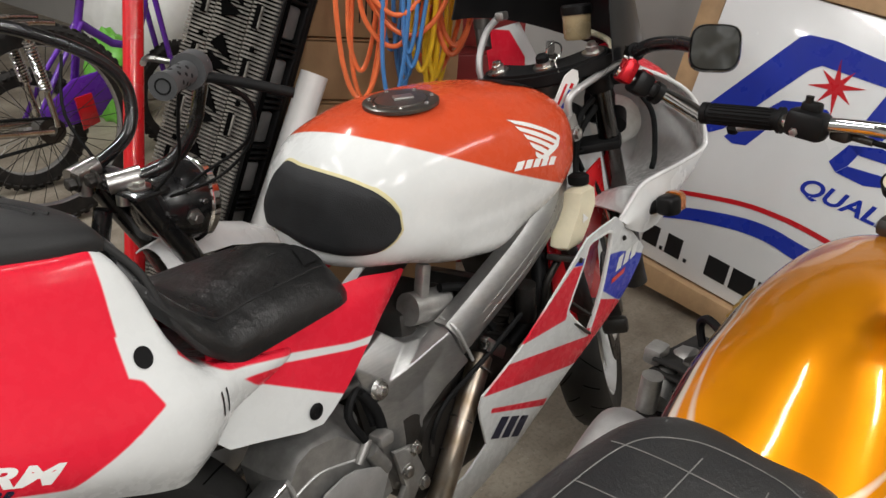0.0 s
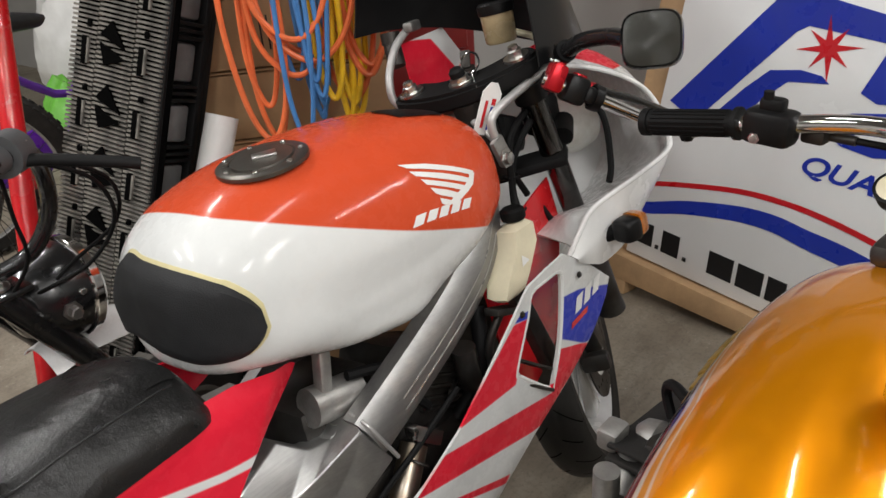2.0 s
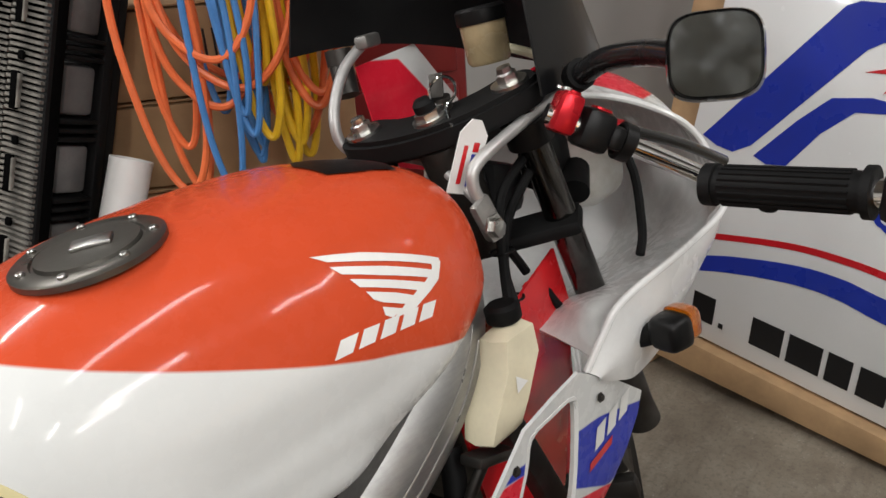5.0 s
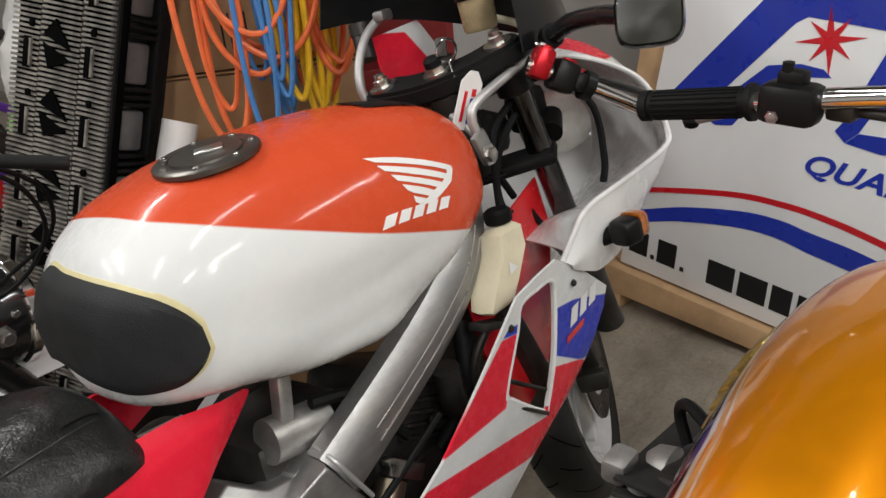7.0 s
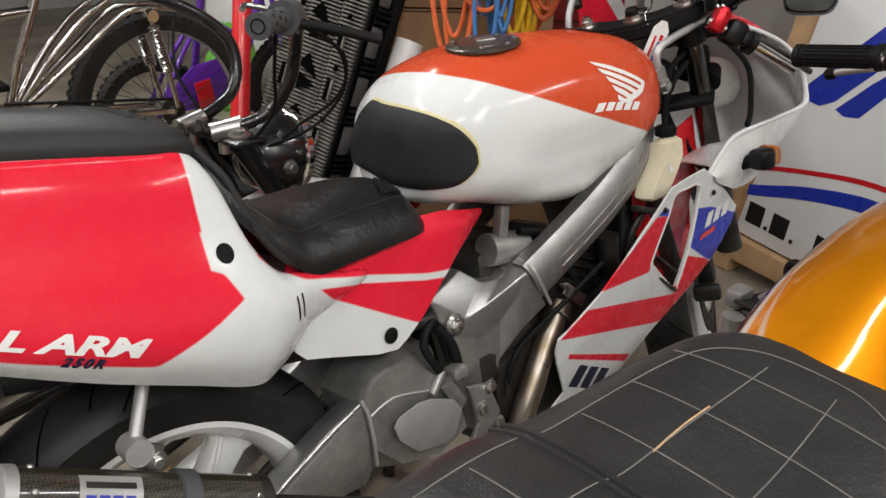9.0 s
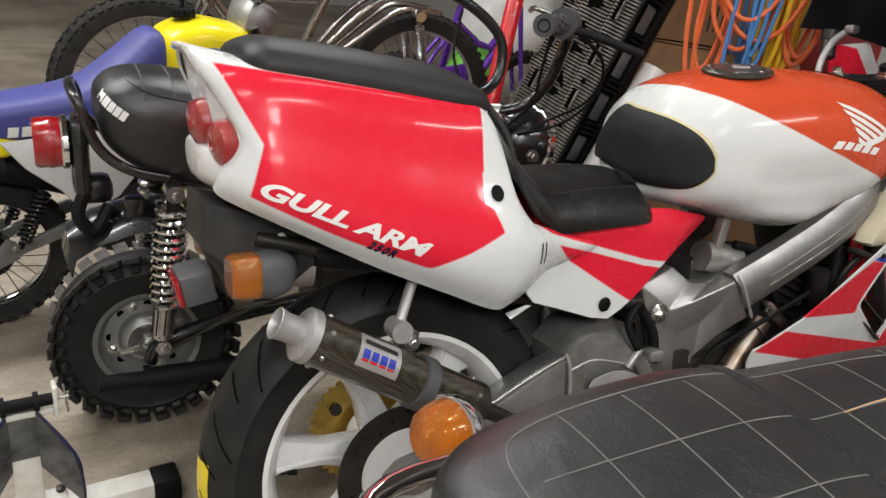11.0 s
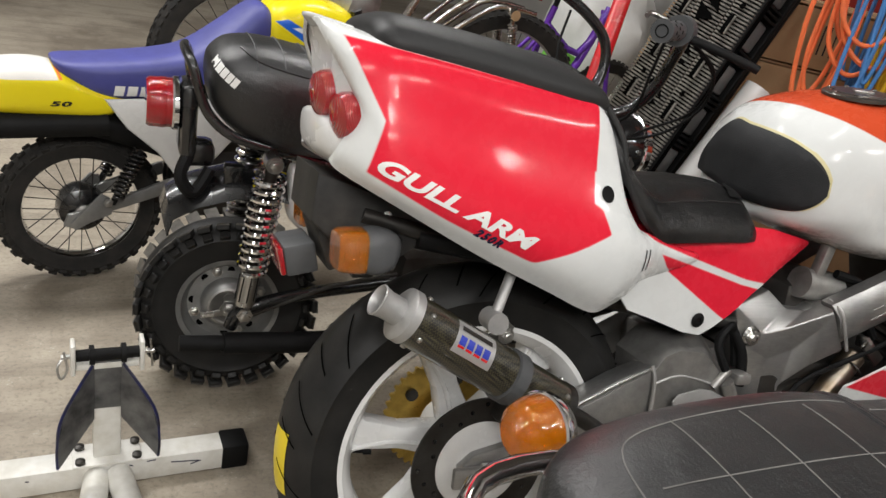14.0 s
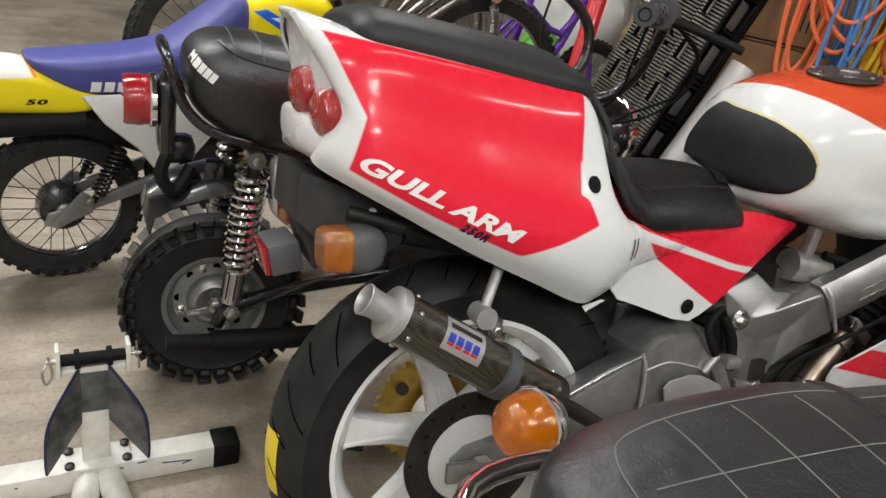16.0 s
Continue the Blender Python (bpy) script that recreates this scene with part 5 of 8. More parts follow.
# right handlebar without a grip, switch box, lever
part("handlebar", tube([(1.103, -0.197, 0.913), (1.142, -0.235, 0.876), (1.18, -0.266, 0.842), (1.222, -0.30, 0.803)], 0.0108, 14, 3), "chrome", sport, "chromed clip-on bar with no grip")
part("bar_clamp", moved(merge(lathe([(0.029, -0.075), (0.029, -0.045), (0.021, -0.045), (0.021, -0.075)], 24, "z", (0, -0.095, 0), True), box(0.03, 0.04, 0.028, (0.01, -0.125, -0.06), 0.006)), S), "black_plastic", sport, "black clip-on clamp")
SW = Matrix.Translation((1.136, -0.228, 0.883)) @ (Vector((0.08, -0.065, -0.07))).to_track_quat("Z", "X").to_matrix().to_4x4()
sw = part("switch_box", moved(merge(box(0.044, 0.046, 0.036, (0.0, 0, 0.0), 0.008), box(0.026, 0.05, 0.018, (0.0, 0.0, 0.022), 0.006)), SW), "black_plastic", sport, "black switch box")
part("kill_switch", moved(box(0.006, 0.022, 0.018, (0.022, 0.004, 0), 0.002), SW), "red_anodised", sw, "red kill switch")
clamp = part("lever_clamp", moved(merge(box(0.044, 0.040, 0.026, (0.006, 0, -0.036), 0.007), cylinder((0.022, 0.008, -0.038), (0.030, 0.008, -0.038), 0.009)), SW), "red_anodised", sport, "red anodised lever clamp")
for dy in (-0.012, 0.012):
    part("bolt", moved(lathe([(0.0045, 0.0), (0.0045, 0.003), (0.0, 0.0035)], 12, "x", (0.028, dy, -0.046)), SW), "steel", clamp)
part("switch_band", moved(lathe([(0.017, 0.030), (0.021, 0.032), (0.021, 0.046), (0.017, 0.048)], 24, closed=True), SW), "black_plastic", sw)
part("brake_lever", tube([(1.150, -0.21, 0.888), (1.20, -0.235, 0.864), (1.27, -0.26, 0.827), (1.345, -0.275, 0.783)], 0.0068, 10), "black_paint", sport, "black brake lever with a red adjuster")
part("lever_adjuster", cylinder((1.175, -0.222, 0.877), (1.19, -0.230, 0.869), 0.011), "red_anodised", sport)
part("clip_on_stub", tube([(1.06, 0.07, 0.885), (1.03, 0.14, 0.87), (0.99, 0.22, 0.85), (0.95, 0.32, 0.83)], 0.0105, 12, 3), "black_paint", sport)
# cables in front of the head
for pts in ([(1.19, -0.13, 0.86), (1.12, -0.11, 0.80), (1.085, -0.11, 0.74), (1.06, -0.13, 0.68), (1.0, -0.12, 0.62)], [(1.17, -0.12, 0.86), (1.10, -0.115, 0.82), (1.07, -0.12, 0.73), (1.045, -0.13, 0.66), (0.98, -0.11, 0.58)], [(1.156, -0.10, 0.70), (1.165, -0.11, 0.66), (1.206, -0.12, 0.60), (1.25, -0.12, 0.58)], [(1.14, -0.06, 0.86), (1.13, -0.07, 0.78), (1.16, -0.08, 0.70)], [(1.30, -0.12, 0.86), (1.31, -0.165, 0.80), (1.28, -0.185, 0.72), (1.255, -0.19, 0.69)]):
    part("cable", tube(pts, 0.006, 8), "black_rubber", sport)
for z in (0.76, 0.70):
    part("cable_tie", tube([(1.085 + 0.014 * math.cos(a), -0.112 + 0.014 * math.sin(a), z) for a in [2 * math.pi * i / 12 for i in range(12)]], 0.0016, 6, 0, True), "black_plastic", sport)
part("wiring_clutter", merge(box(0.09, 0.10, 0.07, (1.20, 0.0, 0.80), 0.02, (0, 20, 10)), box(0.06, 0.06, 0.08, (1.26, -0.07, 0.82), 0.02), cylinder((1.28, -0.1, 0.80), (1.24, -0.12, 0.78), 0.02), box(0.12, 0.16, 0.05, (1.24, 0.03, 0.88), 0.02)), "black_plastic", sport, "black instrument bracket and wiring")
part("headlight_bowl", moved(lathe([(0.0, -0.04), (0.035, -0.036), (0.055, 0.0), (0.06, 0.04), (0.0, 0.04)], 28), pose(1.43, 0.0, 0.745, 0, 80, 0)), "chipped_white", sport, "pale headlight bowl")
# coolant bottle
bot = part("coolant_bottle", merge(loft([[(0.985 + dx, -0.172 + dy, 0.70 + dz) for dx, dy, dz in ring] for ring in [[(x * k[0] + k[1], y * k[0], k[2]) for x, y in ((-0.03, -0.02), (0.02, -0.022), (0.028, 0), (0.022, 0.022), (-0.03, 0.02), (-0.036, 0))] for k in ((0.5, 0.014, 0.016), (0.9, 0.012, 0.009), (1.05, 0.005, -0.02), (1.08, -0.028, -0.058), (0.95, -0.042, -0.080), (0.7, -0.044, -0.086))]])), "bottle", sport, "yellowed translucent coolant bottle")
part("bottle_cap", lathe([(0.018, 0.0), (0.02, 0.003), (0.02, 0.016), (0.015, 0.02), (0.0, 0.02)], 12, "z", (0.999, -0.168, 0.718)), "black_rubber", bot, "black rubber bottle cap")
part("bottle_mark", moved(flat_poly([(-0.009, -0.009), (0.010, 0.0), (-0.009, 0.009)]), pose(0.972, -0.1965, 0.662, 85, 15, 0)), "white_plain", bot)
part("bottle_bracket", merge(box(0.06, 0.03, 0.012, (0.93, -0.165, 0.593), 0.003, (0, 20, 0)), tube([(0.93, -0.16, 0.59), (0.90, -0.15, 0.55), (0.90, -0.14, 0.50)], 0.007)), "dark_steel", sport)
part("radiator", merge(box(0.035, 0.30, 0.26, (1.03, 0, 0.50), 0.008, (0, -20, 0))), "dark_steel", sport, "dark radiator core")
part("water_hose", tube([(0.92, -0.12, 0.60), (0.90, -0.13, 0.54), (0.88, -0.12, 0.48), (0.84, -0.10, 0.44)], 0.014, 10), "black_rubber", sport)
part("frame_duct", tube([(0.86, -0.13, 0.56), (0.87, -0.12, 0.50), (0.90, -0.10, 0.46)], 0.02, 12), "dark_steel", sport)

# side fairing
def fair_y(x, z):
    """The panel leans in towards its foot; its leading edge turns in."""
    lead = (x - 0.62) * 0.55 - (z - 0.36)
    return -0.1916 - 0.019 * (x - 0.85) - 0.23 * (z - 0.48) + 0.5 * max(lead - 0.16, 0) ** 1.3


FAIR = [(1.018, 0.655), (0.97, 0.650), (0.922, 0.642), (0.90, 0.622), (0.87, 0.594), (0.80, 0.532), (0.75, 0.492), (0.675, 0.452), (0.650, 0.443), (0.645, 0.42), (0.652, 0.395), (0.680, 0.325), (0.63, 0.29), (0.535, 0.272), (0.50, 0.25), (0.52, 0.215), (0.62, 0.22), (0.709, 0.241), (0.80, 0.267), (0.865, 0.309), (0.946, 0.355), (1.0, 0.378), (1.057, 0.403), (1.116, 0.449), (1.159, 0.516), (1.166, 0.547), (1.10, 0.60)]
HOLE = [(1.008, 0.630), (0.97, 0.632), (0.932, 0.627), (0.922, 0.59), (0.893, 0.513), (0.905, 0.492), (0.985, 0.422), (0.997, 0.43), (1.016, 0.504), (1.018, 0.60)]
side_paint = livery("side_paint", WHITE, [
    (RED, [[(0.885, 0.597), (0.922, 0.590), (0.888, 0.490), (0.752, 0.497), (0.80, 0.534)],
           [(0.718, 0.474), (1.035, 0.401), (0.973, 0.358), (0.652, 0.441)],
           [(0.682, 0.402), (0.871, 0.325), (0.863, 0.312), (0.680, 0.393)],
           [(1.012, 0.506), (1.088, 0.456), (1.13, 0.44), (1.0, 0.378), (0.985, 0.425)]]),
    (BLUE, [[(1.02, 0.588), (1.065, 0.571), (1.18, 0.552), (1.118, 0.445), (1.088, 0.455), (1.011, 0.505)],
            [(0.887, 0.598), (0.923, 0.589), (0.928, 0.602), (0.90, 0.606)]])])
fairing = part("side_fairing", curved_sheet(FAIR, fair_y, 0.004, HOLE, 0.022), side_paint, sport, "white side fairing with red and blue stripes")
part("duct_rim", tube([(x, fair_y(x, z) + 0.004, z) for x, z in HOLE], 0.005, 6, 3, True), "white_plain", sport)
part("duct_shelf", merge(box(0.10, 0.05, 0.006, (0.945, -0.165, 0.452), 0.002, (0, 38, 0)), box(0.11, 0.04, 0.005, (0.955, -0.165, 0.487), 0.002, (0, 38, 0))), "dark_steel", sport)
part("inner_panel", curved_sheet([(1.19, 0.722), (1.205, 0.635), (1.16, 0.54), (1.10, 0.43), (1.0, 0.40), (0.94, 0.50), (0.93, 0.62), (1.0, 0.675), (1.108, 0.705)], lambda x, z: -0.13 + 0.12 * (x - 1.0), 0.004), "red_paint", sport, "glossy red inner fairing panel")
FD = pose(0.703, -0.5, 0.362, 90, 0, 0) @ pose(0, 0, 0, 0, 0, -27)
for k in range(3):
    decal("letter_bar", [(0, 0), (0.028, 0), (0.036, 0.042), (0.008, 0.042)], "navy", (0.037 * k, -0.032), fairing, (0, 1, 0), FD)
for k in range(3):
    decal("letter_bar", [(0, 0), (0.02, 0), (0.029, 0.03), (0.009, 0.03)], "white_plain", (0.027 * k, 0), fairing, (0, 1, 0), pose(1.055, -0.5, 0.528, 90, 0, 0) @ pose(0, 0, 0, 0, 0, 10))
decal("letter_bar", [(0, 0), (0.05, 0), (0.053, 0.012), (0.003, 0.012)], "red_paint", (0, 0), fairing, (0, 1, 0), pose(1.045, -0.5, 0.505, 90, 0, 0) @ pose(0, 0, 0, 0, 0, 10))
for at in ((0.905, -0.222, 0.605), (1.06, -0.226, 0.60)):
    part("fairing_screw", bolt(at, 0.004, 0.004), "dark_steel", sport)
# nose fairing: one open shell from the right cheek round the front to the left
RIM = [(1.045, -0.226, 0.640), (1.068, -0.240, 0.675), (1.10, -0.252, 0.702), (1.22, -0.266, 0.712), (1.335, -0.268, 0.720), (1.356, -0.263, 0.745), (1.36, -0.250, 0.790), (1.352, -0.228, 0.832), (1.33, -0.188, 0.866), (1.30, -0.14, 0.890), (1.25, -0.09, 0.905)]
INNER = [(1.075, -0.205, 0.645), (1.105, -0.185, 0.660), (1.15, -0.165, 0.668), (1.26, -0.155, 0.652), (1.40, -0.165, 0.665), (1.46, -0.165, 0.700), (1.48, -0.155, 0.765), (1.485, -0.13, 0.83), (1.47, -0.09, 0.88), (1.43, -0.05, 0.91), (1.38, 0.0, 0.93)]
KEEL = [(1.17, 0, 0.630), (1.21, 0, 0.610), (1.27, 0, 0.595), (1.37, 0, 0.585), (1.47, 0, 0.600), (1.54, 0, 0.640), (1.575, 0, 0.705), (1.58, 0, 0.78), (1.56, 0, 0.85), (1.52, 0, 0.90), (1.45, 0, 0.935)]
LOWER = [(1.058, -0.231, 0.622), (1.09, -0.234, 0.606), (1.13, -0.236, 0.594), (1.22, -0.232, 0.600), (1.31, -0.232, 0.650), (1.352, -0.244, 0.705)]
nose_paint = livery("nose_paint", WHITE, [(RED, [[(1.33, 0.95), (1.60, 0.95), (1.60, 0.845), (1.40, 0.86)]])])
for s in (1, -1):
    rim3, in3, low3 = ([Vector((q[0], s * q[1], q[2])) for q in row] for row in (RIM, INNER, LOWER))
    mid3 = [a.lerp(b, 0.5) + Vector((0, s * -0.012, -0.014)) for a, b in zip(rim3, in3)]
    part("nose_fairing", thick(skin([rim3, mid3, in3, [Vector(q) for q in KEEL]], 4, 5), 0.004), nose_paint, sport, "white nose fairing shell")
    mid3 = [a.lerp(b, 0.5) + Vector((0, s * -0.008, 0)) for a, b in zip(rim3, low3)]
    part("fairing_cheek", thick(skin([rim3[:6], mid3, low3], 4, 5), 0.004), "white_paint", sport, "white fairing cheek behind the signal")
    part("fairing_edge", tube(rim3, 0.0042, 8, 5), "white_paint", sport)
part("inner_panel", curved_sheet([(1.19, 0.99), (1.30, 1.0), (1.36, 0.90), (1.30, 0.80), (1.20, 0.84)], lambda x, z: 0.17 - (x - 1.2) * 0.15, 0.003), livery("inner_paint", WHITE, [(RED, [[(1.17, 1.0), (1.265, 0.985), (1.31, 0.92), (1.30, 0.84), (1.24, 0.79), (1.17, 0.79)]])]), sport, "inside of the white and red fairing")
# smoked screen
rows = []
for i in range(9):
    t = i / 8
    ring = []
    for j in range(31):
        a = math.pi * (-0.5 + j / 30)
        w, side = 0.175 - 0.035 * t, math.sin(a)
        back = max(side, 0) ** 3
        ring.append((1.135 - 0.05 * back + 0.05 * t + (0.30 - 0.13 * t) * math.cos(a) ** 0.8, w * side, 0.925 + 0.10 * max(side, 0) ** 1.6 + (0.23 - 0.03 * back) * t))
    rows.append(ring)
part("windscreen", shell(rows, 0.003), "smoked", sport, "smoked black windscreen")
# mirror on the right
mm = Matrix.Translation((1.118, -0.378, 0.945)) @ pose(0, 0, 0, 0, 0, 24) @ pose(0, 0, 0, 0, 14, 0) @ pose(0, 0, 0, 6, 0, 0)
sq = [(0.0 + 0.041 * math.copysign(abs(math.cos(a)) ** 0.55, math.cos(a)) , 0.039 * math.copysign(abs(math.sin(a)) ** 0.55, math.sin(a))) for a in [2 * math.pi * i / 36 for i in range(36)]]
mir = part("mirror_shell", moved(loft([[(x, y * k, z * k) for y, z in sq] for x, k in ((0.0, 0.97), (-0.004, 1.0), (0.004, 1.05), (0.02, 1.02), (0.036, 0.8), (0.042, 0.4))]), mm), "black_paint", sport, "black rounded mirror shell")
part("mirror_glass", moved(loft([[(x, y * k, z * k) for y, z in sq] for x, k in ((-0.0055, 0.93), (-0.0045, 0.94))]), mm), "mirror_glass", mir, "dusty mirror glass")
part("mirror_arm", tube([(1.185, -0.195, 0.935), (1.17, -0.24, 0.95), (1.15, -0.30, 0.952), (1.12, -0.355, 0.945)], 0.0135, 12), "black_paint", sport, "black mirror arm")
part("mirror_collar", merge(cylinder((1.19, -0.185, 0.932), (1.183, -0.198, 0.937), 0.018)), "black_rubber", sport)
# front turn signal
part("signal_body", moved(eggs([(-0.03, 0, 0, 0.014, 0.014, 0.014, 3), (-0.024, 0, 0, 0.026, 0.025, 0.025, 4), (0.01, 0, 0, 0.028, 0.027, 0.027, 4), (0.012, 0, 0, 0.02, 0.02, 0.02, 4)], 3, 24), pose(1.136, -0.285, 0.652, 0, 0, -15) @ Matrix.Scale(0.74, 4)), "black_plastic", sport, "black turn signal body")
part("signal_lens", moved(eggs([(0.0, 0, 0, 0.027, 0.026, 0.026, 4), (0.02, 0, 0, 0.026, 0.025, 0.025, 4), (0.026, 0, 0, 0.018, 0.018, 0.018, 3)], 3, 24), pose(1.145, -0.287, 0.656, 0, 0, -15) @ Matrix.Scale(0.74, 4)), "amber_lens", sport, "amber turn signal lens")
part("signal_stalk", tube([(1.13, -0.225, 0.635), (1.132, -0.255, 0.645), (1.134, -0.27, 0.65)], 0.013, 10), "black_rubber", sport)
# front wheel and mudguard, turned with the fork
FWX = S @ Vector((0.03, 0, -0.685))
FW = Matrix.Translation((FWX.x + 0.02, FWX.y + 0.062, 0.297)) @ pose(0, 0, 0, 0, -RAKE, 0) @ pose(0, 0, 0, 0, 0, STEER) @ pose(0, 0, 0, 0, RAKE, 0)
fw = cast_wheel(sport, FW, 0.292, 0.112, 0.222, 0.088, 6, 0.4, 26)
brake_disc(fw, FW, 0.135, -0.062, 30)
brake_disc(fw, FW, 0.135, 0.062, 12)
part("front_caliper", moved(merge(box(0.05, 0.05, 0.10, (-0.11, -0.075, 0.06), 0.012, (0, -30, 0)), box(0.03, 0.06, 0.04, (-0.13, -0.08, 0.0), 0.01)), FW), "dark_steel", sport, "dark front brake calliper")
rows = []
for i in range(15):
    a = radians(20 + 135 * i / 14)
    rows.append([((0.318 - 0.035 * (abs(j - 5) / 5) ** 2.5 * 1.6) * math.cos(a), 0.075 * (j - 5) / 5, (0.318 - 0.035 * (abs(j - 5) / 5) ** 2.5 * 1.6) * math.sin(a)) for j in range(11)])
part("mudguard", moved(shell(rows, 0.004), FW), "red_paint", sport, "glossy red front mudguard")


# ---- the gold motorcycle beside it ----
GM = pose(0.964, 0.045, 0, 0, 0, -10)
gold = thing("classic_motorcycle", GM, "classic motorcycle with metallic gold tank and black stitched seat", "motorcycle")
CREAM, MAROON = (0.75, 0.7, 0.6), (0.014, 0.004, 0.005)
gold_paint = livery("gold_livery", (0.70, 0.245, 0.0008), [
    (MAROON, [[(-1, 0.4), (1, 0.4), (1, 0.746), (-0.05, 0.746), (-0.30, 0.692), (-1, 0.53)]]),
    (CREAM, [[(-0.05, 0.7465), (1, 0.7465), (1, 0.753), (-0.05, 0.753)], [(-0.05, 0.7465), (-0.045, 0.753), (-0.35, 0.6875), (-0.35, 0.681)]]),
    (CREAM, [[(-0.05, 0.760), (1, 0.760), (1, 0.7625), (-0.05, 0.7625)], [(-0.05, 0.760), (-0.045, 0.7625), (-0.35, 0.697), (-0.35, 0.6945)]])], 0.32, 1.0, 0.1)
gp = gold_paint.node_tree.nodes["Principled BSDF"]
gp.inputs["Metallic"].default_value = 0.62
BODY = pose(0.0, 0.068, 0, 0, 0, 7.7)  # tank, seat and motor stand at an angle to the turned bars
gtank = part("fuel_tank", eggs([(-0.38, 0, 0.68, 0.06, 0.012, 0.03, 1.8, 2.6), (-0.35, 0, 0.68, 0.10, 0.02, 0.04, 1.8, 2.7), (-0.28, 0, 0.685, 0.116, 0.036, 0.05, 1.75, 2.7), (-0.20, 0, 0.69, 0.132, 0.068, 0.06, 1.75, 2.7), (-0.11, 0, 0.69, 0.146, 0.108, 0.06, 1.75, 2.6), (0.02, 0, 0.69, 0.154, 0.142, 0.06, 1.75, 2.6), (0.14, 0, 0.69, 0.152, 0.144, 0.06, 1.8, 2.6), (0.22, 0, 0.69, 0.138, 0.134, 0.05, 1.9, 2.6), (0.27, 0, 0.692, 0.118, 0.10, 0.04, 2.0, 2.5), (0.29, 0, 0.70, 0.085, 0.05, 0.03, 2.0, 2.4)], 6, 56), gold_paint, gold, "metallic gold fuel tank with dark maroon lower band")
for k in range(7):
    part("trim_plate", box(0.028, 0.008, 0.016, (0.03 + 0.03 * k, 0.160 - 0.0009 * (k - 3) ** 2, 0.700), 0.003, (40, 0, -1.5 * (k - 2))), "brass", gold, "brass tank badge plate")
gcap = part("filler_cap", lathe([(0.034, 0.0), (0.036, 0.004), (0.036, 0.014), (0.028, 0.024), (0.012, 0.029), (0.0, 0.03)], 32, "z", (-0.025, -0.005, 0.832)), "chrome", gold, "chrome flip-up filler cap")
part("latch", merge(box(0.05, 0.026, 0.016, (-0.045, 0, 0.843), 0.006, (0, -12, 0)), box(0.02, 0.02, 0.02, (-0.07, 0, 0.838), 0.005)), "chrome", gcap)
part("hinge", box(0.022, 0.06, 0.018, (0.03, 0, 0.842), 0.007), "chrome", gcap)
# long stitched seat
GSEAT = [(-0.250, 0, 0.716, 0.05, 0.006, 0.02, 2.6), (-0.258, 0, 0.714, 0.092, 0.014, 0.03, 2.7), (-0.295, 0, 0.700, 0.130, 0.028, 0.045, 2.8), (-0.37, 0, 0.684, 0.152, 0.036, 0.055, 2.9), (-0.45, 0, 0.674, 0.162, 0.040, 0.06, 3.0), (-0.535, 0, 0.668, 0.170, 0.044, 0.065, 3.1), (-0.57, 0, 0.672, 0.173, 0.052, 0.065, 3.1), (-0.64, 0, 0.674, 0.174, 0.056, 0.07, 3.1), (-0.76, 0, 0.67, 0.168, 0.054, 0.07, 3.1), (-0.86, 0, 0.665, 0.150, 0.048, 0.065, 3.0), (-0.905, 0, 0.66, 0.124, 0.035, 0.05, 2.8), (-0.925, 0, 0.655, 0.09, 0.015, 0.03, 2.6)]
GSEAT = [(r[0], 0.012, *r[2:]) for r in GSEAT]
gseat = part("seat", eggs(GSEAT[::-1], 6, 56), "seat_vinyl", gold, "black stitched vinyl dual seat with a torn seam")


def stitch(pts, r=0.0008, mat="thread"):
    """A raised seam that follows the top of the seat."""
    from mathutils.bvhtree import BVHTree
    src = bmesh.new()
    src.from_mesh(gseat.data)
    tree = BVHTree.FromBMesh(src)
    src.free()
    out = []
    for p in spline([(x, y, 1.0) for x, y in pts], 10):
        hit = tree.ray_cast(p, Vector((0, 0, -1)))
        if hit[0] is not None:
            out.append(hit[0] + Vector((0, 0, 0.0004)))
    if len(out) > 2:
        part("seam", tube(out, r, 5, 0), mat, gseat)


for y in (-0.031, 0.055):
    stitch([(-0.31, 0.012 + (y - 0.012) * 0.8), (-0.45, y), (-0.62, y), (-0.85, y)])
for y in (-0.128, 0.128):
    stitch([(-0.285, 0.012), (-0.292, 0.012 + y * 0.42), (-0.33, 0.012 + y * 0.80), (-0.42, 0.012 + y * 0.95), (-0.555, 0.012 + y), (-0.70, 0.012 + y), (-0.82, 0.012 + y * 0.9), (-0.862, 0.012 + y * 0.65), (-0.87, 0.012)])
for x in (-0.339, -0.414, -0.49, -0.637, -0.714, -0.79):
    stitch([(x, 0.012 - 0.122), (x + 0.004, 0.012), (x, 0.012 + 0.122)])
stitch([(-0.556, -0.150), (-0.548, 0.012), (-0.556, 0.174)], 0.005, "seat_vinyl")
stitch([(-0.572, -0.150), (-0.564, 0.012), (-0.572, 0.174)], 0.0035, "seat_vinyl")
stitch([(-0.40, 0.055), (-0.44, 0.057), (-0.49, 0.055)], 0.0012, "wood")
part("seat_trim", tube([(-0.40, 0.155, 0.650), (-0.6, 0.184, 0.615), (-0.83, 0.170, 0.612), (-0.925, 0.09, 0.62), (-0.925, -0.07, 0.62), (-0.83, -0.146, 0.612), (-0.6, -0.160, 0.615), (-0.40, -0.13, 0.650)], 0.008, 8), "chrome", gold, "chrome seat trim strip")
for k in range(3):
    part("letter_bar", box(0.003, 0.02, 0.026, (-0.926 + 0.004 * abs(k - 1), 0.012 + 0.026 * (k - 1), 0.66), 0.0005, (0, 12, 0)), "steel", gseat)
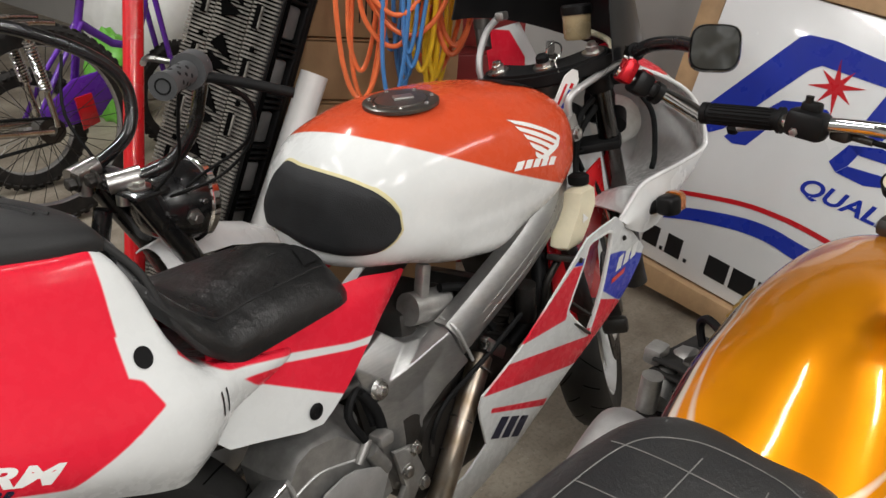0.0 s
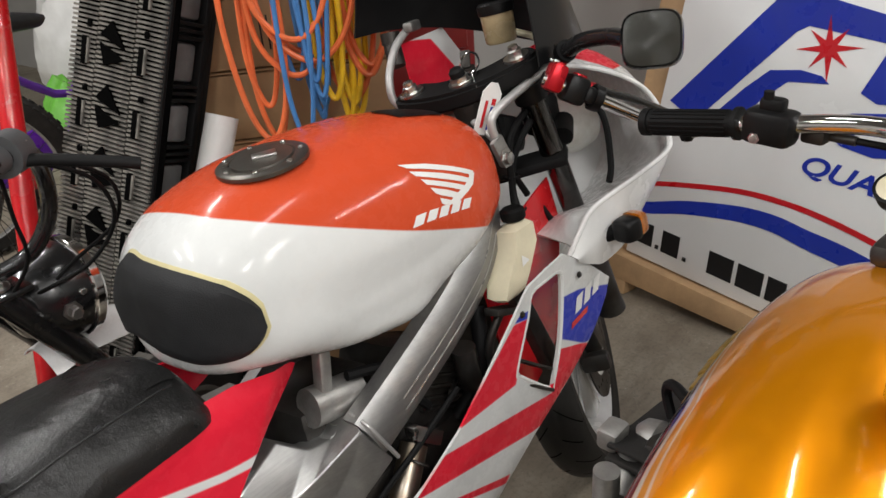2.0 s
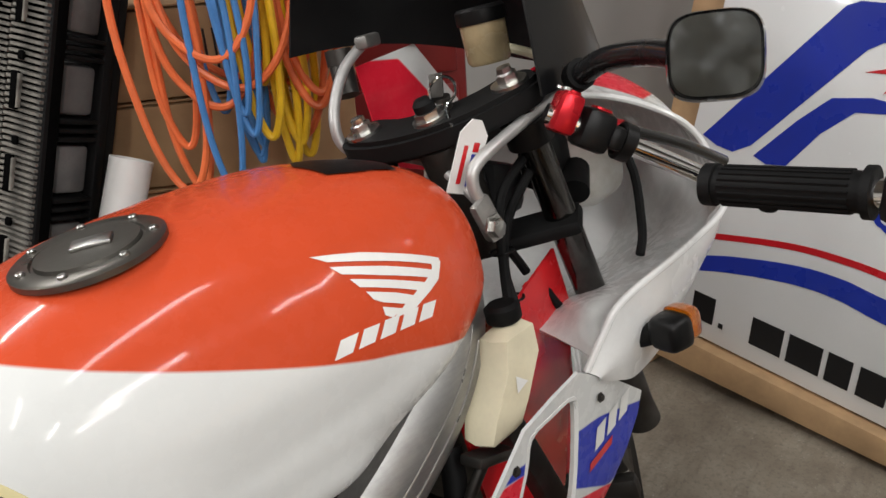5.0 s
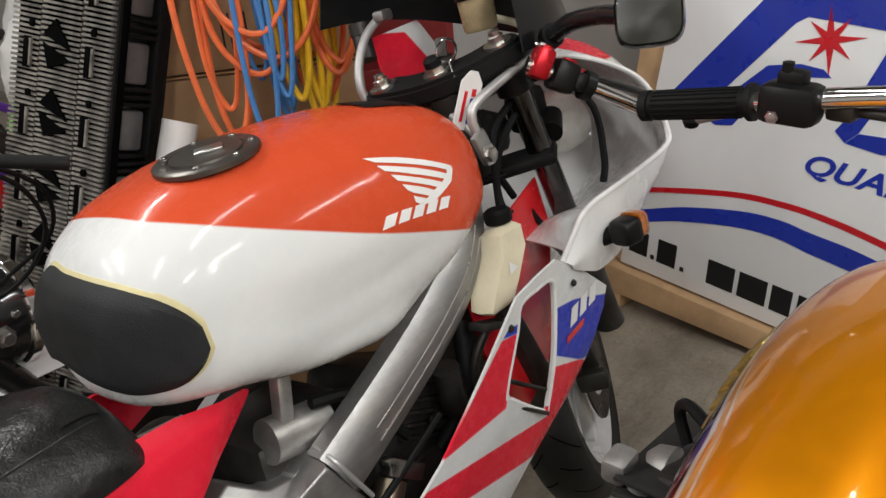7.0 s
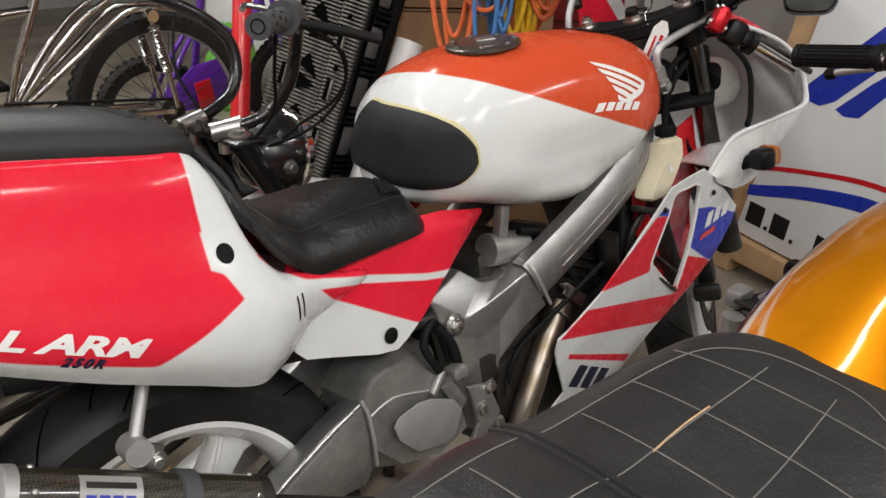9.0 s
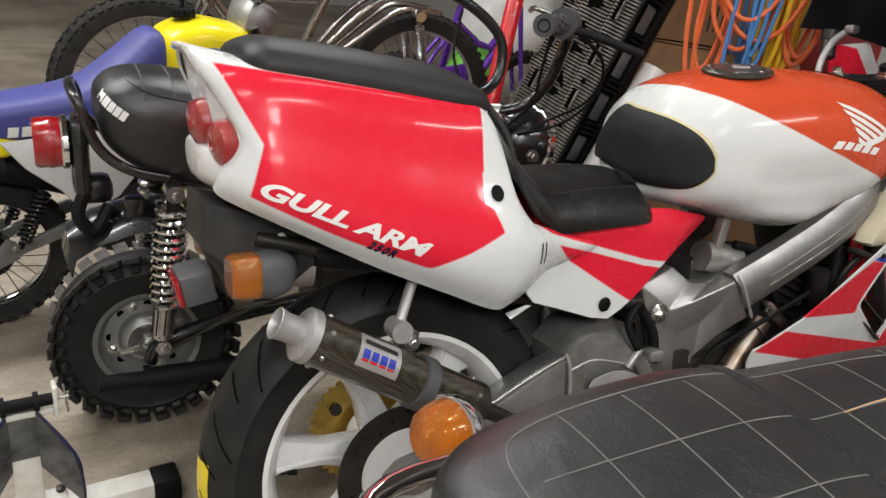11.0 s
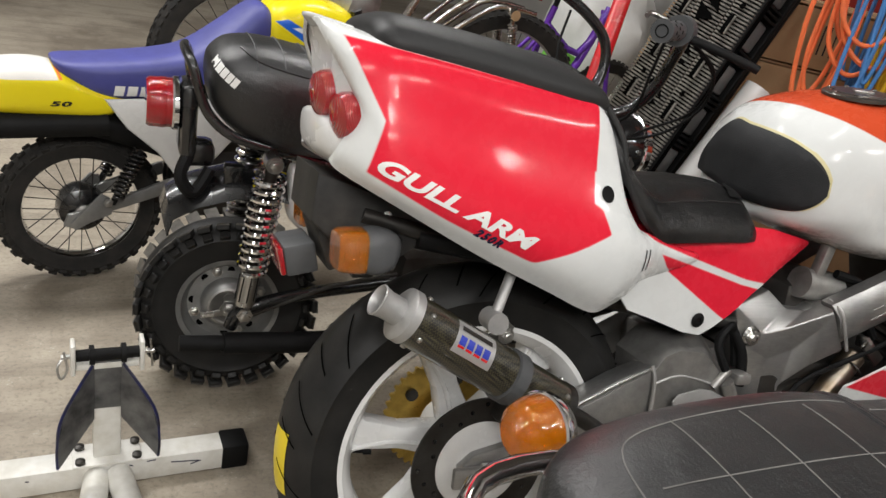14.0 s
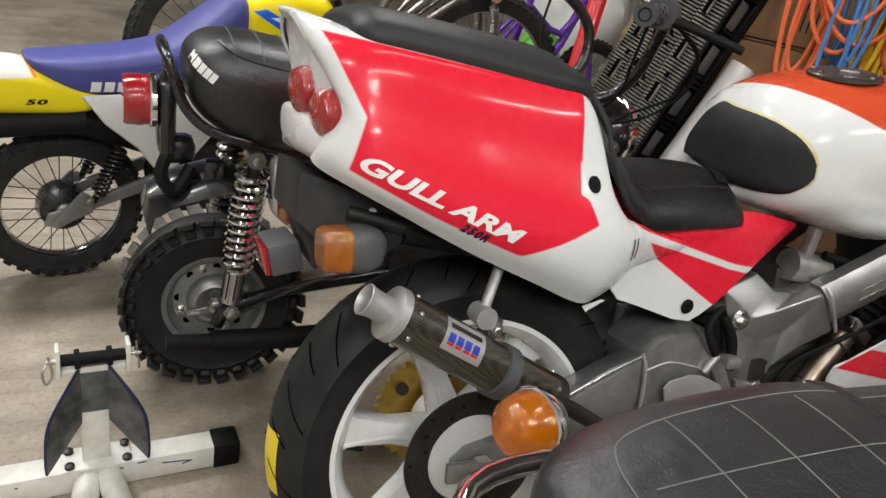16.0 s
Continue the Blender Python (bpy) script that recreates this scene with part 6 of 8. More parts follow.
part("grab_rail", tube([(-0.62, 0.165, 0.60), (-0.80, 0.185, 0.625), (-0.96, 0.15, 0.64), (-1.0, 0.0, 0.645), (-0.96, -0.15, 0.64), (-0.80, -0.185, 0.625), (-0.62, -0.165, 0.60)], 0.011, 10), "chrome", gold, "chrome grab rail round the seat")
# rear signals
for s in (1, -1):
    bx = Matrix.Translation((-0.815, s * 0.292, 0.54)) @ Vector((-0.88, -0.38, 0.12)).to_track_quat("Z", "Y").to_matrix().to_4x4()
    part("signal_lens", moved(lathe([(0.044, 0.0), (0.0435, 0.014), (0.041, 0.028), (0.036, 0.040), (0.031, 0.045)] + [(0.0285 - 0.0024 * k, 0.0465 + 0.0006 * k + (0.0018 if k % 2 else 0.0)) for k in range(11)] + [(0.0, 0.0545)], 44), bx), "amber_lens", gold, "round amber turn signal lens")
    part("signal_body", moved(lathe([(0.0, -0.04), (0.018, -0.038), (0.036, -0.02), (0.046, -0.003), (0.047, 0.006), (0.044, 0.008)], 36), bx), "chrome", gold, "chrome turn signal bowl")
    part("signal_stalk", tube([(-0.80, s * 0.27, 0.53), (-0.80, s * 0.20, 0.51), (-0.79, s * 0.14, 0.50)], 0.012, 12), "chrome", gold)
# handlebar, controls, instruments
part("handlebar", tube([(0.242, 0.452, 0.910), (0.255, 0.31, 0.932), (0.285, 0.19, 0.946), (0.275, 0.14, 0.938), (0.215, 0.095, 0.895), (0.205, 0.05, 0.882), (0.205, -0.05, 0.882), (0.215, -0.095, 0.895), (0.275, -0.14, 0.938), (0.285, -0.19, 0.946), (0.255, -0.31, 0.932), (0.242, -0.452, 0.910)], 0.0115, 14, 6), "chrome", gold, "chromed handlebar")
for s in (1, -1):
    a, b = Vector((0.241, s * 0.455, 0.9095)), Vector((0.2535, s * 0.33, 0.929))
    g = part("grip", cylinder(a, b, 0.0165, 24), "black_rubber", gold, "black ribbed rubber grip")
    for k in range(18):
        an = 2 * math.pi * k / 18
        d = (b - a).normalized()
        o = d.orthogonal().normalized()
        o = (math.cos(an) * o + math.sin(an) * d.cross(o)) * 0.0165
        part("rib", tube([a + (b - a) * 0.1 + o, a + (b - a) * 0.9 + o], 0.0016, 5, 0), "black_rubber", g)
    part("grip_end", cylinder(a - (b - a) * 0.03, a + (b - a) * 0.05, 0.0185, 24), "black_rubber", g)
    part("grip_flange", cylinder(b - (b - a) * 0.03, b + (b - a) * 0.02, 0.021, 24), "black_rubber", g)
    mt = Matrix.Translation((0.256, s * 0.29, 0.933))
    c = part("switch_box", moved(merge(box(0.04, 0.062, 0.044, (0, 0, 0), 0.01), box(0.02, 0.03, 0.02, (0.0, 0, 0.026), 0.005)), mt), "black_plastic", gold, "black handlebar switch box")
    part("knob", moved(cylinder((-0.005, 0.005, 0.034), (-0.005, 0.005, 0.044), 0.006), mt), "black_plastic", c)
    part("screw", moved(bolt((-0.021, 0.01, -0.012), 0.005, 0.003, "x"), mt), "steel", c)
    part("lever", tube([(0.29, s * 0.26, 0.922), (0.315, s * 0.31, 0.915), (0.315, s * 0.38, 0.895), (0.312, s * 0.43, 0.878)], 0.0062, 10), "aluminium", gold, "alloy hand lever")
    part("lever_ball", lathe([(0.0, -0.011), (0.008, -0.008), (0.0115, 0), (0.008, 0.008), (0.0, 0.011)], 16, "z", (0.312, s * 0.435, 0.876)), "black_rubber", gold, "black rubber lever tip")
    part("lever_perch", merge(box(0.03, 0.03, 0.02, (0.282, s * 0.245, 0.925), 0.006), cylinder((0.285, s * 0.235, 0.925), (0.285, s * 0.20, 0.925), 0.006)), "dark_steel", gold)
    part("cable", tube([(0.285, s * 0.21, 0.925), (0.30, s * 0.14, 0.92), (0.34, s * 0.07, 0.90), (0.34, s * 0.02, 0.84), (0.32, 0, 0.78)], 0.0045, 8), "black_rubber", gold)
    part("bar_clamp", merge(box(0.034, 0.03, 0.04, (0.206, s * 0.055, 0.878), 0.009), lathe([(0.009, 0.0), (0.009, 0.01), (0.006, 0.013)], 6, "z", (0.198, s * 0.055, 0.897))), "dark_steel", gold, "alloy handlebar clamp")
    part("fork_tube", tube([(0.235, s * 0.105, 0.86), (0.30, s * 0.105, 0.72), (0.46, s * 0.105, 0.36)], 0.02, 16, 0), "black_paint", gold, "black fork tube")
    part("fork_cover", tube([(0.25, s * 0.105, 0.835), (0.325, s * 0.105, 0.66)], 0.031, 20, 0), "black_paint", gold, "glossy black fork cover")
    part("fork_nut", merge(lathe([(0.024, 0.0), (0.024, 0.006), (0.018, 0.008)], 24, "z", (0.232, s * 0.105, 0.858)), lathe([(0.0165, 0.007), (0.0165, 0.02), (0.012, 0.024), (0.0, 0.025)], 6, "z", (0.232, s * 0.105, 0.858))), "steel", gold, "bright hexagon fork nut")
    dial = Matrix.Translation((0.35, s * 0.062, 0.935)) @ pose(0, 0, 0, 0, -38, 0)
    dd = part("instrument", moved(lathe([(0.0, -0.06), (0.034, -0.055), (0.044, -0.02), (0.047, 0.0), (0.047, 0.008), (0.042, 0.008), (0.041, 0.003), (0.0, 0.003)], 36), dial), "black_plastic", gold, "black round instrument with white figures")
    part("dial_face", moved(lathe([(0.0, 0.0035), (0.040, 0.0035), (0.040, 0.0036)], 36), dial), "dial_black", dd)
    for k in range(11):
        an = radians(-130 + 26 * k)
        part("tick", moved(box(0.0016, 0.006, 0.0006, (0, 0.034, 0.0042)), dial @ pose(0, 0, 0, 0, 0, math.degrees(an))), "white_plain", dd)
    part("needle", moved(box(0.0018, 0.03, 0.0008, (0, 0.013, 0.0052)), dial @ pose(0, 0, 0, 0, 0, 20)), "white_plain", dd)
part("top_yoke", merge(box(0.075, 0.27, 0.03, (0.225, 0, 0.838), 0.012), box(0.05, 0.08, 0.05, (0.20, 0, 0.845), 0.012)), "dark_steel", gold, "weathered black top yoke")
part("warning_panel", box(0.05, 0.085, 0.02, (0.268, 0, 0.915), 0.006, (0, -35, 0)), "black_plastic", gold, "black warning lamp panel")
for k in range(3):
    part("warning_lamp", moved(lathe([(0.007, 0.0), (0.007, 0.003), (0.0, 0.004)], 14), Matrix.Translation((0.268, 0.0, 0.915)) @ pose(0, 0, 0, 0, -35, 0) @ pose(0.008, -0.026 + 0.026 * k, 0.0105)), ("amber_lens", "red_lens", "amber_lens")[k], gold)
part("letter_bar", moved(box(0.006, 0.05, 0.0008, (-0.014, 0, 0.0108)), Matrix.Translation((0.268, 0.0, 0.915)) @ pose(0, 0, 0, 0, -35, 0)), "white_plain", gold)
sg = Matrix.Translation((0.30, 0.155, 0.872)) @ pose(0, 0, 0, 0, -40, 0)
small = part("small_gauge", moved(lathe([(0.0, -0.02), (0.02, -0.018), (0.022, 0.004), (0.019, 0.005), (0.0, 0.002)], 24), sg), "black_plastic", gold, "small round gauge with a pale face")
part("dial_face", moved(lathe([(0.0, 0.0045), (0.018, 0.0045), (0.018, 0.005)], 24), sg), "bottle", small)
part("headlight", moved(lathe([(0.0, -0.09), (0.05, -0.08), (0.085, -0.02), (0.09, 0.02), (0.085, 0.03), (0.0, 0.04)], 32), Matrix.Translation((0.48, 0, 0.80)) @ pose(0, 0, 0, 0, 90, 0)), "black_paint", gold, "black headlight shell")
# motor, wheels and frame below
part("crankcase", merge(box(0.30, 0.32, 0.2, (-0.02, 0, 0.34), 0.05), lathe([(0.0, 0.16), (0.09, 0.16), (0.085, 0.20), (0.05, 0.215), (0.0, 0.217)], 32, "y", (-0.08, 0.0, 0.37))), "cast_aluminium", gold, "dull alloy crankcase")
cyl = part("cylinder_block", box(0.15, 0.42, 0.18, (0.08, 0, 0.51), 0.02, (0, 12, 0)), "dark_steel", gold, "black finned cylinder block")
for k in range(9):
    part("fin", box(0.19, 0.48, 0.006, (0.065 + 0.004 * k, 0, 0.44 + 0.018 * k), 0.002, (0, 12, 0)), "old_tyre", cyl)
for s in (1, -1):
    part("polished_cover", moved(eggs([(-0.10, 0, 0, 0.02, 0.025, 0.025, 2.6), (-0.085, 0, 0, 0.045, 0.05, 0.05, 3), (0.05, 0, 0, 0.05, 0.06, 0.06, 3), (0.09, 0, 0, 0.035, 0.04, 0.04, 2.6)], 5, 28), pose(-0.12, s * 0.225, 0.47, 0, -25, 0)), "aluminium", gold, "polished alloy side cover")
    part("cam_cover", lathe([(0.03, 0.0), (0.036, 0.01), (0.032, 0.03), (0.016, 0.044), (0.0, 0.046)], 28, "y", (0.07, 0.195, 0.57)) if s > 0 else lathe([(0.03, 0.0), (0.036, -0.01), (0.032, -0.03), (0.016, -0.044), (0.0, -0.046)], 28, "y", (0.07, -0.195, 0.57)), "cast_aluminium", gold, "round alloy end cover")
    part("plug_lead", tube([(0.10, s * 0.20, 0.60), (0.11, s * 0.215, 0.63), (0.10, s * 0.20, 0.65), (0.06, s * 0.15, 0.65)], 0.007, 8), "black_rubber", gold)
    part("carb_clutter", merge(cylinder((-0.02, s * 0.21, 0.55), (0.03, s * 0.22, 0.57), 0.022), cylinder((-0.03, s * 0.22, 0.54), (-0.03, s * 0.22, 0.60), 0.016), box(0.04, 0.03, 0.03, (0.03, s * 0.245, 0.60), 0.008)), "cast_aluminium", gold)
    part("shock", coil((-0.72, s * 0.15, 0.36), (-0.66, s * 0.16, 0.60), 0.026, 0.006, 9), "chrome", gold)
    part("side_panel", plate([(-0.40, 0.62), (-0.15, 0.62), (-0.18, 0.46), (-0.36, 0.46)], s * 0.12, s * 0.14, 0.008), gold_paint, gold)
    part("frame_rail", tube([(0.22, s * 0.03, 0.80), (0.1, s * 0.06, 0.66), (-0.3, s * 0.10, 0.60), (-0.9, s * 0.11, 0.60)], 0.015, 10), "black_paint", gold)
    part("downtube", tube([(0.24, s * 0.03, 0.76), (0.30, s * 0.08, 0.45), (0.22, s * 0.12, 0.20), (-0.40, s * 0.12, 0.20), (-0.45, s * 0.10, 0.60)], 0.016, 10), "black_paint", gold)
    part("swingarm", cylinder((-0.40, s * 0.10, 0.30), (-0.80, s * 0.11, 0.32), 0.018), "black_paint", gold)
    part("centre_stand", tube([(-0.38, s * 0.10, 0.22), (-0.42, s * 0.14, 0.015)], 0.014, 8, 0), "dark_steel", gold)


def spoke_wheel(parent, m, r, w, rim_r, rim_w, count=28, tyre_mat="old_tyre", rim_mat="chrome", hub_r=0.03, knobs=0, spoke_mat="steel", rows=3, knob_size=1.0, knob_mat=None):
    hub = part("wheel", moved(lathe([(hub_r * 0.6, -rim_w * 1.3), (hub_r, -rim_w * 1.1), (hub_r * 0.8, 0), (hub_r, rim_w * 1.1), (hub_r * 0.6, rim_w * 1.3)], 24, "y"), m), "cast_aluminium", parent, "wire spoked wheel")
    part("tyre", moved(ring_tyre(r - (0.006 if knobs else 0), w, rim_r, 64), m), tyre_mat, hub, "black knobbly tyre" if knobs else "black rubber tyre")
    part("rim", moved(lathe([(rim_r + 0.006, -rim_w / 2), (rim_r - 0.007, -rim_w / 2), (rim_r - 0.013, -rim_w * 0.38), (rim_r - 0.016, 0), (rim_r - 0.013, rim_w * 0.38), (rim_r - 0.007, rim_w / 2), (rim_r + 0.006, rim_w / 2), (rim_r, 0)], 56, "y", closed=True), m), rim_mat, hub)
    for k in range(count):
        a = 2 * math.pi * k / count
        b = a + (0.5 if k % 2 else -0.5)
        s = 1 if k % 4 < 2 else -1
        part("spoke", moved(cylinder((hub_r * math.cos(b), s * rim_w, hub_r * math.sin(b)), ((rim_r - 0.008) * math.cos(a), 0, (rim_r - 0.008) * math.sin(a)), 0.0014, 5), m), spoke_mat, hub)
    if knobs:
        bm = bmesh.new()
        for k in range(knobs):
            for q in range(rows):
                f = (q - (rows - 1) / 2) / max((rows - 1) / 2, 1)
                ph = math.pi / 2 + f * 1.0
                rr = rim_r + 0.004 + (r - 0.006 - rim_r - 0.004) * math.sin(ph) ** 0.75
                a = 2 * math.pi * (k + 0.5 * (q % 2)) / knobs
                arc = 2 * math.pi * r / knobs
                one = box(0.011 * knob_size, w / rows * 0.62, arc * 0.55, (0, 0, 0), 0.002 * knob_size, None, 1)
                me = bpy.data.meshes.new("tmp")
                moved(one, pose(0, 0, 0, 0, -math.degrees(a), 0) @ pose(rr + 0.002, -w / 2 * math.cos(ph), 0) @ pose(0, 0, 0, 0, 0, math.degrees(f * 0.7)))
                one.to_mesh(me)
                one.free()
                bm.from_mesh(me)
                bpy.data.meshes.remove(me)
        tagged(part("tread", moved(bm, m), knob_mat or tyre_mat, hub), kind="stuff")
    return hub


spoke_wheel(gold, pose(0.50, 0, 0.32), 0.32, 0.09, 0.25, 0.05, 36)
spoke_wheel(gold, BODY @ pose(-0.82, 0, 0.31), 0.31, 0.11, 0.235, 0.06, 36)
part("rear_mudguard", shell([[(-0.82 + (0.335 - 0.02 * abs(j - 3)) * math.cos(a), 0.025 * (j - 3), 0.31 + (0.335 - 0.02 * abs(j - 3) / 2) * math.sin(a)) for j in range(7)] for a in [radians(30 + 12 * i) for i in range(12)]], 0.003), "chrome", gold, "chrome rear mudguard")
for ob in list(gold.children):
    if ob.name.split(".")[0] in ("fuel_tank", "trim_plate", "seat", "seat_trim", "grab_rail", "crankcase", "cylinder_block", "polished_cover", "cam_cover", "plug_lead", "carb_clutter", "side_panel", "frame_rail", "downtube", "swingarm", "centre_stand", "rear_mudguard", "shock"):
        ob.matrix_basis = BODY


# ---- the advertising sign on its timber frame ----
SIGN = pose(2.235, 0.71, 0, -8, 0, -99.8)
sign = thing("advertising_sign", SIGN, "white printed plastic sign in a rough timber frame", "sign")


def sheet(points, y0, y1, bevel=0.0):
    return plate(points, y0, y1, bevel)


panel = part("panel", sheet([(-0.235, 0.128), (0.66, 0.052), (0.72, 0.94), (-0.145, 1.03)], 0.0, 0.03, 0.008), "sign_white", sign, "glossy white sign face")
part("bottom_plank", sheet([(-0.30, 0.128), (0.70, 0.045), (0.70, 0.0), (-0.30, 0.05)], -0.035, 0.055, 0.003), "wood", sign, "pale pine bottom plank")
part("top_plank", sheet([(-0.19, 1.035), (0.74, 0.945), (0.745, 1.02), (-0.185, 1.11)], -0.01, 0.05, 0.003), "wood", sign, "pale pine top plank")
part("post", sheet([(-0.315, 0.0), (-0.238, 0.0), (-0.155, 1.12), (-0.232, 1.12)], 0.03, 0.07, 0.003), "wood", sign, "pale pine post")
part("back_board", sheet([(-0.30, 0.06), (0.70, 0.02), (0.74, 1.0), (-0.19, 1.06)], 0.075, 0.085), "wood", sign)
part("foot_block", box(0.10, 0.10, 0.05, (-0.25, 0.02, 0.024), 0.004), "wood", sign)


def graphic(pts, mat, nm="graphic", d=0.0022):
    return part(nm, sheet(pts, -d, 0.001), mat, sign)


for pts in ([(-0.157, 0.603), (0.10, 0.90), (0.125, 0.91), (0.20, 0.908), (0.182, 0.838), (0.155, 0.822), (-0.04, 0.60), (-0.08, 0.578), (-0.12, 0.585)],
            [(0.198, 0.908), (0.43, 0.862), (0.455, 0.848), (0.463, 0.826), (0.373, 0.817), (0.182, 0.838)],
            [(0.373, 0.818), (0.463, 0.827), (0.396, 0.687), (0.37, 0.684), (0.33, 0.703)],
            [(-0.031, 0.579), (0.0, 0.566), (0.043, 0.572), (0.10, 0.65), (0.158, 0.703), (0.255, 0.712), (0.235, 0.728), (0.183, 0.735), (0.108, 0.724), (0.05, 0.67)],
            [(0.285, 0.598), (0.32, 0.654), (0.36, 0.655), (0.335, 0.60), (0.31, 0.575)],
            [(0.32, 0.6545), (0.402, 0.668), (0.47, 0.655), (0.45, 0.632), (0.355, 0.635)],
            [(0.311, 0.5745), (0.336, 0.5995), (0.46, 0.60), (0.44, 0.572), (0.39, 0.562)]):
    graphic(pts, "sign_blue", "blue_letterform")
graphic([(0.237 + r * math.cos(a), 0.792 + r * math.sin(a)) for r, a in [((0.078 if k % 4 == 0 else 0.062 if k % 2 == 0 else 0.02), radians(22.5 * k + 8)) for k in range(16)]], "sign_red", "red_star")


def band(mid, w0, w1, mat, nm):
    pts = [(p.x, p.z) for p in spline([(x, 0, z) for x, z in mid], 6)]
    n = len(pts) - 1
    up = [(x, z + (w0 + (w1 - w0) * i / n) / 2) for i, (x, z) in enumerate(pts)]
    dn = [(x, z - (w0 + (w1 - w0) * i / n) / 2) for i, (x, z) in enumerate(pts)]
    bm = bmesh.new()
    a = [bm.verts.new((x, -0.0022, z)) for x, z in up]
    b = [bm.verts.new((x, -0.0022, z)) for x, z in dn]
    for i in range(n):
        bm.faces.new((a[i], a[i + 1], b[i + 1], b[i]))
    part(nm, bm, mat, sign)


band([(-0.215, 0.348), (-0.1, 0.374), (0.08, 0.402), (0.2, 0.404), (0.3, 0.394), (0.42, 0.37), (0.65, 0.31)], 0.014, 0.016, "sign_red", "red_stripe")
band([(-0.225, 0.272), (-0.16, 0.288), (-0.05, 0.318), (0.1, 0.342), (0.2, 0.342), (0.28, 0.327), (0.41, 0.305), (0.65, 0.24)], 0.034, 0.056, "sign_blue", "blue_stripe")
q = text_mesh("QUALITY", 0.066, 0.25, 1.0, 0.0016)
wq = max(v.co.x for v in q.verts)
bmesh.ops.scale(q, vec=(0.365 / wq, 1.0, 1.0), verts=q.verts)
part("lettering", moved(q, pose(0.226, -0.0025, 0.494, 90, 0, 0) @ pose(0, 0, 0, 0, 0, -6)), "sign_blue", sign, "dark blue slanted word QUALITY")
for xa, xb in ((-0.205, -0.147), (-0.115, -0.058), (0.037, 0.112), (0.125, 0.2), (0.212, 0.264), (0.279, 0.338), (0.35, 0.405), (0.418, 0.475)):
    za, zb = 0.157 - 0.095 * (xa + 0.035), 0.157 - 0.095 * (xb + 0.035)
    graphic([(xa, za), (xb, zb), (xb, zb + 0.066), (xa, za + 0.066)], "sign_black", "name_bar")
for xa in (-0.135, -0.042):
    graphic([(xa, 0.158 - 0.095 * (xa + 0.035)), (xa + 0.011, 0.157 - 0.095 * (xa + 0.035)), (xa + 0.011, 0.169 - 0.095 * (xa + 0.035)), (xa, 0.17 - 0.095 * (xa + 0.035))], "sign_black", "name_bar")

# ---- ribbed plastic pallet standing on edge ----
pz = Vector((0.340, -0.048, 0.939)).normalized()
px = Vector((0.264, -0.955, -0.145))
px = (px - pz * px.dot(pz)).normalized()
py = pz.cross(px)
PM = Matrix((px, py, pz)).transposed().to_4x4()
PM.translation = Vector((0.764, 1.659, 0.034)) + pz * 0.03
pallet = thing("plastic_pallet", PM, "dusty black ribbed plastic pallet leaning on its end", "pallet")
PW, PD, PH = 0.235, 0.105, 1.30
# Near-black deck paints the shade between the ribs.
part("deck", box(PW, 0.02, PH, (PW / 2, 0.024, PH / 2), 0.004), "recess_shade", pallet)
strip = bmesh.new()
rib_a, rib_b = None, None
for k in range(138):
    z = 0.015 + 0.0093 * k
    d = 0.006 + 0.0012 * ((k * 7) % 3)
    merge(strip, box(0.064, 0.012, 0.0046, (0.033, d, z), 0.0, (0, 2, 0)))
    for x, w in ((0.112, 0.09), (0.194, 0.068)):
        if w > 0.08:
            ob = part("rib", box(w, 0.012, 0.0046, (0, 0, 0), 0.0, (0, 2, 0)), "pallet_grey", pallet) if rib_a is None else new("rib", rib_a.data)
            rib_a = rib_a or ob
        else:
            ob = part("rib", box(w, 0.012, 0.0046, (0, 0, 0), 0.0, (0, 2, 0)), "pallet_grey", pallet) if rib_b is None else new("rib", rib_b.data)
            rib_b = rib_b or ob
        ob.parent = pallet
        ob.matrix_basis = Matrix.Translation((x, d, z))
tagged(part("rib_strip", strip, "pallet_grey", pallet), kind="stuff")
for k in range(10):
    z = 0.06 + 0.125 * k
    for x in (0.04, 0.18):
        # Slots and hand holes are near-black plates painted as shaded openings, not cut.
        part("slot", box(0.013, 0.007, 0.056, (x, -0.001, z + 0.01), 0.001), "recess_shade", pallet)
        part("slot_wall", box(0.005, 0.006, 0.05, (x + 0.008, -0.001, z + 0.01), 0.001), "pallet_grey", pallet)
        part("slot", box(0.012, 0.006, 0.014, (x + 0.008, -0.001, z + 0.062), 0.003), "recess_shade", pallet)
    part("hand_hole_shade", plate([(0.078, z + 0.047), (0.142, z + 0.022), (0.104, z + 0.076)], -0.004, 0.01), "recess_shade", pallet)
    part("hand_hole_shade", plate([(0.078, z + 0.032), (0.142, z + 0.004), (0.092, z - 0.012)], -0.004, 0.01), "recess_shade", pallet)
    part("side_block", box(0.055, 0.06, 0.078, (PW - 0.045, 0.085, z + 0.02), 0.008), "pallet_side", pallet, "dusty grey side block")
    for j in range(3):
        part("side_rung", box(0.05, PD - 0.02, 0.007, (PW - 0.03, 0.03 + PD / 2, z + 0.07 + 0.014 * j), 0.002), "pallet_black", pallet)
part("side_rail", box(0.02, 0.025, PH, (PW - 0.012, 0.02, PH / 2), 0.004), "pallet_black", pallet)
part("side_rail", box(0.02, 0.02, PH, (PW - 0.014, PD + 0.02, PH / 2), 0.004), "pallet_black", pallet)
part("back_deck", box(PW, 0.02, PH, (PW / 2 - 0.01, PD + 0.045, PH / 2), 0.004), "pallet_black", pallet)

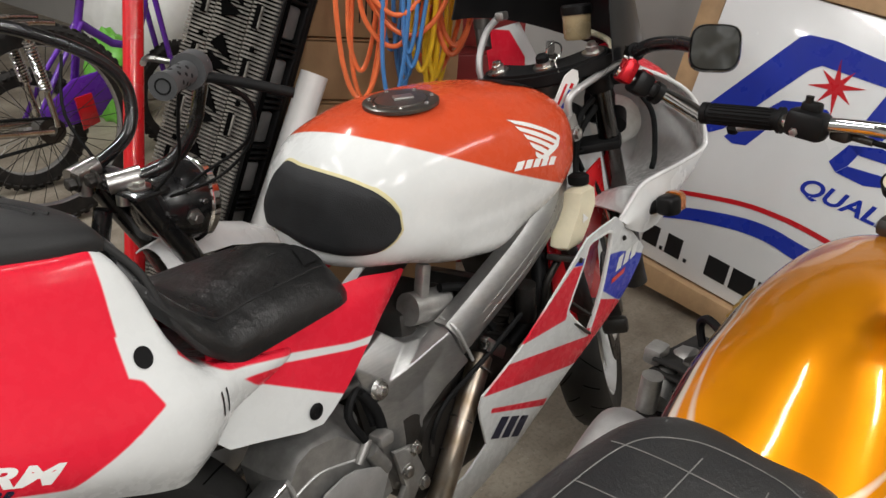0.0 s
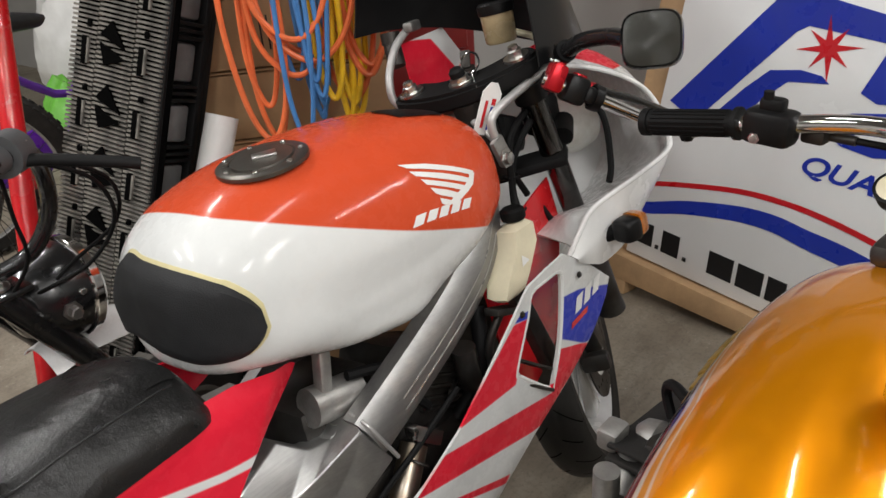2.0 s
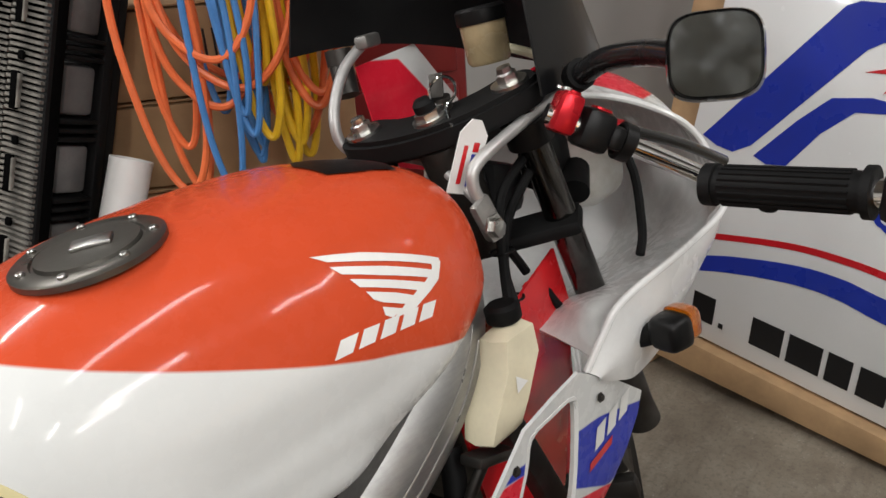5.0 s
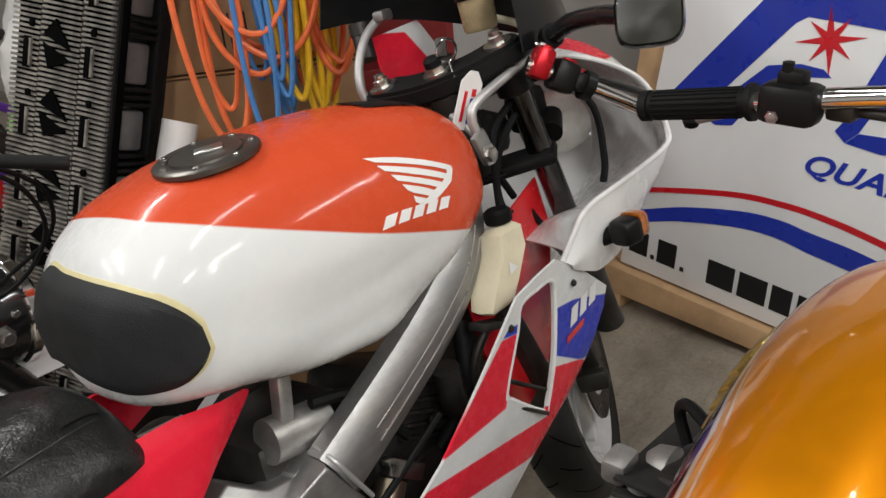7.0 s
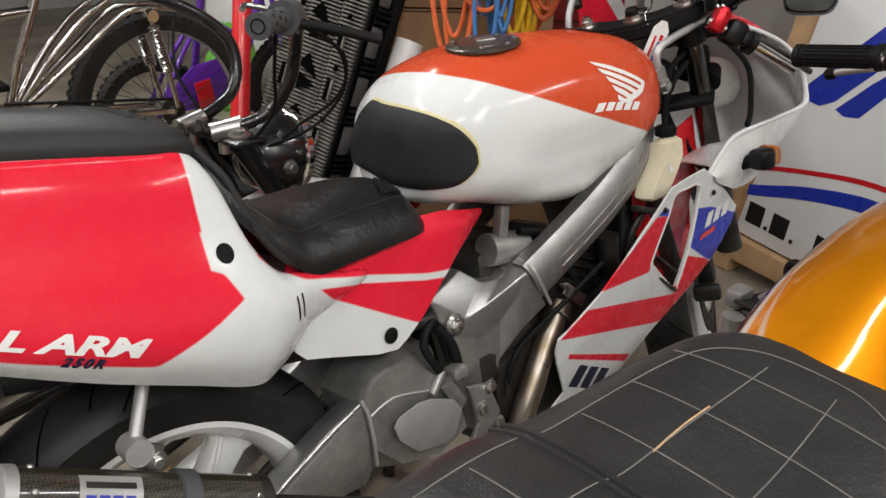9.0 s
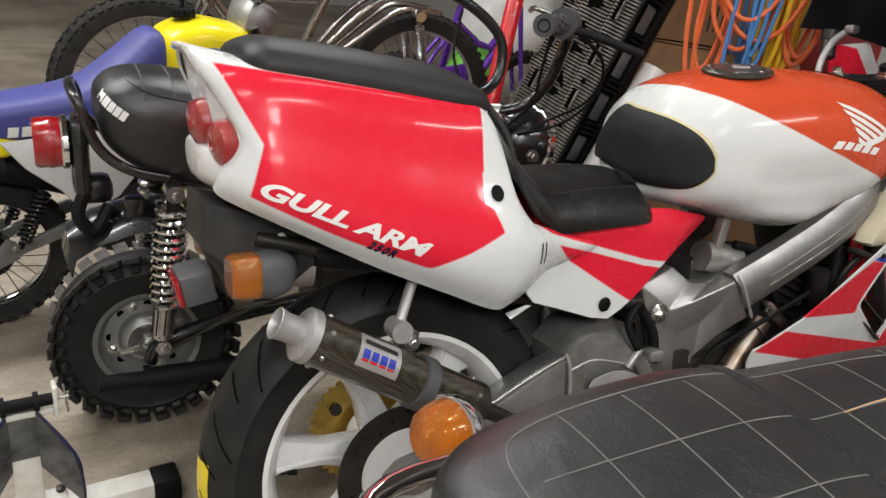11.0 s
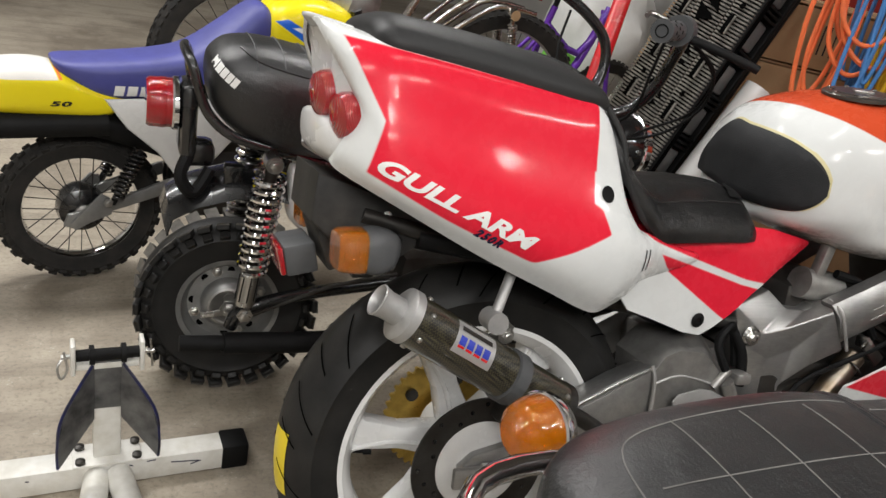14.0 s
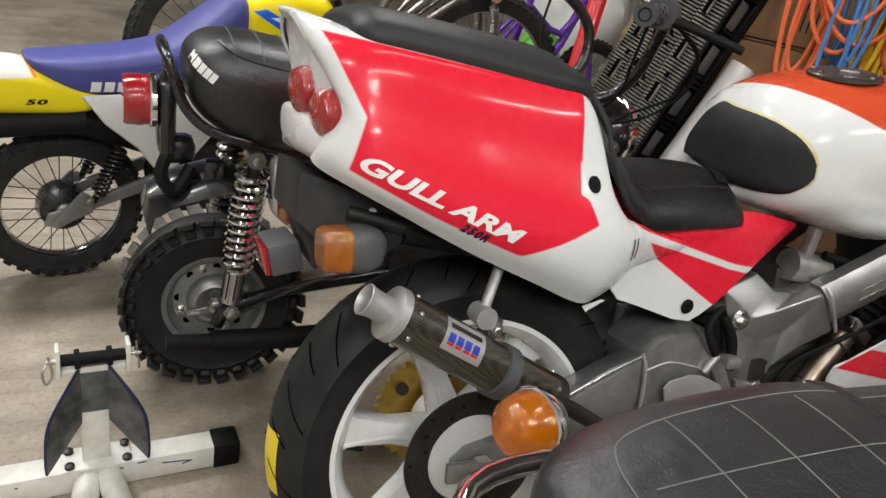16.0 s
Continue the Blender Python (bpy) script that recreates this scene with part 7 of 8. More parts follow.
# ---- pipe, boxes, cabinet and hanging cords ----
lean = Vector((0.36, -0.01, 0.765))
pv = thing("plastic_pipe", Matrix.Translation((0.904, 1.402, 0.012)) @ lean.to_track_quat("Z", "Y").to_matrix().to_4x4(), "white plastic drain pipe leaning beside the boxes", "pipe")
part("wall", lathe([(0.034, 0.0), (0.034, 0.853), (0.0312, 0.853), (0.0312, 0.0)], 32, closed=True), "pvc", pv)
part("rim", lathe([(0.0344, 0.848), (0.0344, 0.855), (0.031, 0.855), (0.031, 0.848)], 32, closed=True), "white_plain", pv)


def carton(at, size, yaw, label, print_side=True):
    c = thing("cardboard_box", pose(*at, 0, 0, yaw), label, "box", "stacked cardboard boxes")
    sx, sy, sz = size
    part("body", box(sx, sy, sz, (0, 0, sz / 2), 0.004), "cardboard", c)
    for s in (-1, 1):
        part("flap", box(sx - 0.004, sy / 2 - 0.002, 0.004, (0, s * sy / 4, sz + 0.003), 0.001, (s * 1.5, 0, 0)), "cardboard", c)
    part("tape", box(sx + 0.003, 0.05, 0.001, (0, 0, sz + 0.007)), "tape", c)
    if print_side:
        for k in range(4):
            part("print_bar", box(0.004, 0.0012, 0.075, (-sx * 0.12 + 0.016 * k, -sy / 2 - 0.0006, sz * 0.5)), "sign_black", c)


carton((1.62, 1.55, 0.0), (0.5, 0.42, 0.40), -38, "brown cardboard box at the bottom of the stack", False)
carton((1.61, 1.54, 0.412), (0.48, 0.40, 0.26), -40, "brown cardboard box in the middle of the stack")
carton((1.60, 1.55, 0.684), (0.47, 0.40, 0.15), -42, "flat brown cardboard box with black print", False)
carton((1.60, 1.54, 0.846), (0.46, 0.38, 0.15), -40, "brown cardboard box with black printed bars")
carton((1.43, 1.40, 0.0), (0.22, 0.26, 0.62), -40, "tall brown cardboard box beside the pipe", False)
cab = thing("tool_cabinet", pose(2.02, 1.72, 0, 0, 0, -40), "dark red steel tool cabinet behind the boxes", "cabinet")
part("body", box(0.62, 0.5, 1.5, (0, 0, 0.75), 0.012), "cabinet_red", cab)
for k in range(6):
    d = part("drawer", box(0.57, 0.02, 0.21, (0, -0.255, 0.16 + 0.235 * k), 0.006), "cabinet_red", cab)
    part("handle", merge(box(0.16, 0.014, 0.022, (-0.14, -0.275, 0.20 + 0.235 * k), 0.004)), "steel", d)
bracket = part("cord_hook", tube([(-0.25, -0.25, 1.42), (-0.27, -0.50, 1.40), (-0.28, -0.62, 1.40), (-0.28, -0.64, 1.44)], 0.012, 8, 4), "dark_steel", cab, "steel cord hook")
HOOK = Vector((1.41, 1.30, 1.41))


def hank(label, mat, seed, cx, cy, low, width, loops, r, top=1.41):
    """A coil of cord hung over the hook: long uneven loops."""
    rnd = random.Random(seed)
    cx, cy = 0.52 + (cx - 0.52) * 1.09, 0.13 + (cy - 0.13) * 1.09
    h = thing("extension_cord", Matrix.Translation((0, 0, 0)), label, "cord", "cords on the hook")
    d = Vector((0.66, -0.75, 0))
    for k in range(loops):
        w = width * rnd.uniform(0.55, 1.15)
        bz = low + rnd.uniform(0.0, 0.16)
        off = Vector((cx, cy, 0)) + d * rnd.uniform(-0.035, 0.035) + Vector((-0.75, -0.66, 0)) * rnd.uniform(-0.05, 0.05)
        t = Vector((HOOK.x + rnd.uniform(-0.02, 0.02), HOOK.y + rnd.uniform(-0.02, 0.02), top + rnd.uniform(-0.01, 0.03)))
        def at(a, z):
            return (off.x + d.x * a, off.y + d.y * a, z)
        hgt = top - bz
        pts = [t, at(-w * 0.45, bz + hgt * 0.72), at(-w * 0.95 + rnd.uniform(-0.01, 0.01), bz + hgt * 0.42), at(-w * 0.85, bz + hgt * 0.15), at(-w * 0.3, bz + 0.006), at(w * 0.3, bz), at(w * 0.85, bz + hgt * 0.14), at(w * 0.95 + rnd.uniform(-0.01, 0.01), bz + hgt * 0.4), at(w * 0.45, bz + hgt * 0.72)]
        part("loop", tube(pts, r, 8, 6, True), mat, h)
    return h


hank("coiled orange extension cord hung on a hook", "orange_cord", 3, 1.265, 1.11, 0.80, 0.115, 4, 0.0058)
hank("orange extension cord in a narrow coil on a hook", "orange_cord", 4, 1.225, 1.15, 0.735, 0.05, 3, 0.0058)
hank("coiled blue extension cord hung on a hook", "blue_cord", 5, 1.285, 1.105, 0.73, 0.026, 8, 0.005)
hank("coiled yellow and black rope hung on a hook", "yellow_cord", 8, 1.335, 1.07, 0.76, 0.026, 7, 0.0062)
hank("thick orange extension cord hung on a hook", "orange_cord", 11, 1.345, 1.05, 0.80, 0.055, 4, 0.0062)

# ---- head lift stand on the floor ----
stand = thing("paddock_stand", pose(-0.247, 1.053, 0, 0, 0, 4), "white motorcycle paddock stand with black cradle and bolts", "stand")
part("cross_tube", box(0.42, 0.05, 0.05, (-0.02, 0, 0.029), 0.004), "chipped_white", stand, "chipped white square tube")
for x, w, z, tilt in ((0.105, 0.05, 0.036, 6), (0.045, 0.016, 0.049, -4), (0.01, 0.007, 0.044, 20), (0.125, 0.02, 0.030, -18), (-0.16, 0.006, 0.040, 10)):
    part("scuff", box(w, 0.0006, 0.0024, (x, -0.0253, z), 0.0, (0, tilt, 0)), "navy", stand)
part("end_plug", box(0.052, 0.056, 0.056, (0.20, 0, 0.029), 0.006), "black_rubber", stand, "black rubber end plug")
part("end_plug", box(0.052, 0.056, 0.056, (-0.25, 0, 0.029), 0.006), "black_rubber", stand)
part("base_plate", box(0.115, 0.06, 0.006, (-0.03, 0, 0.058), 0.001), "chipped_white", stand)
for x in (-0.075, 0.02):
    for y in (-0.02, 0.02):
        part("bolt", lathe([(0.0085, 0.061), (0.0085, 0.067), (0.004, 0.069)], 12, "z", (x, y, 0)), "dark_steel", stand)
part("upright", box(0.046, 0.02, 0.14, (-0.03, 0.0, 0.13), 0.003), "chipped_white", stand, "white upright bar")
for s in (-1, 1):
    part("leg_tube", tube([(-0.03 + s * 0.018, -0.025, 0.03), (-0.03 + s * 0.035, -0.14, 0.026), (-0.03 + s * 0.06, -0.34, 0.03)], 0.023, 14), "chipped_white", stand, "round white frame tube")
    WING = Matrix.Translation((-0.03 + s * 0.023, -0.015, 0.165)) @ (pose(0, 0, 0, 0, 0, -38) if s > 0 else pose(0, 0, 0, 0, 0, 218))
    part("cradle_wing", moved(plate([(0.0, -0.01), (0.0, 0.105), (0.062, 0.03), (0.075, -0.03), (0.075, -0.075)], -0.0025, 0.0025), WING), "cradle_black", stand, "scratched black cradle plate")
    part("painted_edge", moved(tube([(0.001, 0, 0.104), (0.062, 0, 0.031), (0.074, 0, -0.03), (0.074, 0, -0.073)], 0.0028, 8), WING), "cradle_blue", stand, "dark blue painted edge")
part("cradle_back", box(0.05, 0.005, 0.10, (-0.03, -0.012, 0.225), 0.001), "cradle_black", stand)
part("roller", merge(cylinder((-0.080, -0.012, 0.288), (0.02, -0.012, 0.288), 0.0105)), "black_rubber", stand, "black rubber roller")
part("roller_pin", cylinder((-0.102, -0.012, 0.288), (0.045, -0.012, 0.288), 0.0045), "steel", stand)
for x in (-0.084, 0.024):
    part("side_plate", box(0.008, 0.03, 0.06, (x, -0.01, 0.285), 0.003), "chipped_white", stand)
part("saddle", box(0.10, 0.03, 0.012, (-0.03, -0.002, 0.266), 0.003), "chipped_white", stand)
for x in (-0.055, -0.005):
    part("rubber_ring", lathe([(0.017, -0.004), (0.017, 0.004), (0.010, 0.004), (0.010, -0.004)], 20, "x", (x, -0.012, 0.288), True), "black_rubber", stand)
part("lock_pin", tube([(-0.098, -0.012, 0.288), (-0.108, -0.02, 0.273), (-0.103, -0.025, 0.253), (-0.093, -0.02, 0.268), (-0.098, -0.012, 0.298)], 0.0022, 6), "steel", stand, "steel lock pin")
part("lock_pin", cylinder((0.038, -0.012, 0.312), (0.042, -0.014, 0.256), 0.002), "steel", stand)


# ---- the black mini motorcycle behind ----
KO = Matrix.Translation((-0.045, 1.32, 0.0))
KI = KO.inverted()
mini = thing("mini_motorcycle", KO, "small black mini motorcycle with fat tyres and chrome shocks", "motorcycle", "small motorcycles at the back")


def kp(nm, bm, mat, label="", parent=None):
    return part(nm, moved(bm, KI), mat, parent or mini, label)


def fat_wheel(m):
    w = kp("wheel", moved(lathe([(0.0, -0.052), (0.014, -0.052), (0.016, -0.046), (0.03, -0.045), (0.048, -0.04), (0.056, -0.03), (0.058, -0.018), (0.084, -0.014), (0.094, -0.024), (0.098, -0.044), (0.108, -0.047), (0.11, -0.044), (0.102, 0.0), (0.11, 0.044), (0.098, 0.044), (0.09, 0.02), (0.05, 0.03), (0.0, 0.045)], 48, "y"), m), "rim_grey", "grey pressed steel wheel with drum hub")
    kp("tyre", moved(ring_tyre(0.188, 0.112, 0.108, 72, 0.6), m), "tyre", "fat black tyre with worn tread blocks", w)
    lug, top = bmesh.new(), bmesh.new()
    for k in range(30):
        for s in (-1, 1):
            a = 360 * (k + (0.5 if s > 0 else 0)) / 30
            for bm, (dx, at) in ((lug, (0.011, 0.1812)), (top, (0.0015, 0.187))):
                one = box(dx, 0.044, 0.0275, (0, 0, 0), 0.0018 if bm is lug else 0.0, None, 1)
                moved(one, m @ pose(0, 0, 0, 0, -a, 0) @ pose(at, s * 0.034, 0) @ pose(0, 0, 0, 9 * s, 0, -14 * s))
                merge(bm, one)
            one = box(0.016, 0.012, 0.02, (0, 0, 0), 0.002, None, 1)
            merge(lug, moved(one, m @ pose(0, 0, 0, 0, -a, 0) @ pose(0.167, s * 0.0515, 0) @ pose(0, 0, 0, 0, 0, -50 * s)))
    tagged(kp("tread", lug, "tyre", "", w), kind="stuff")
    tagged(kp("worn_tread", top, "worn_rubber", "", w), kind="stuff")
    for k in range(4):
        a = radians(90 * k + 20)
        kp("bolt", moved(bolt((0.073 * math.cos(a), -0.015, 0.073 * math.sin(a)), 0.008, 0.01), m), "steel", "", w)
    # Hub holes are flat near-black discs: painted shade, the hub isn't pierced.
    for k in range(8):
        a = radians(45 * k + 42)
        kp("hub_hole_shade", moved(lathe([(0.0, -0.0158), (0.008, -0.0158), (0.008, -0.012)], 14, "y", (0.074 * math.cos(a), 0, 0.074 * math.sin(a))), m), "recess_shade", "", w)
    kp("drum_ring", moved(lathe([(0.036, -0.046), (0.040, -0.048), (0.044, -0.046)], 36, "y"), m), "cast_aluminium", "", w)
    kp("axle_nut", moved(bolt((0, -0.052, 0), 0.013, 0.016), m), "steel", "", w)
    kp("brake_arm", moved(merge(box(0.075, 0.006, 0.014, (-0.02, -0.05, -0.012), 0.002, (0, -8, 0)), cylinder((0.0, -0.05, 0.02), (0.0, -0.03, 0.02), 0.012)), m), "steel", "", w)
    return w


fat_wheel(Matrix.Translation((-0.035, 1.36, 0.20)) @ pose(0, 0, 0, -6, 0, -3))
fat_wheel(Matrix.Translation((0.95, 1.29, 0.20)) @ pose(0, 0, 0, -6, 0, 14))
for y in (1.225, 1.43):
    sh = kp("shock", cylinder((0.008, y, 0.57), (-0.022, y, 0.26), 0.012), "dark_steel", "chrome coil spring shock absorber")
    kp("spring", coil((0.006, y, 0.555), (-0.014, y, 0.345), 0.027, 0.0062, 12), "chrome", "", sh)
    kp("sleeve", tube([(-0.0135, y, 0.35), (-0.0215, y, 0.268)], 0.020, 20, 0), "steel", "", sh)
    for k in range(8):
        a = 2 * math.pi * k / 8
        kp("slot", cylinder((-0.0145 + 0.0195 * math.cos(a), y + 0.0195 * math.sin(a), 0.338), (-0.021 + 0.0195 * math.cos(a), y + 0.0195 * math.sin(a), 0.28), 0.0018, 5), "matt_black", "", sh)
    kp("top_eye", lathe([(0.006, -0.02), (0.017, -0.02), (0.017, 0.02), (0.006, 0.02)], 20, "y", (0.008, y, 0.578)), "steel", "", sh)
    kp("bolt", bolt((0.008, y - 0.02, 0.578), 0.009, 0.01), "steel", "", sh)
    kp("bolt", bolt((-0.022, y - 0.018, 0.251), 0.011, 0.012), "steel", "", sh)
    kp("swingarm", tube([(-0.045, y + 0.01, 0.205), (-0.02, y + 0.012, 0.245), (0.10, y + 0.02, 0.275), (0.34, y + 0.03, 0.30)], 0.014, 10), "black_paint")
    kp("frame_rail", tube([(-0.02, y + 0.03, 0.60), (0.10, y + 0.035, 0.57), (0.36, y + 0.04, 0.50), (0.50, y + 0.05, 0.42)], 0.012, 10), "black_paint")
kp("torque_rod", tube([(-0.03, 1.235, 0.22), (0.15, 1.23, 0.30), (0.30, 1.23, 0.33)], 0.0045, 8, 2), "dark_steel")
kp("exhaust_pipe", merge(tube([(-0.146, 1.205, 0.190), (-0.06, 1.205, 0.186)], 0.0165, 18, 0), tube([(-0.06, 1.205, 0.186), (0.02, 1.207, 0.182), (0.16, 1.21, 0.178), (0.42, 1.22, 0.19)], 0.023, 18, 3)), "matt_black", "matt black tail pipe")
rows = []
for x, z in ((-0.185, 0.445), (-0.176, 0.478), (-0.13, 0.505), (-0.06, 0.525), (0.02, 0.525), (0.10, 0.50)):
    rows.append([(x + 0.01 * (abs(j - 5) / 5) ** 3, 1.32 + 0.075 * (j - 5) / 5, z - 0.035 * (abs(j - 5) / 5) ** 3) for j in range(11)])
kp("rear_fender", shell(rows, 0.003), "black_paint", "scuffed black plastic rear fender")
kp("fender_bracket", box(0.035, 0.03, 0.045, (-0.055, 1.285, 0.525), 0.004), "black_paint")
kseat = kp("seat", eggs([(-0.112, 1.33, 0.715, 0.05, 0.02, 0.02, 2.4), (-0.104, 1.33, 0.71, 0.078, 0.045, 0.05, 2.6), (-0.075, 1.33, 0.70, 0.10, 0.076, 0.075, 2.8), (-0.02, 1.33, 0.69, 0.113, 0.092, 0.10, 2.9), (0.06, 1.33, 0.68, 0.118, 0.092, 0.11, 2.9), (0.18, 1.33, 0.675, 0.118, 0.08, 0.11, 2.9), (0.32, 1.33, 0.67, 0.11, 0.07, 0.10, 2.9), (0.42, 1.33, 0.66, 0.09, 0.05, 0.07, 2.8), (0.45, 1.33, 0.655, 0.06, 0.02, 0.03, 2.6)], 6, 44), "seat_vinyl", "padded black ribbed vinyl seat")
# Paler grey lines paint the highlights along the creases between the seat's ribs.
for x in (-0.035, 0.015, 0.065, 0.115, 0.165, 0.22):
    seam_on(kseat, [(x + 0.045, y - 1.32 + 1.32 - 1.32 + 0.0, 1.0) for y in (1.23, 1.27, 1.33, 1.39, 1.43)], 0.0016, "grip_grey")
seam_on(kseat, [(-0.06 + 0.045, -0.045, 1), (-0.03 + 0.045, -0.08, 1), (0.05 + 0.045, -0.092, 1), (0.2 + 0.045, -0.09, 1)], 0.003, "seat_vinyl", "piping")
for k in range(5):
    b = flat_poly([(0.0, 0), (0.011, 0), (0.013, 0.018), (0.002, 0.018)])
    part("letter_bar", lay_on(b, Matrix.Translation((-0.15 + 0.011 * k, -0.30, 0.742 - 0.0065 * k)) @ pose(0, 0, 0, 90, 0, 0) @ pose(0, 0, 0, 0, 0, -28), kseat, (0.33, 1, 0), 0.001, 2), "white_plain", kseat)
tl = kp("tail_light", lathe([(0.0, -0.028), (0.041, -0.028), (0.045, -0.022), (0.045, 0.018), (0.04, 0.02)], 36, "x", (-0.188, 1.30, 0.655)), "red_lens", "round red tail light with chrome ring")
kp("chrome_ring", lathe([(0.046, 0.016), (0.049, 0.019), (0.049, 0.027), (0.04, 0.03)], 36, "x", (-0.188, 1.30, 0.655)), "chrome", "", tl)
kp("lens_band", lathe([(0.0456, -0.006), (0.0462, -0.003), (0.0462, 0.003), (0.0456, 0.006)], 36, "x", (-0.188, 1.30, 0.655), True), "red_lens", "", tl)
kp("light_bracket", merge(box(0.03, 0.09, 0.14, (-0.143, 1.30, 0.63), 0.012), box(0.06, 0.06, 0.05, (-0.12, 1.31, 0.56), 0.015)), "black_paint", "black tail light bracket")
kp("grab_loop", tube([(0.0, 1.235, 0.60), (-0.07, 1.24, 0.62), (-0.115, 1.25, 0.66), (-0.138, 1.255, 0.725), (-0.146, 1.27, 0.745), (-0.15, 1.33, 0.75), (-0.146, 1.38, 0.745), (-0.138, 1.395, 0.725), (-0.115, 1.40, 0.66), (0.0, 1.41, 0.60)], 0.0095, 12), "black_paint", "black tubular grab loop")
kp("wiring", tube([(-0.14, 1.27, 0.57), (-0.155, 1.25, 0.53), (-0.13, 1.25, 0.50), (-0.10, 1.27, 0.54)], 0.012, 8), "black_rubber")
kp("side_cover", moved(eggs([(0.05, 0, 0.50, 0.02, 0.05, 0.03, 2.6), (0.07, 0, 0.49, 0.03, 0.07, 0.06, 2.8), (0.20, 0, 0.44, 0.035, 0.09, 0.10, 2.8), (0.30, 0, 0.40, 0.03, 0.05, 0.08, 2.6)], 4, 24), Matrix.Translation((0, 1.27, 0))), "white_paint", "white side cover")
kp("fuel_tank", eggs([(0.43, 1.34, 0.60, 0.06, 0.03, 0.05, 2.6), (0.46, 1.34, 0.60, 0.08, 0.05, 0.07, 2.6), (0.56, 1.34, 0.60, 0.08, 0.05, 0.08, 2.6), (0.62, 1.34, 0.60, 0.05, 0.03, 0.05, 2.6)], 4, 28), "black_paint", "black fuel tank")
eng = kp("crankcase", box(0.26, 0.18, 0.18, (0.44, 1.33, 0.28), 0.04), "dark_steel", "dark small engine")
for k in range(6):
    kp("fin", box(0.10, 0.12, 0.005, (0.56 + 0.012 * k, 1.33, 0.35 + 0.014 * k), 0.001, (0, 40, 0)), "dark_steel", "", eng)
kp("down_tube", tube([(0.66, 1.31, 0.64), (0.62, 1.31, 0.50), (0.50, 1.32, 0.20), (0.30, 1.32, 0.19)], 0.018, 12), "black_paint")
# steering of the mini motorcycle
kp("top_yoke", box(0.075, 0.21, 0.012, (0.688, 1.30, 0.694), 0.005, (0, 0, 6)), "black_paint", "black steel top yoke")
for y, x in ((1.228, 0.70), (1.37, 0.685)):
    kp("fork_tube", tube([(x - 0.008, y, 0.69), (x + 0.10, y, 0.50), (x + 0.235, y - 0.0, 0.21)], 0.0255, 18, 0, taper=0.019), "black_paint", "black fork tube")
    kp("fork_bolt", merge(lathe([(0.0, 0.0), (0.021, 0.0), (0.021, 0.004)], 20, "z", (x - 0.01, y, 0.701)), lathe([(0.011, 0.004), (0.011, 0.012), (0.0, 0.013)], 6, "z", (x - 0.01, y, 0.701))), "steel", "zinc fork bolt")
for pts, y in (([(0.655, 1.262, 0.712), (0.70, 1.235, 0.72), (0.755, 1.212, 0.745), (0.785, 1.19, 0.80), (0.785, 1.165, 0.86), (0.755, 1.11, 0.92), (0.70, 1.06, 0.942), (0.66, 1.035, 0.943)], 1.245), ([(0.63, 1.345, 0.705), (0.69, 1.355, 0.715), (0.765, 1.385, 0.74), (0.795, 1.405, 0.79), (0.785, 1.42, 0.85), (0.72, 1.435, 0.905), (0.62, 1.46, 0.95), (0.537, 1.50, 0.968)], 1.35)):
    kp("handlebar", tube(pts, 0.0125, 14, 6), "black_paint", "glossy black raised handlebar")
    c = kp("bar_clamp", cylinder((pts[0][0] - 0.005, pts[0][1], pts[0][2] - 0.004), (pts[0][0] + 0.05, pts[0][1] - (0.022 if y < 1.3 else -0.01), pts[0][2] + 0.006), 0.019, 18), "steel", "chipped chrome handlebar clamp")
    kp("bolt", bolt((pts[0][0] - 0.008, pts[0][1] + 0.03 * (1 if y < 1.3 else -1), pts[0][2] - 0.002), 0.012, 0.02, "x"), "dark_steel", "", c)
    kp("riser", cylinder((pts[0][0] + 0.02, pts[0][1] - 0.005, 0.70), (pts[0][0] + 0.02, pts[0][1] - 0.005, 0.665), 0.014), "steel")
ga, gb = Vector((0.695, 1.062, 0.942)), Vector((0.615, 1.0, 0.947))
kg = kp("grip", merge(cylinder(ga, gb, 0.0185, 24), cylinder(gb - (gb - ga) * 0.02, gb + (gb - ga) * 0.05, 0.021, 24)), "grip_grey", "grey rubber throttle grip")
kp("throttle_housing", cylinder(ga - (gb - ga) * 0.05, ga - (gb - ga) * 0.42, 0.029, 24), "grip_grey", "round grey throttle housing", kg)
d = (gb - ga).normalized()
o1 = d.orthogonal().normalized()
o2 = d.cross(o1)
for k in range(8):
    for j in range(3):
        a = 2 * math.pi * k / 8 + 0.35 * j
        c = ga + (gb - ga) * (0.3 + 0.2 * j) + 0.0183 * (math.cos(a) * o1 + math.sin(a) * o2)
        kp("grip_dimple", moved(lathe([(0.0, -0.001), (0.0035, -0.001), (0.0035, 0.0006), (0.0, 0.0006)], 8), Matrix.Translation(c) @ (math.cos(a) * o1 + math.sin(a) * o2).to_track_quat("Z", "Y").to_matrix().to_4x4()), "black_rubber", "", kg)
kp("end_ring", moved(tube([(0.011 * math.cos(a), 0.011 * math.sin(a), 0) for a in [2 * math.pi * i / 16 for i in range(16)]], 0.0014, 5, 0, True), Matrix.Translation(gb + d * 0.0055) @ d.to_track_quat("Z", "Y").to_matrix().to_4x4()), "black_rubber", "", kg)
kp("brake_lever", tube([(0.70, 1.07, 0.93), (0.735, 1.05, 0.93), (0.80, 1.0, 0.915), (0.835, 0.975, 0.905)], 0.0085, 10), "matt_black", "black brake lever")
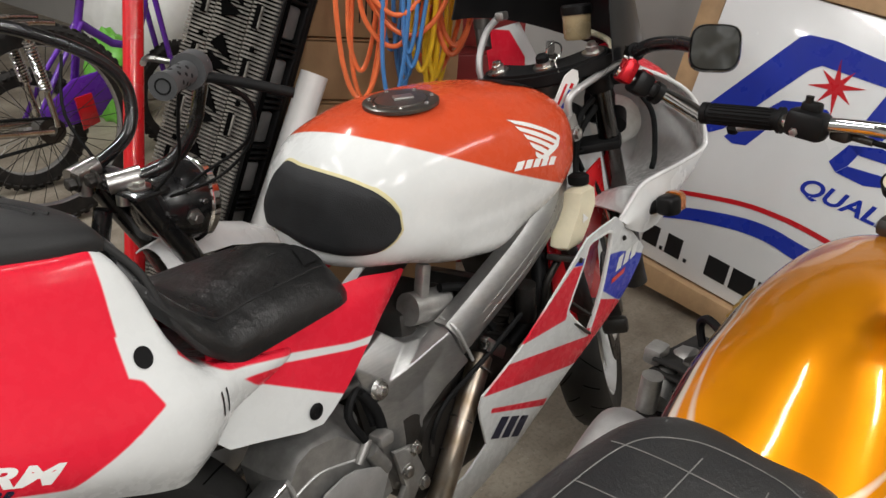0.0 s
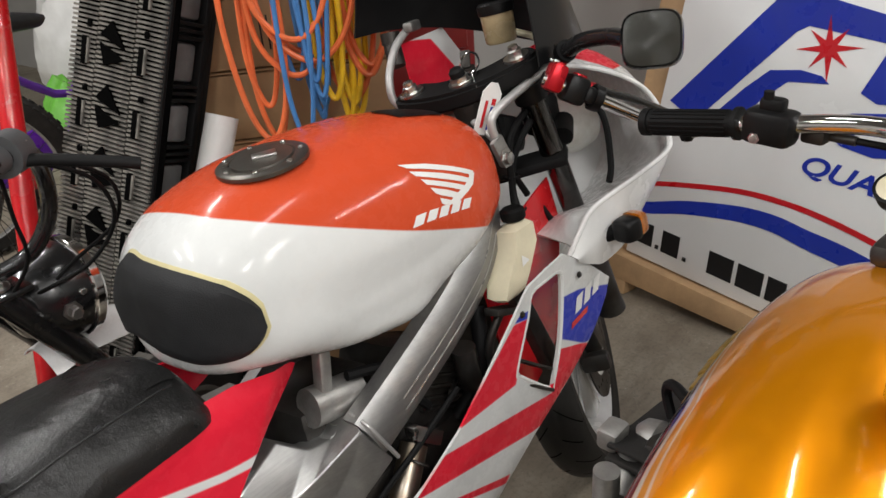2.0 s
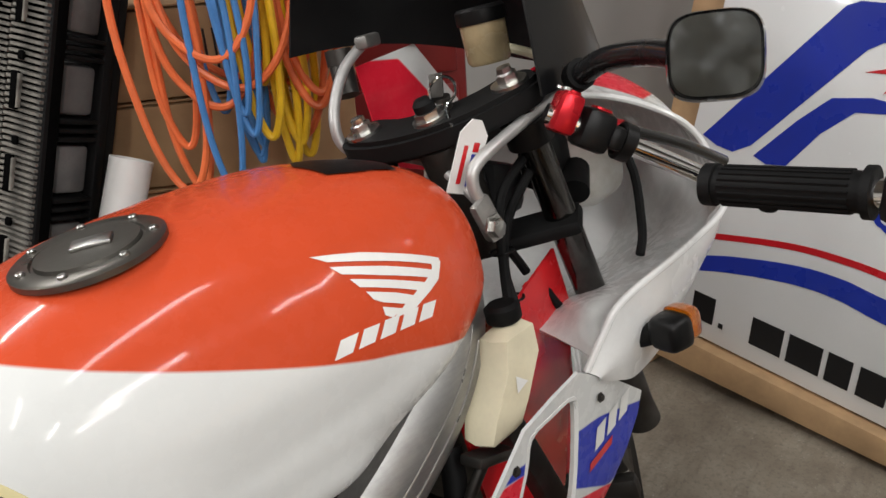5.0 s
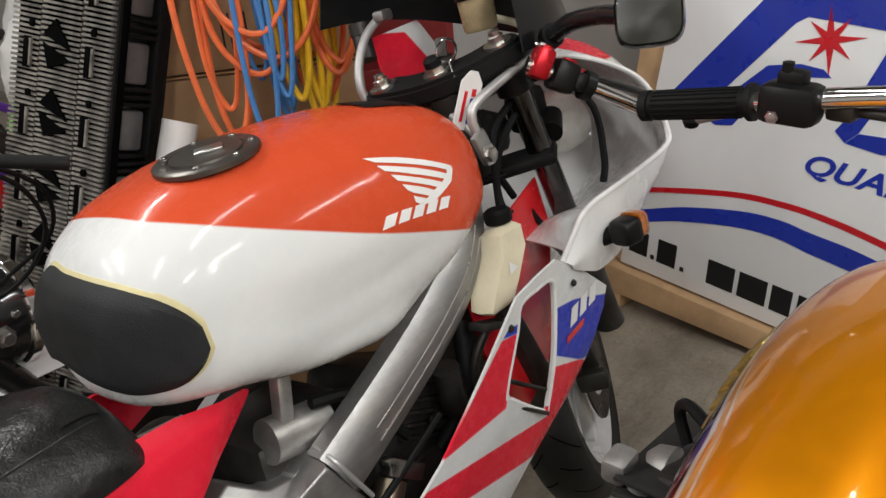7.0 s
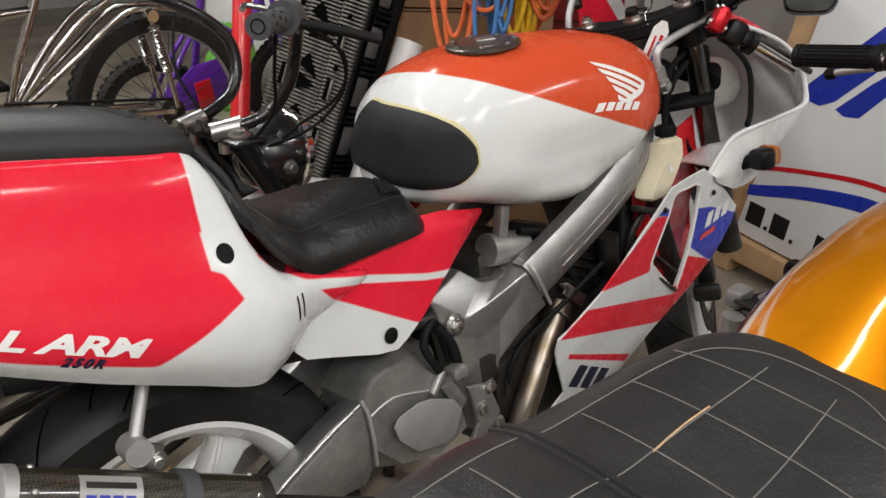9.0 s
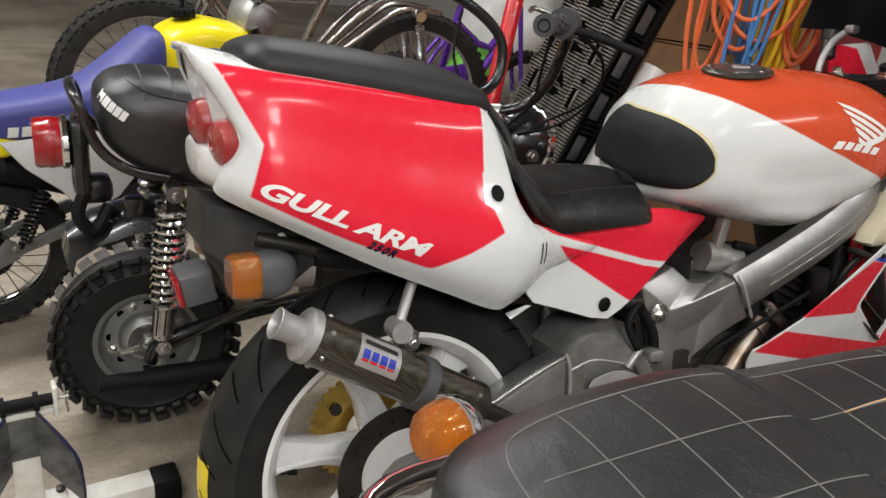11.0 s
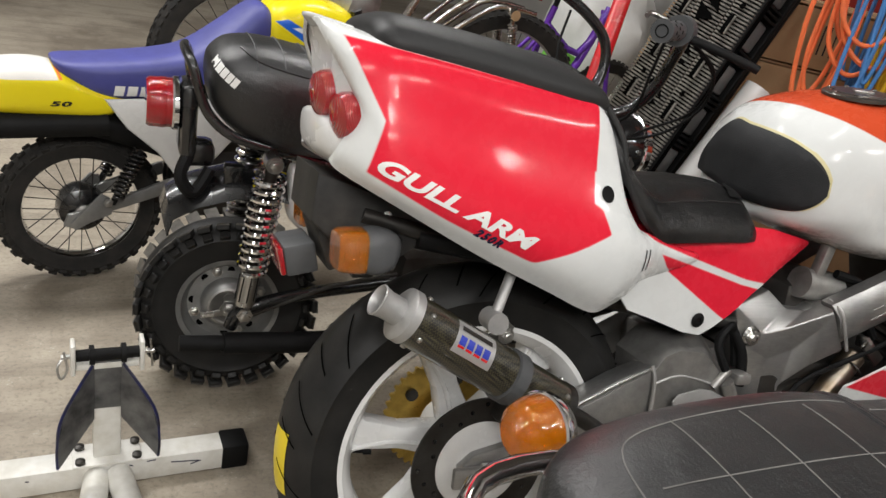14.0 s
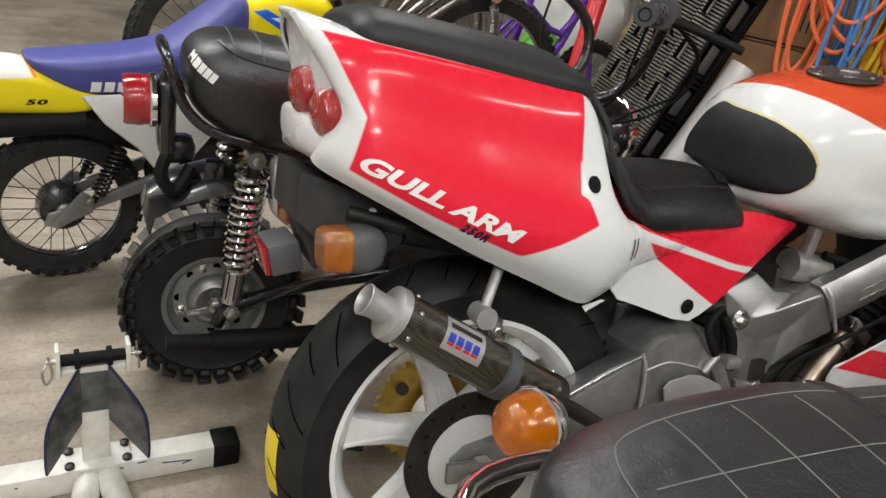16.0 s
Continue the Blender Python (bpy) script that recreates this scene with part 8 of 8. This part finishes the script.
kp("lever_perch", merge(box(0.035, 0.03, 0.026, (0.722, 1.078, 0.938), 0.006, (0, 0, 38)), bolt((0.73, 1.07, 0.955), 0.007, 0.006, "z")), "steel")
kp("choke_lever", tube([(0.685, 1.09, 0.955), (0.655, 1.10, 0.962), (0.64, 1.09, 0.958)], 0.005, 8), "steel")
for pts in ([(0.735, 1.06, 0.925), (0.80, 1.05, 0.88), (0.83, 1.08, 0.80), (0.80, 1.14, 0.72), (0.74, 1.22, 0.67)], [(0.74, 1.08, 0.93), (0.84, 1.09, 0.86), (0.86, 1.14, 0.77), (0.79, 1.20, 0.70), (0.72, 1.25, 0.62)], [(0.70, 1.09, 0.93), (0.71, 1.12, 0.84), (0.72, 1.15, 0.76), (0.70, 1.22, 0.68)], [(0.69, 1.44, 0.90), (0.66, 1.40, 0.80), (0.69, 1.34, 0.70)]):
    kp("cable", tube(pts, 0.0032, 8), "black_rubber")
hl = kp("headlight", moved(lathe([(0.0, -0.085), (0.03, -0.083), (0.06, -0.065), (0.078, -0.03), (0.084, 0.0), (0.084, 0.018)], 36, "x"), Matrix.Translation((0.79, 1.275, 0.635)) @ pose(0, 0, 0, 0, 8, 6)), "black_paint", "black round headlight shell")
kp("chrome_rim", moved(lathe([(0.084, 0.016), (0.09, 0.02), (0.09, 0.034), (0.082, 0.042), (0.0, 0.05)], 36, "x"), Matrix.Translation((0.79, 1.275, 0.635)) @ pose(0, 0, 0, 0, 8, 6)), "chrome", "", hl)
kp("bolt", bolt((0.775, 1.195, 0.63), 0.011, 0.02), "steel", "", hl)
kp("bolt", bolt((0.80, 1.20, 0.655), 0.006, 0.012), "steel", "", hl)
rows = []
for x, z in ((0.73, 0.545), (0.80, 0.56), (0.88, 0.555), (0.96, 0.53), (1.03, 0.49)):
    rows.append([(x, 1.28 + 0.06 * (j - 4) / 4, z - 0.03 * (abs(j - 4) / 4) ** 2) for j in range(9)])
kp("front_fender", shell(rows, 0.003), "white_paint", "white plastic front fender")

# ---- the blue and yellow kids' motorcycle ----
KIDS = pose(-0.34, 1.83, 0.0, 0, 0, 11)
kids = thing("kids_motorcycle", KIDS, "small motorcycle with blue seat and yellow and white plastics", "motorcycle", "small motorcycles at the back")
spoke_wheel(kids, pose(0, 0, 0.2, 0, 0, 0), 0.2, 0.062, 0.148, 0.046, 28, "old_tyre", "chrome", 0.022, 34, "dark_steel", 4, 0.9)
part("drum", lathe([(0.0, -0.045), (0.03, -0.045), (0.055, -0.03), (0.06, 0.0), (0.055, 0.03), (0.0, 0.04)], 28, "y", (0, 0, 0.2)), "black_paint", kids, "black wheel drum")
kf_paint = livery("kids_paint", (0.80, 0.66, 0.015), [((0.74, 0.72, 0.68), [[(-0.40, 0.60), (-0.075, 0.60), (-0.055, 0.545), (-0.40, 0.54)]]), ((0.75, 0.2, 0.05), [[(-0.073, 0.60), (-0.066, 0.60), (-0.046, 0.545), (-0.053, 0.545)]])], 0.3, 0.3)
kf = part("rear_fender", eggs([(-0.36, 0, 0.495, 0.03, 0.015, 0.015, 2.6), (-0.33, 0, 0.50, 0.06, 0.04, 0.04, 3), (-0.18, 0, 0.51, 0.075, 0.058, 0.055, 3), (-0.08, 0, 0.507, 0.078, 0.065, 0.058, 3), (0.03, 0, 0.485, 0.078, 0.05, 0.036, 3), (0.085, 0, 0.49, 0.07, 0.02, 0.02, 3)], 5, 40), kf_paint, kids, "yellow rear fender with a white sticker")
part("lettering", lay_on(moved(text_mesh("50", 0.026, 0.2, 1.15, 0.0012), pose(0, 0, 0)), pose(-0.075, -0.3, 0.487, 90, 0, 0) @ Matrix.Diagonal((1.5, 0.62, 1, 1)), kf, (0, 1, 0), 0.001, 2), "sign_black", kids, "black number 50")
part("inner_fender", eggs([(-0.30, 0, 0.455, 0.05, 0.02, 0.02, 3), (-0.1, 0, 0.445, 0.07, 0.02, 0.025, 3), (0.05, 0, 0.43, 0.07, 0.03, 0.04, 3), (0.2, 0, 0.38, 0.05, 0.03, 0.05, 3)], 4, 24), "matt_black", kids)
part("tail_pipe", cylinder((-0.20, -0.05, 0.43), (0.05, -0.06, 0.44), 0.03, 20), "matt_black", kids, "black silencer")
part("reflector", lathe([(0.0, -0.012), (0.026, -0.012), (0.028, 0.0), (0.0, 0.004)], 24, "x", (-0.165, 0.0, 0.41)), "red_lens", kids, "round red reflector")
kseat2 = part("seat", eggs([(-0.062, 0, 0.576, 0.03, 0.006, 0.006, 2.6), (-0.04, 0, 0.568, 0.06, 0.016, 0.028, 3), (0.04, 0, 0.55, 0.078, 0.04, 0.055, 3.2), (0.17, 0, 0.555, 0.084, 0.052, 0.055, 3.2), (0.25, 0, 0.572, 0.086, 0.06, 0.068, 3), (0.33, 0, 0.615, 0.084, 0.075, 0.10, 2.8), (0.40, 0, 0.66, 0.078, 0.085, 0.10, 2.8), (0.435, 0, 0.68, 0.065, 0.06, 0.06, 2.6), (0.45, 0, 0.685, 0.04, 0.02, 0.02, 2.4)], 6, 40), "blue_vinyl", kids, "blue vinyl seat")
for k in range(4):
    b = flat_poly([(0, 0), (0.022, 0), (0.025, 0.026), (0.003, 0.026)])
    part("letter_bar", lay_on(b, pose(0.06 + 0.029 * k, -0.3, 0.513, 90, 0, 0), kseat2, (0, 1, 0), 0.0012, 2), "white_plain", kseat2)
for s in (-1, 1):
    part("side_panel", plate([(0.04, 0.505), (0.16, 0.51), (0.36, 0.53), (0.40, 0.46), (0.30, 0.34), (0.215, 0.30), (0.165, 0.37), (0.09, 0.435)], s * 0.084, s * 0.07, 0.008), "white_paint", kids, "white side panel")
    part("shock", cylinder((0.125, s * 0.075, 0.375), (0.06, s * 0.075, 0.235), 0.008), "matt_black", kids)
    part("spring", coil((0.125, s * 0.075, 0.375), (0.07, s * 0.075, 0.255), 0.0165, 0.0038, 11), "black_paint", kids, "black coil spring")
    part("swingarm", plate([(0.26, 0.30), (0.20, 0.29), (0.02, 0.222), (-0.04, 0.205), (-0.05, 0.175), (-0.02, 0.165), (0.05, 0.205), (0.24, 0.265)], s * 0.066, s * 0.052, 0.004), "rim_grey", kids, "grey pressed swingarm")
    part("axle_plate", plate([(0.035, 0.262), (0.055, 0.25), (0.06, 0.205), (0.01, 0.185), (-0.025, 0.165), (-0.035, 0.185), (0.0, 0.225)], s * 0.074, s * 0.067, 0.002), "rim_grey", kids)
    part("bolt", bolt((0.05, -0.08, 0.24) if s < 0 else (0.05, 0.085, 0.24), 0.008, 0.01), "steel", kids)
    part("fork_tube", tube([(0.66, s * 0.07, 0.76), (0.75, s * 0.07, 0.50), (0.86, s * 0.07, 0.21)], 0.016, 12, 0), "black_paint", kids)
kt_paint = livery("kids_tank_paint", (0.80, 0.66, 0.015), [((0.02, 0.13, 0.62), [[(0.44, 0.715), (0.47, 0.725), (0.72, 0.60), (0.72, 0.56), (0.55, 0.65)]]), ((0.78, 0.78, 0.78), [[(0.48, 0.705), (0.51, 0.708), (0.70, 0.625), (0.70, 0.61)]]), ((0.02, 0.13, 0.62), [[(0.52, 0.715), (0.55, 0.715), (0.72, 0.65), (0.72, 0.63)]])], 0.25, 0.5)
part("fuel_tank", eggs([(0.425, 0, 0.675, 0.05, 0.03, 0.04, 2.6), (0.45, 0, 0.69, 0.082, 0.06, 0.08, 2.8), (0.53, 0, 0.70, 0.10, 0.075, 0.11, 2.8), (0.60, 0, 0.695, 0.105, 0.072, 0.12, 2.8), (0.66, 0, 0.69, 0.09, 0.06, 0.11, 2.8), (0.69, 0, 0.68, 0.05, 0.03, 0.06, 2.6)], 5, 40), kt_paint, kids, "yellow tank with blue and white stripes")
teeth = [((0.031 + 0.003 * (k % 4 in (0, 1))) * math.cos(2 * math.pi * k / 40), (0.031 + 0.003 * (k % 4 in (0, 1))) * math.sin(2 * math.pi * k / 40)) for k in range(40)]
part("filler_cap", moved(plate(teeth, -0.012, 0.012, 0.003), pose(0.50, 0, 0.785, 90, 0, 0)), "black_plastic", kids, "black knurled filler cap")
part("breather", cylinder((0.50, 0, 0.795), (0.50, 0, 0.85), 0.005), "black_rubber", kids)
part("engine", box(0.22, 0.13, 0.2, (0.36, 0, 0.27), 0.03), "dark_steel", kids, "dark small engine")
part("frame_tube", tube([(0.64, 0, 0.72), (0.60, 0, 0.5), (0.48, 0, 0.2), (0.24, 0, 0.2), (0.22, 0, 0.40)], 0.017, 12), "black_paint", kids)
part("head_cover", box(0.10, 0.14, 0.10, (0.69, 0, 0.77), 0.03, (0, 20, 0)), "cast_aluminium", kids, "grey steering head cover")
part("handlebar", tube([(0.60, 0.33, 0.90), (0.64, 0.2, 0.91), (0.68, 0.07, 0.83), (0.68, -0.07, 0.83), (0.63, -0.2, 0.90), (0.56, -0.30, 0.895)], 0.0105, 12), "black_paint", kids, "black handlebar")
for s in (-1, 1):
    part("grip", cylinder((0.60 + 0.0 if s > 0 else 0.555, s * (0.33 if s > 0 else 0.305), 0.897), (0.63 if s > 0 else 0.615, s * 0.21, 0.905), 0.016, 18), "black_rubber", kids, "black rubber grip")
part("front_fender", shell([[(x, 0.06 * (j - 4) / 4, z - 0.03 * (abs(j - 4) / 4) ** 2) for j in range(9)] for x, z in ((0.66, 0.60), (0.75, 0.57), (0.90, 0.52), (1.02, 0.45))], 0.003), "yellow_plastic", kids, "yellow front fender")
spoke_wheel(kids, pose(0.86, 0, 0.2), 0.2, 0.055, 0.145, 0.036, 20, "old_tyre", "chrome", 0.035, 30, "dark_steel", 3, 0.9)

# ---- the chromed bicycle beyond ----
BI = Matrix.Translation((1.19, 2.66, 0.0))
BII = BI.inverted()
bike = thing("bicycle", BI, "chromed bicycle with knobbly tyres and a rear spring", "bicycle", "bicycles at the back")


def bp(nm, bm, mat, label="", parent=None):
    return part(nm, moved(bm, BII), mat, parent or bike, label)


spoke_wheel(bike, pose(0, 0, 0.355, -3, 0, 0), 0.355, 0.055, 0.288, 0.03, 32, "old_tyre", "aluminium", 0.03, 60, "dark_steel", 4, 0.7)
spoke_wheel(bike, pose(-1.0, 0.06, 0.355, -3, 0, 0), 0.355, 0.055, 0.288, 0.03, 32, "old_tyre", "aluminium", 0.02, 60, "dark_steel", 4, 0.7)
bp("seat_tube", tube([(0.64, 2.66, 0.36), (0.72, 2.66, 0.58), (0.82, 2.66, 0.80)], 0.017, 12, 0), "chrome_worn", "dull chromed frame tube")
bp("top_tube", tube([(0.80, 2.66, 0.74), (0.55, 2.66, 0.73), (0.36, 2.67, 0.78)], 0.016, 12, 3), "chrome_worn")
bp("down_tube", tube([(0.64, 2.66, 0.36), (0.50, 2.665, 0.56), (0.38, 2.67, 0.72)], 0.018, 12, 2), "chrome_worn")
bp("head_tube", tube([(0.37, 2.67, 0.68), (0.33, 2.67, 0.84)], 0.022, 12, 0), "chrome_worn")
for s in (-1, 1):
    bp("chain_stay", tube([(0.64, 2.66 + s * 0.03, 0.36), (0.76, 2.66 + s * 0.05, 0.375), (0.84, 2.66 + s * 0.055, 0.42), (0.94, 2.66 + s * 0.055, 0.385), (1.19, 2.66 + s * 0.06, 0.355)], 0.011, 10), "chrome_worn", "dull chromed chain stay")
    bp("seat_stay", tube([(0.67, 2.66 + s * 0.02, 0.42), (0.89, 2.66 + s * 0.045, 0.585), (1.05, 2.66 + s * 0.055, 0.705), (1.15, 2.66 + s * 0.055, 0.72), (1.25, 2.66 + s * 0.055, 0.71)], 0.0105, 10), "chrome_worn", "bent chromed stay")
    bp("upper_stay", tube([(0.66, 2.66 + s * 0.02, 0.40), (0.80, 2.66 + s * 0.04, 0.58), (0.92, 2.66 + s * 0.05, 0.70), (1.02, 2.66 + s * 0.05, 0.76)], 0.0105, 10), "chrome_worn", "bent chromed stay")
    bp("spring", coil((1.15, 2.66 + s * 0.07, 0.665), (1.185, 2.66 + s * 0.07, 0.50), 0.017, 0.004, 16), "chrome", "chrome coil spring")
    bp("spring_rod", tube([(1.14, 2.66 + s * 0.07, 0.71), (1.185, 2.66 + s * 0.07, 0.50), (1.205, 2.66 + s * 0.065, 0.37)], 0.010, 10, 0), "chrome_worn")
    bp("fork_leg", tube([(0.36, 2.67 + s * 0.05, 0.70), (0.27, 2.69 + s * 0.05, 0.52), (0.19, 2.72 + s * 0.05, 0.355)], 0.012, 10), "chrome_worn")
bp("spring_eye", lathe([(0.02, -0.02), (0.026, 0.0), (0.02, 0.02), (0.0, 0.02)], 20, "y", (1.145, 2.585, 0.70)), "chrome")
ring = [((0.095 + 0.006 * (k % 4 in (0, 1))) * math.cos(2 * math.pi * k / 144), (0.095 + 0.006 * (k % 4 in (0, 1))) * math.sin(2 * math.pi * k / 144)) for k in range(144)]
spr = bp("chainwheel", moved(lathe([(0.075, -0.002), (0.098, -0.002), (0.098, 0.002), (0.075, 0.002)], 48, "y", closed=True), Matrix.Translation((0.64, 2.60, 0.38))), "steel", "steel chainwheel and crank")
for k in range(5):
    bp("arm", moved(box(0.08, 0.004, 0.014, (0.04, 0, 0), 0.001), Matrix.Translation((0.64, 2.60, 0.38)) @ pose(0, 0, 0, 0, 72 * k, 0)), "steel", "", spr)
bp("crank", tube([(0.64, 2.59, 0.38), (0.60, 2.575, 0.52), (0.596, 2.57, 0.545)], 0.010, 10, 0), "chrome", "", spr)
bp("pedal", box(0.09, 0.08, 0.022, (0.595, 2.53, 0.55), 0.006), "black_rubber", "", spr)
bp("chain", tube([(0.64, 2.60, 0.476), (1.19, 2.605, 0.40), (1.23, 2.605, 0.355), (1.19, 2.605, 0.315), (0.64, 2.60, 0.285)], 0.006, 6, 1), "matt_black")
bp("freewheel", lathe([(0.02, -0.005), (0.045, -0.005), (0.045, 0.005), (0.02, 0.005)], 30, "y", (1.19, 2.605, 0.355), True), "dark_steel")
bp("saddle", eggs([(0.70, 2.66, 0.86, 0.02, 0.02, 0.02, 2.4), (0.72, 2.66, 0.86, 0.03, 0.03, 0.03, 2.6), (0.86, 2.66, 0.87, 0.05, 0.03, 0.04, 2.6), (0.96, 2.66, 0.875, 0.09, 0.03, 0.05, 2.6), (1.0, 2.66, 0.875, 0.06, 0.02, 0.03, 2.6)], 5, 28), "seat_vinyl", "black bicycle saddle")
bp("handlebar", tube([(0.50, 2.35, 0.98), (0.42, 2.42, 0.99), (0.34, 2.60, 0.92), (0.34, 2.74, 0.92), (0.42, 2.92, 0.99), (0.50, 2.99, 0.98)], 0.011, 12), "chrome_worn")

# ---- the purple kids' bicycle beyond ----
PO = Matrix.Translation((1.28, 3.0, 0.0))
PI2 = PO.inverted()
purple = thing("kids_bicycle", PO, "purple kids' bicycle with black saddle and small wheels", "bicycle", "bicycles at the back")


def pp(nm, bm, mat, label="", parent=None):
    return part(nm, moved(bm, PI2), mat, parent or purple, label)


spoke_wheel(purple, pose(0, 0, 0.24), 0.24, 0.05, 0.185, 0.03, 20, "old_tyre", "aluminium", 0.025, 44, "steel", 3, 0.8)
spoke_wheel(purple, pose(0.72, 0.1, 0.24, 0, 0, 8), 0.24, 0.05, 0.185, 0.03, 20, "old_tyre", "aluminium", 0.025, 44, "steel", 3, 0.8)
pp("seat_tube", tube([(1.47, 3.0, 0.30), (1.52, 3.0, 0.56), (1.555, 3.0, 0.70)], 0.016, 12, 0), "purple_paint", "purple frame tube")
pp("seat_post", cylinder((1.555, 3.0, 0.69), (1.57, 3.0, 0.79), 0.013), "matt_black")
pp("frame_tube", tube([(1.535, 3.0, 0.62), (1.75, 3.03, 0.50), (1.88, 3.06, 0.72)], 0.017, 12, 3), "purple_paint")
pp("frame_tube", tube([(1.47, 3.0, 0.30), (1.70, 3.02, 0.36), (1.86, 3.06, 0.66)], 0.02, 12, 3), "purple_paint")
for s in (-1, 1):
    pp("stay", tube([(1.54, 3.0 + s * 0.02, 0.62), (1.40, 3.0 + s * 0.04, 0.44), (1.28, 3.0 + s * 0.05, 0.24)], 0.010, 10), "purple_paint")
    pp("stay", tube([(1.47, 3.0 + s * 0.03, 0.30), (1.28, 3.0 + s * 0.05, 0.24)], 0.010, 10, 0), "purple_paint")
    pp("fork_leg", tube([(1.88, 3.06 + s * 0.045, 0.70), (1.94, 3.08 + s * 0.045, 0.45), (2.0, 3.10 + s * 0.045, 0.24)], 0.012, 10), "purple_paint")
pp("chain_guard", plate([(1.30, 0.30), (1.45, 0.42), (1.58, 0.44), (1.64, 0.36), (1.55, 0.26), (1.40, 0.24)], 2.94, 2.955, 0.006), "purple_paint", "purple chain guard")
pp("saddle", eggs([(1.47, 3.0, 0.80, 0.05, 0.02, 0.02, 2.6), (1.50, 3.0, 0.81, 0.075, 0.03, 0.04, 2.6), (1.58, 3.0, 0.81, 0.06, 0.03, 0.04, 2.6), (1.68, 3.0, 0.80, 0.03, 0.02, 0.03, 2.4), (1.71, 3.0, 0.80, 0.015, 0.01, 0.01, 2.2)], 5, 28), "seat_vinyl", "small black saddle")
pp("reflector", box(0.012, 0.06, 0.04, (1.465, 3.0, 0.735), 0.006), "red_lens", "red reflector")
pp("wheel_flag", plate([(1.43, 0.36), (1.50, 0.37), (1.52, 0.25), (1.45, 0.23)], 2.90, 2.91, 0.002), "red_paint", "flat red plastic piece")
pp("handlebar", tube([(1.72, 2.75, 0.95), (1.83, 2.85, 0.97), (1.87, 3.0, 0.88), (1.87, 3.12, 0.88), (1.87, 3.27, 0.97), (1.78, 3.38, 0.95)], 0.011, 12), "purple_paint")

# ---- jack, bags and further clutter ----
jack = thing("floor_jack", Matrix.Translation((0.78, 1.50, 0)), "red trolley jack with an upright red handle", "jack")
part("handle", tube([(-0.043, -0.065, 0.10), (0.055, 0.03, 0.42), (0.30, 0.28, 1.2)], 0.023, 18, 0), "red_paint", jack, "glossy red jack handle")
part("body", merge(box(0.20, 0.05, 0.08, (-0.10, 0.05, 0.09), 0.012), box(0.20, 0.05, 0.08, (-0.10, -0.05, 0.09), 0.012), box(0.10, 0.12, 0.06, (-0.03, 0, 0.09), 0.012)), "red_paint", jack)
for y in (-0.075, 0.075):
    part("wheel", lathe([(0.0, -0.015), (0.035, -0.015), (0.04, -0.01), (0.04, 0.01), (0.035, 0.015), (0.0, 0.015)], 20, "y", (-0.02, y, 0.04)), "dark_steel", jack)
part("wheel", lathe([(0.0, -0.03), (0.028, -0.03), (0.03, 0.0), (0.028, 0.03), (0.0, 0.03)], 20, "y", (-0.18, 0, 0.03)), "dark_steel", jack)


def bag(at, size, seed, mat, label):
    rnd = random.Random(seed)
    bm = bmesh.new()
    bmesh.ops.create_uvsphere(bm, u_segments=36, v_segments=24, radius=1.0)
    ph = [rnd.uniform(0, 6.28) for _ in range(6)]
    for v in bm.verts:
        c = v.co
        k = 1 + 0.08 * math.sin(5 * c.x + ph[0]) * math.cos(4 * c.z + ph[1]) + 0.05 * math.sin(11 * c.y + 7 * c.z + ph[2]) + 0.03 * math.sin(19 * c.x + 13 * c.z + ph[3])
        z = max(c.z * k, -0.8)
        v.co = (c.x * k * size[0], c.y * k * size[1], (z + 0.8) * size[2])
    solid("plastic_bag", bm, mat, label, "bag", Matrix.Translation(at), group="bags at the back")


bag((2.45, 3.95, 0), (0.34, 0.3, 0.50), 1, "white_plain", "crumpled white plastic bag on the floor")
bag((2.0, 3.6, 0), (0.13, 0.14, 0.24), 2, "green_paint", "crumpled bright green plastic bag on the floor")
bag((2.6, 3.2, 0), (0.28, 0.3, 0.52), 3, "cardboard", "crumpled brown paper sack on the floor")
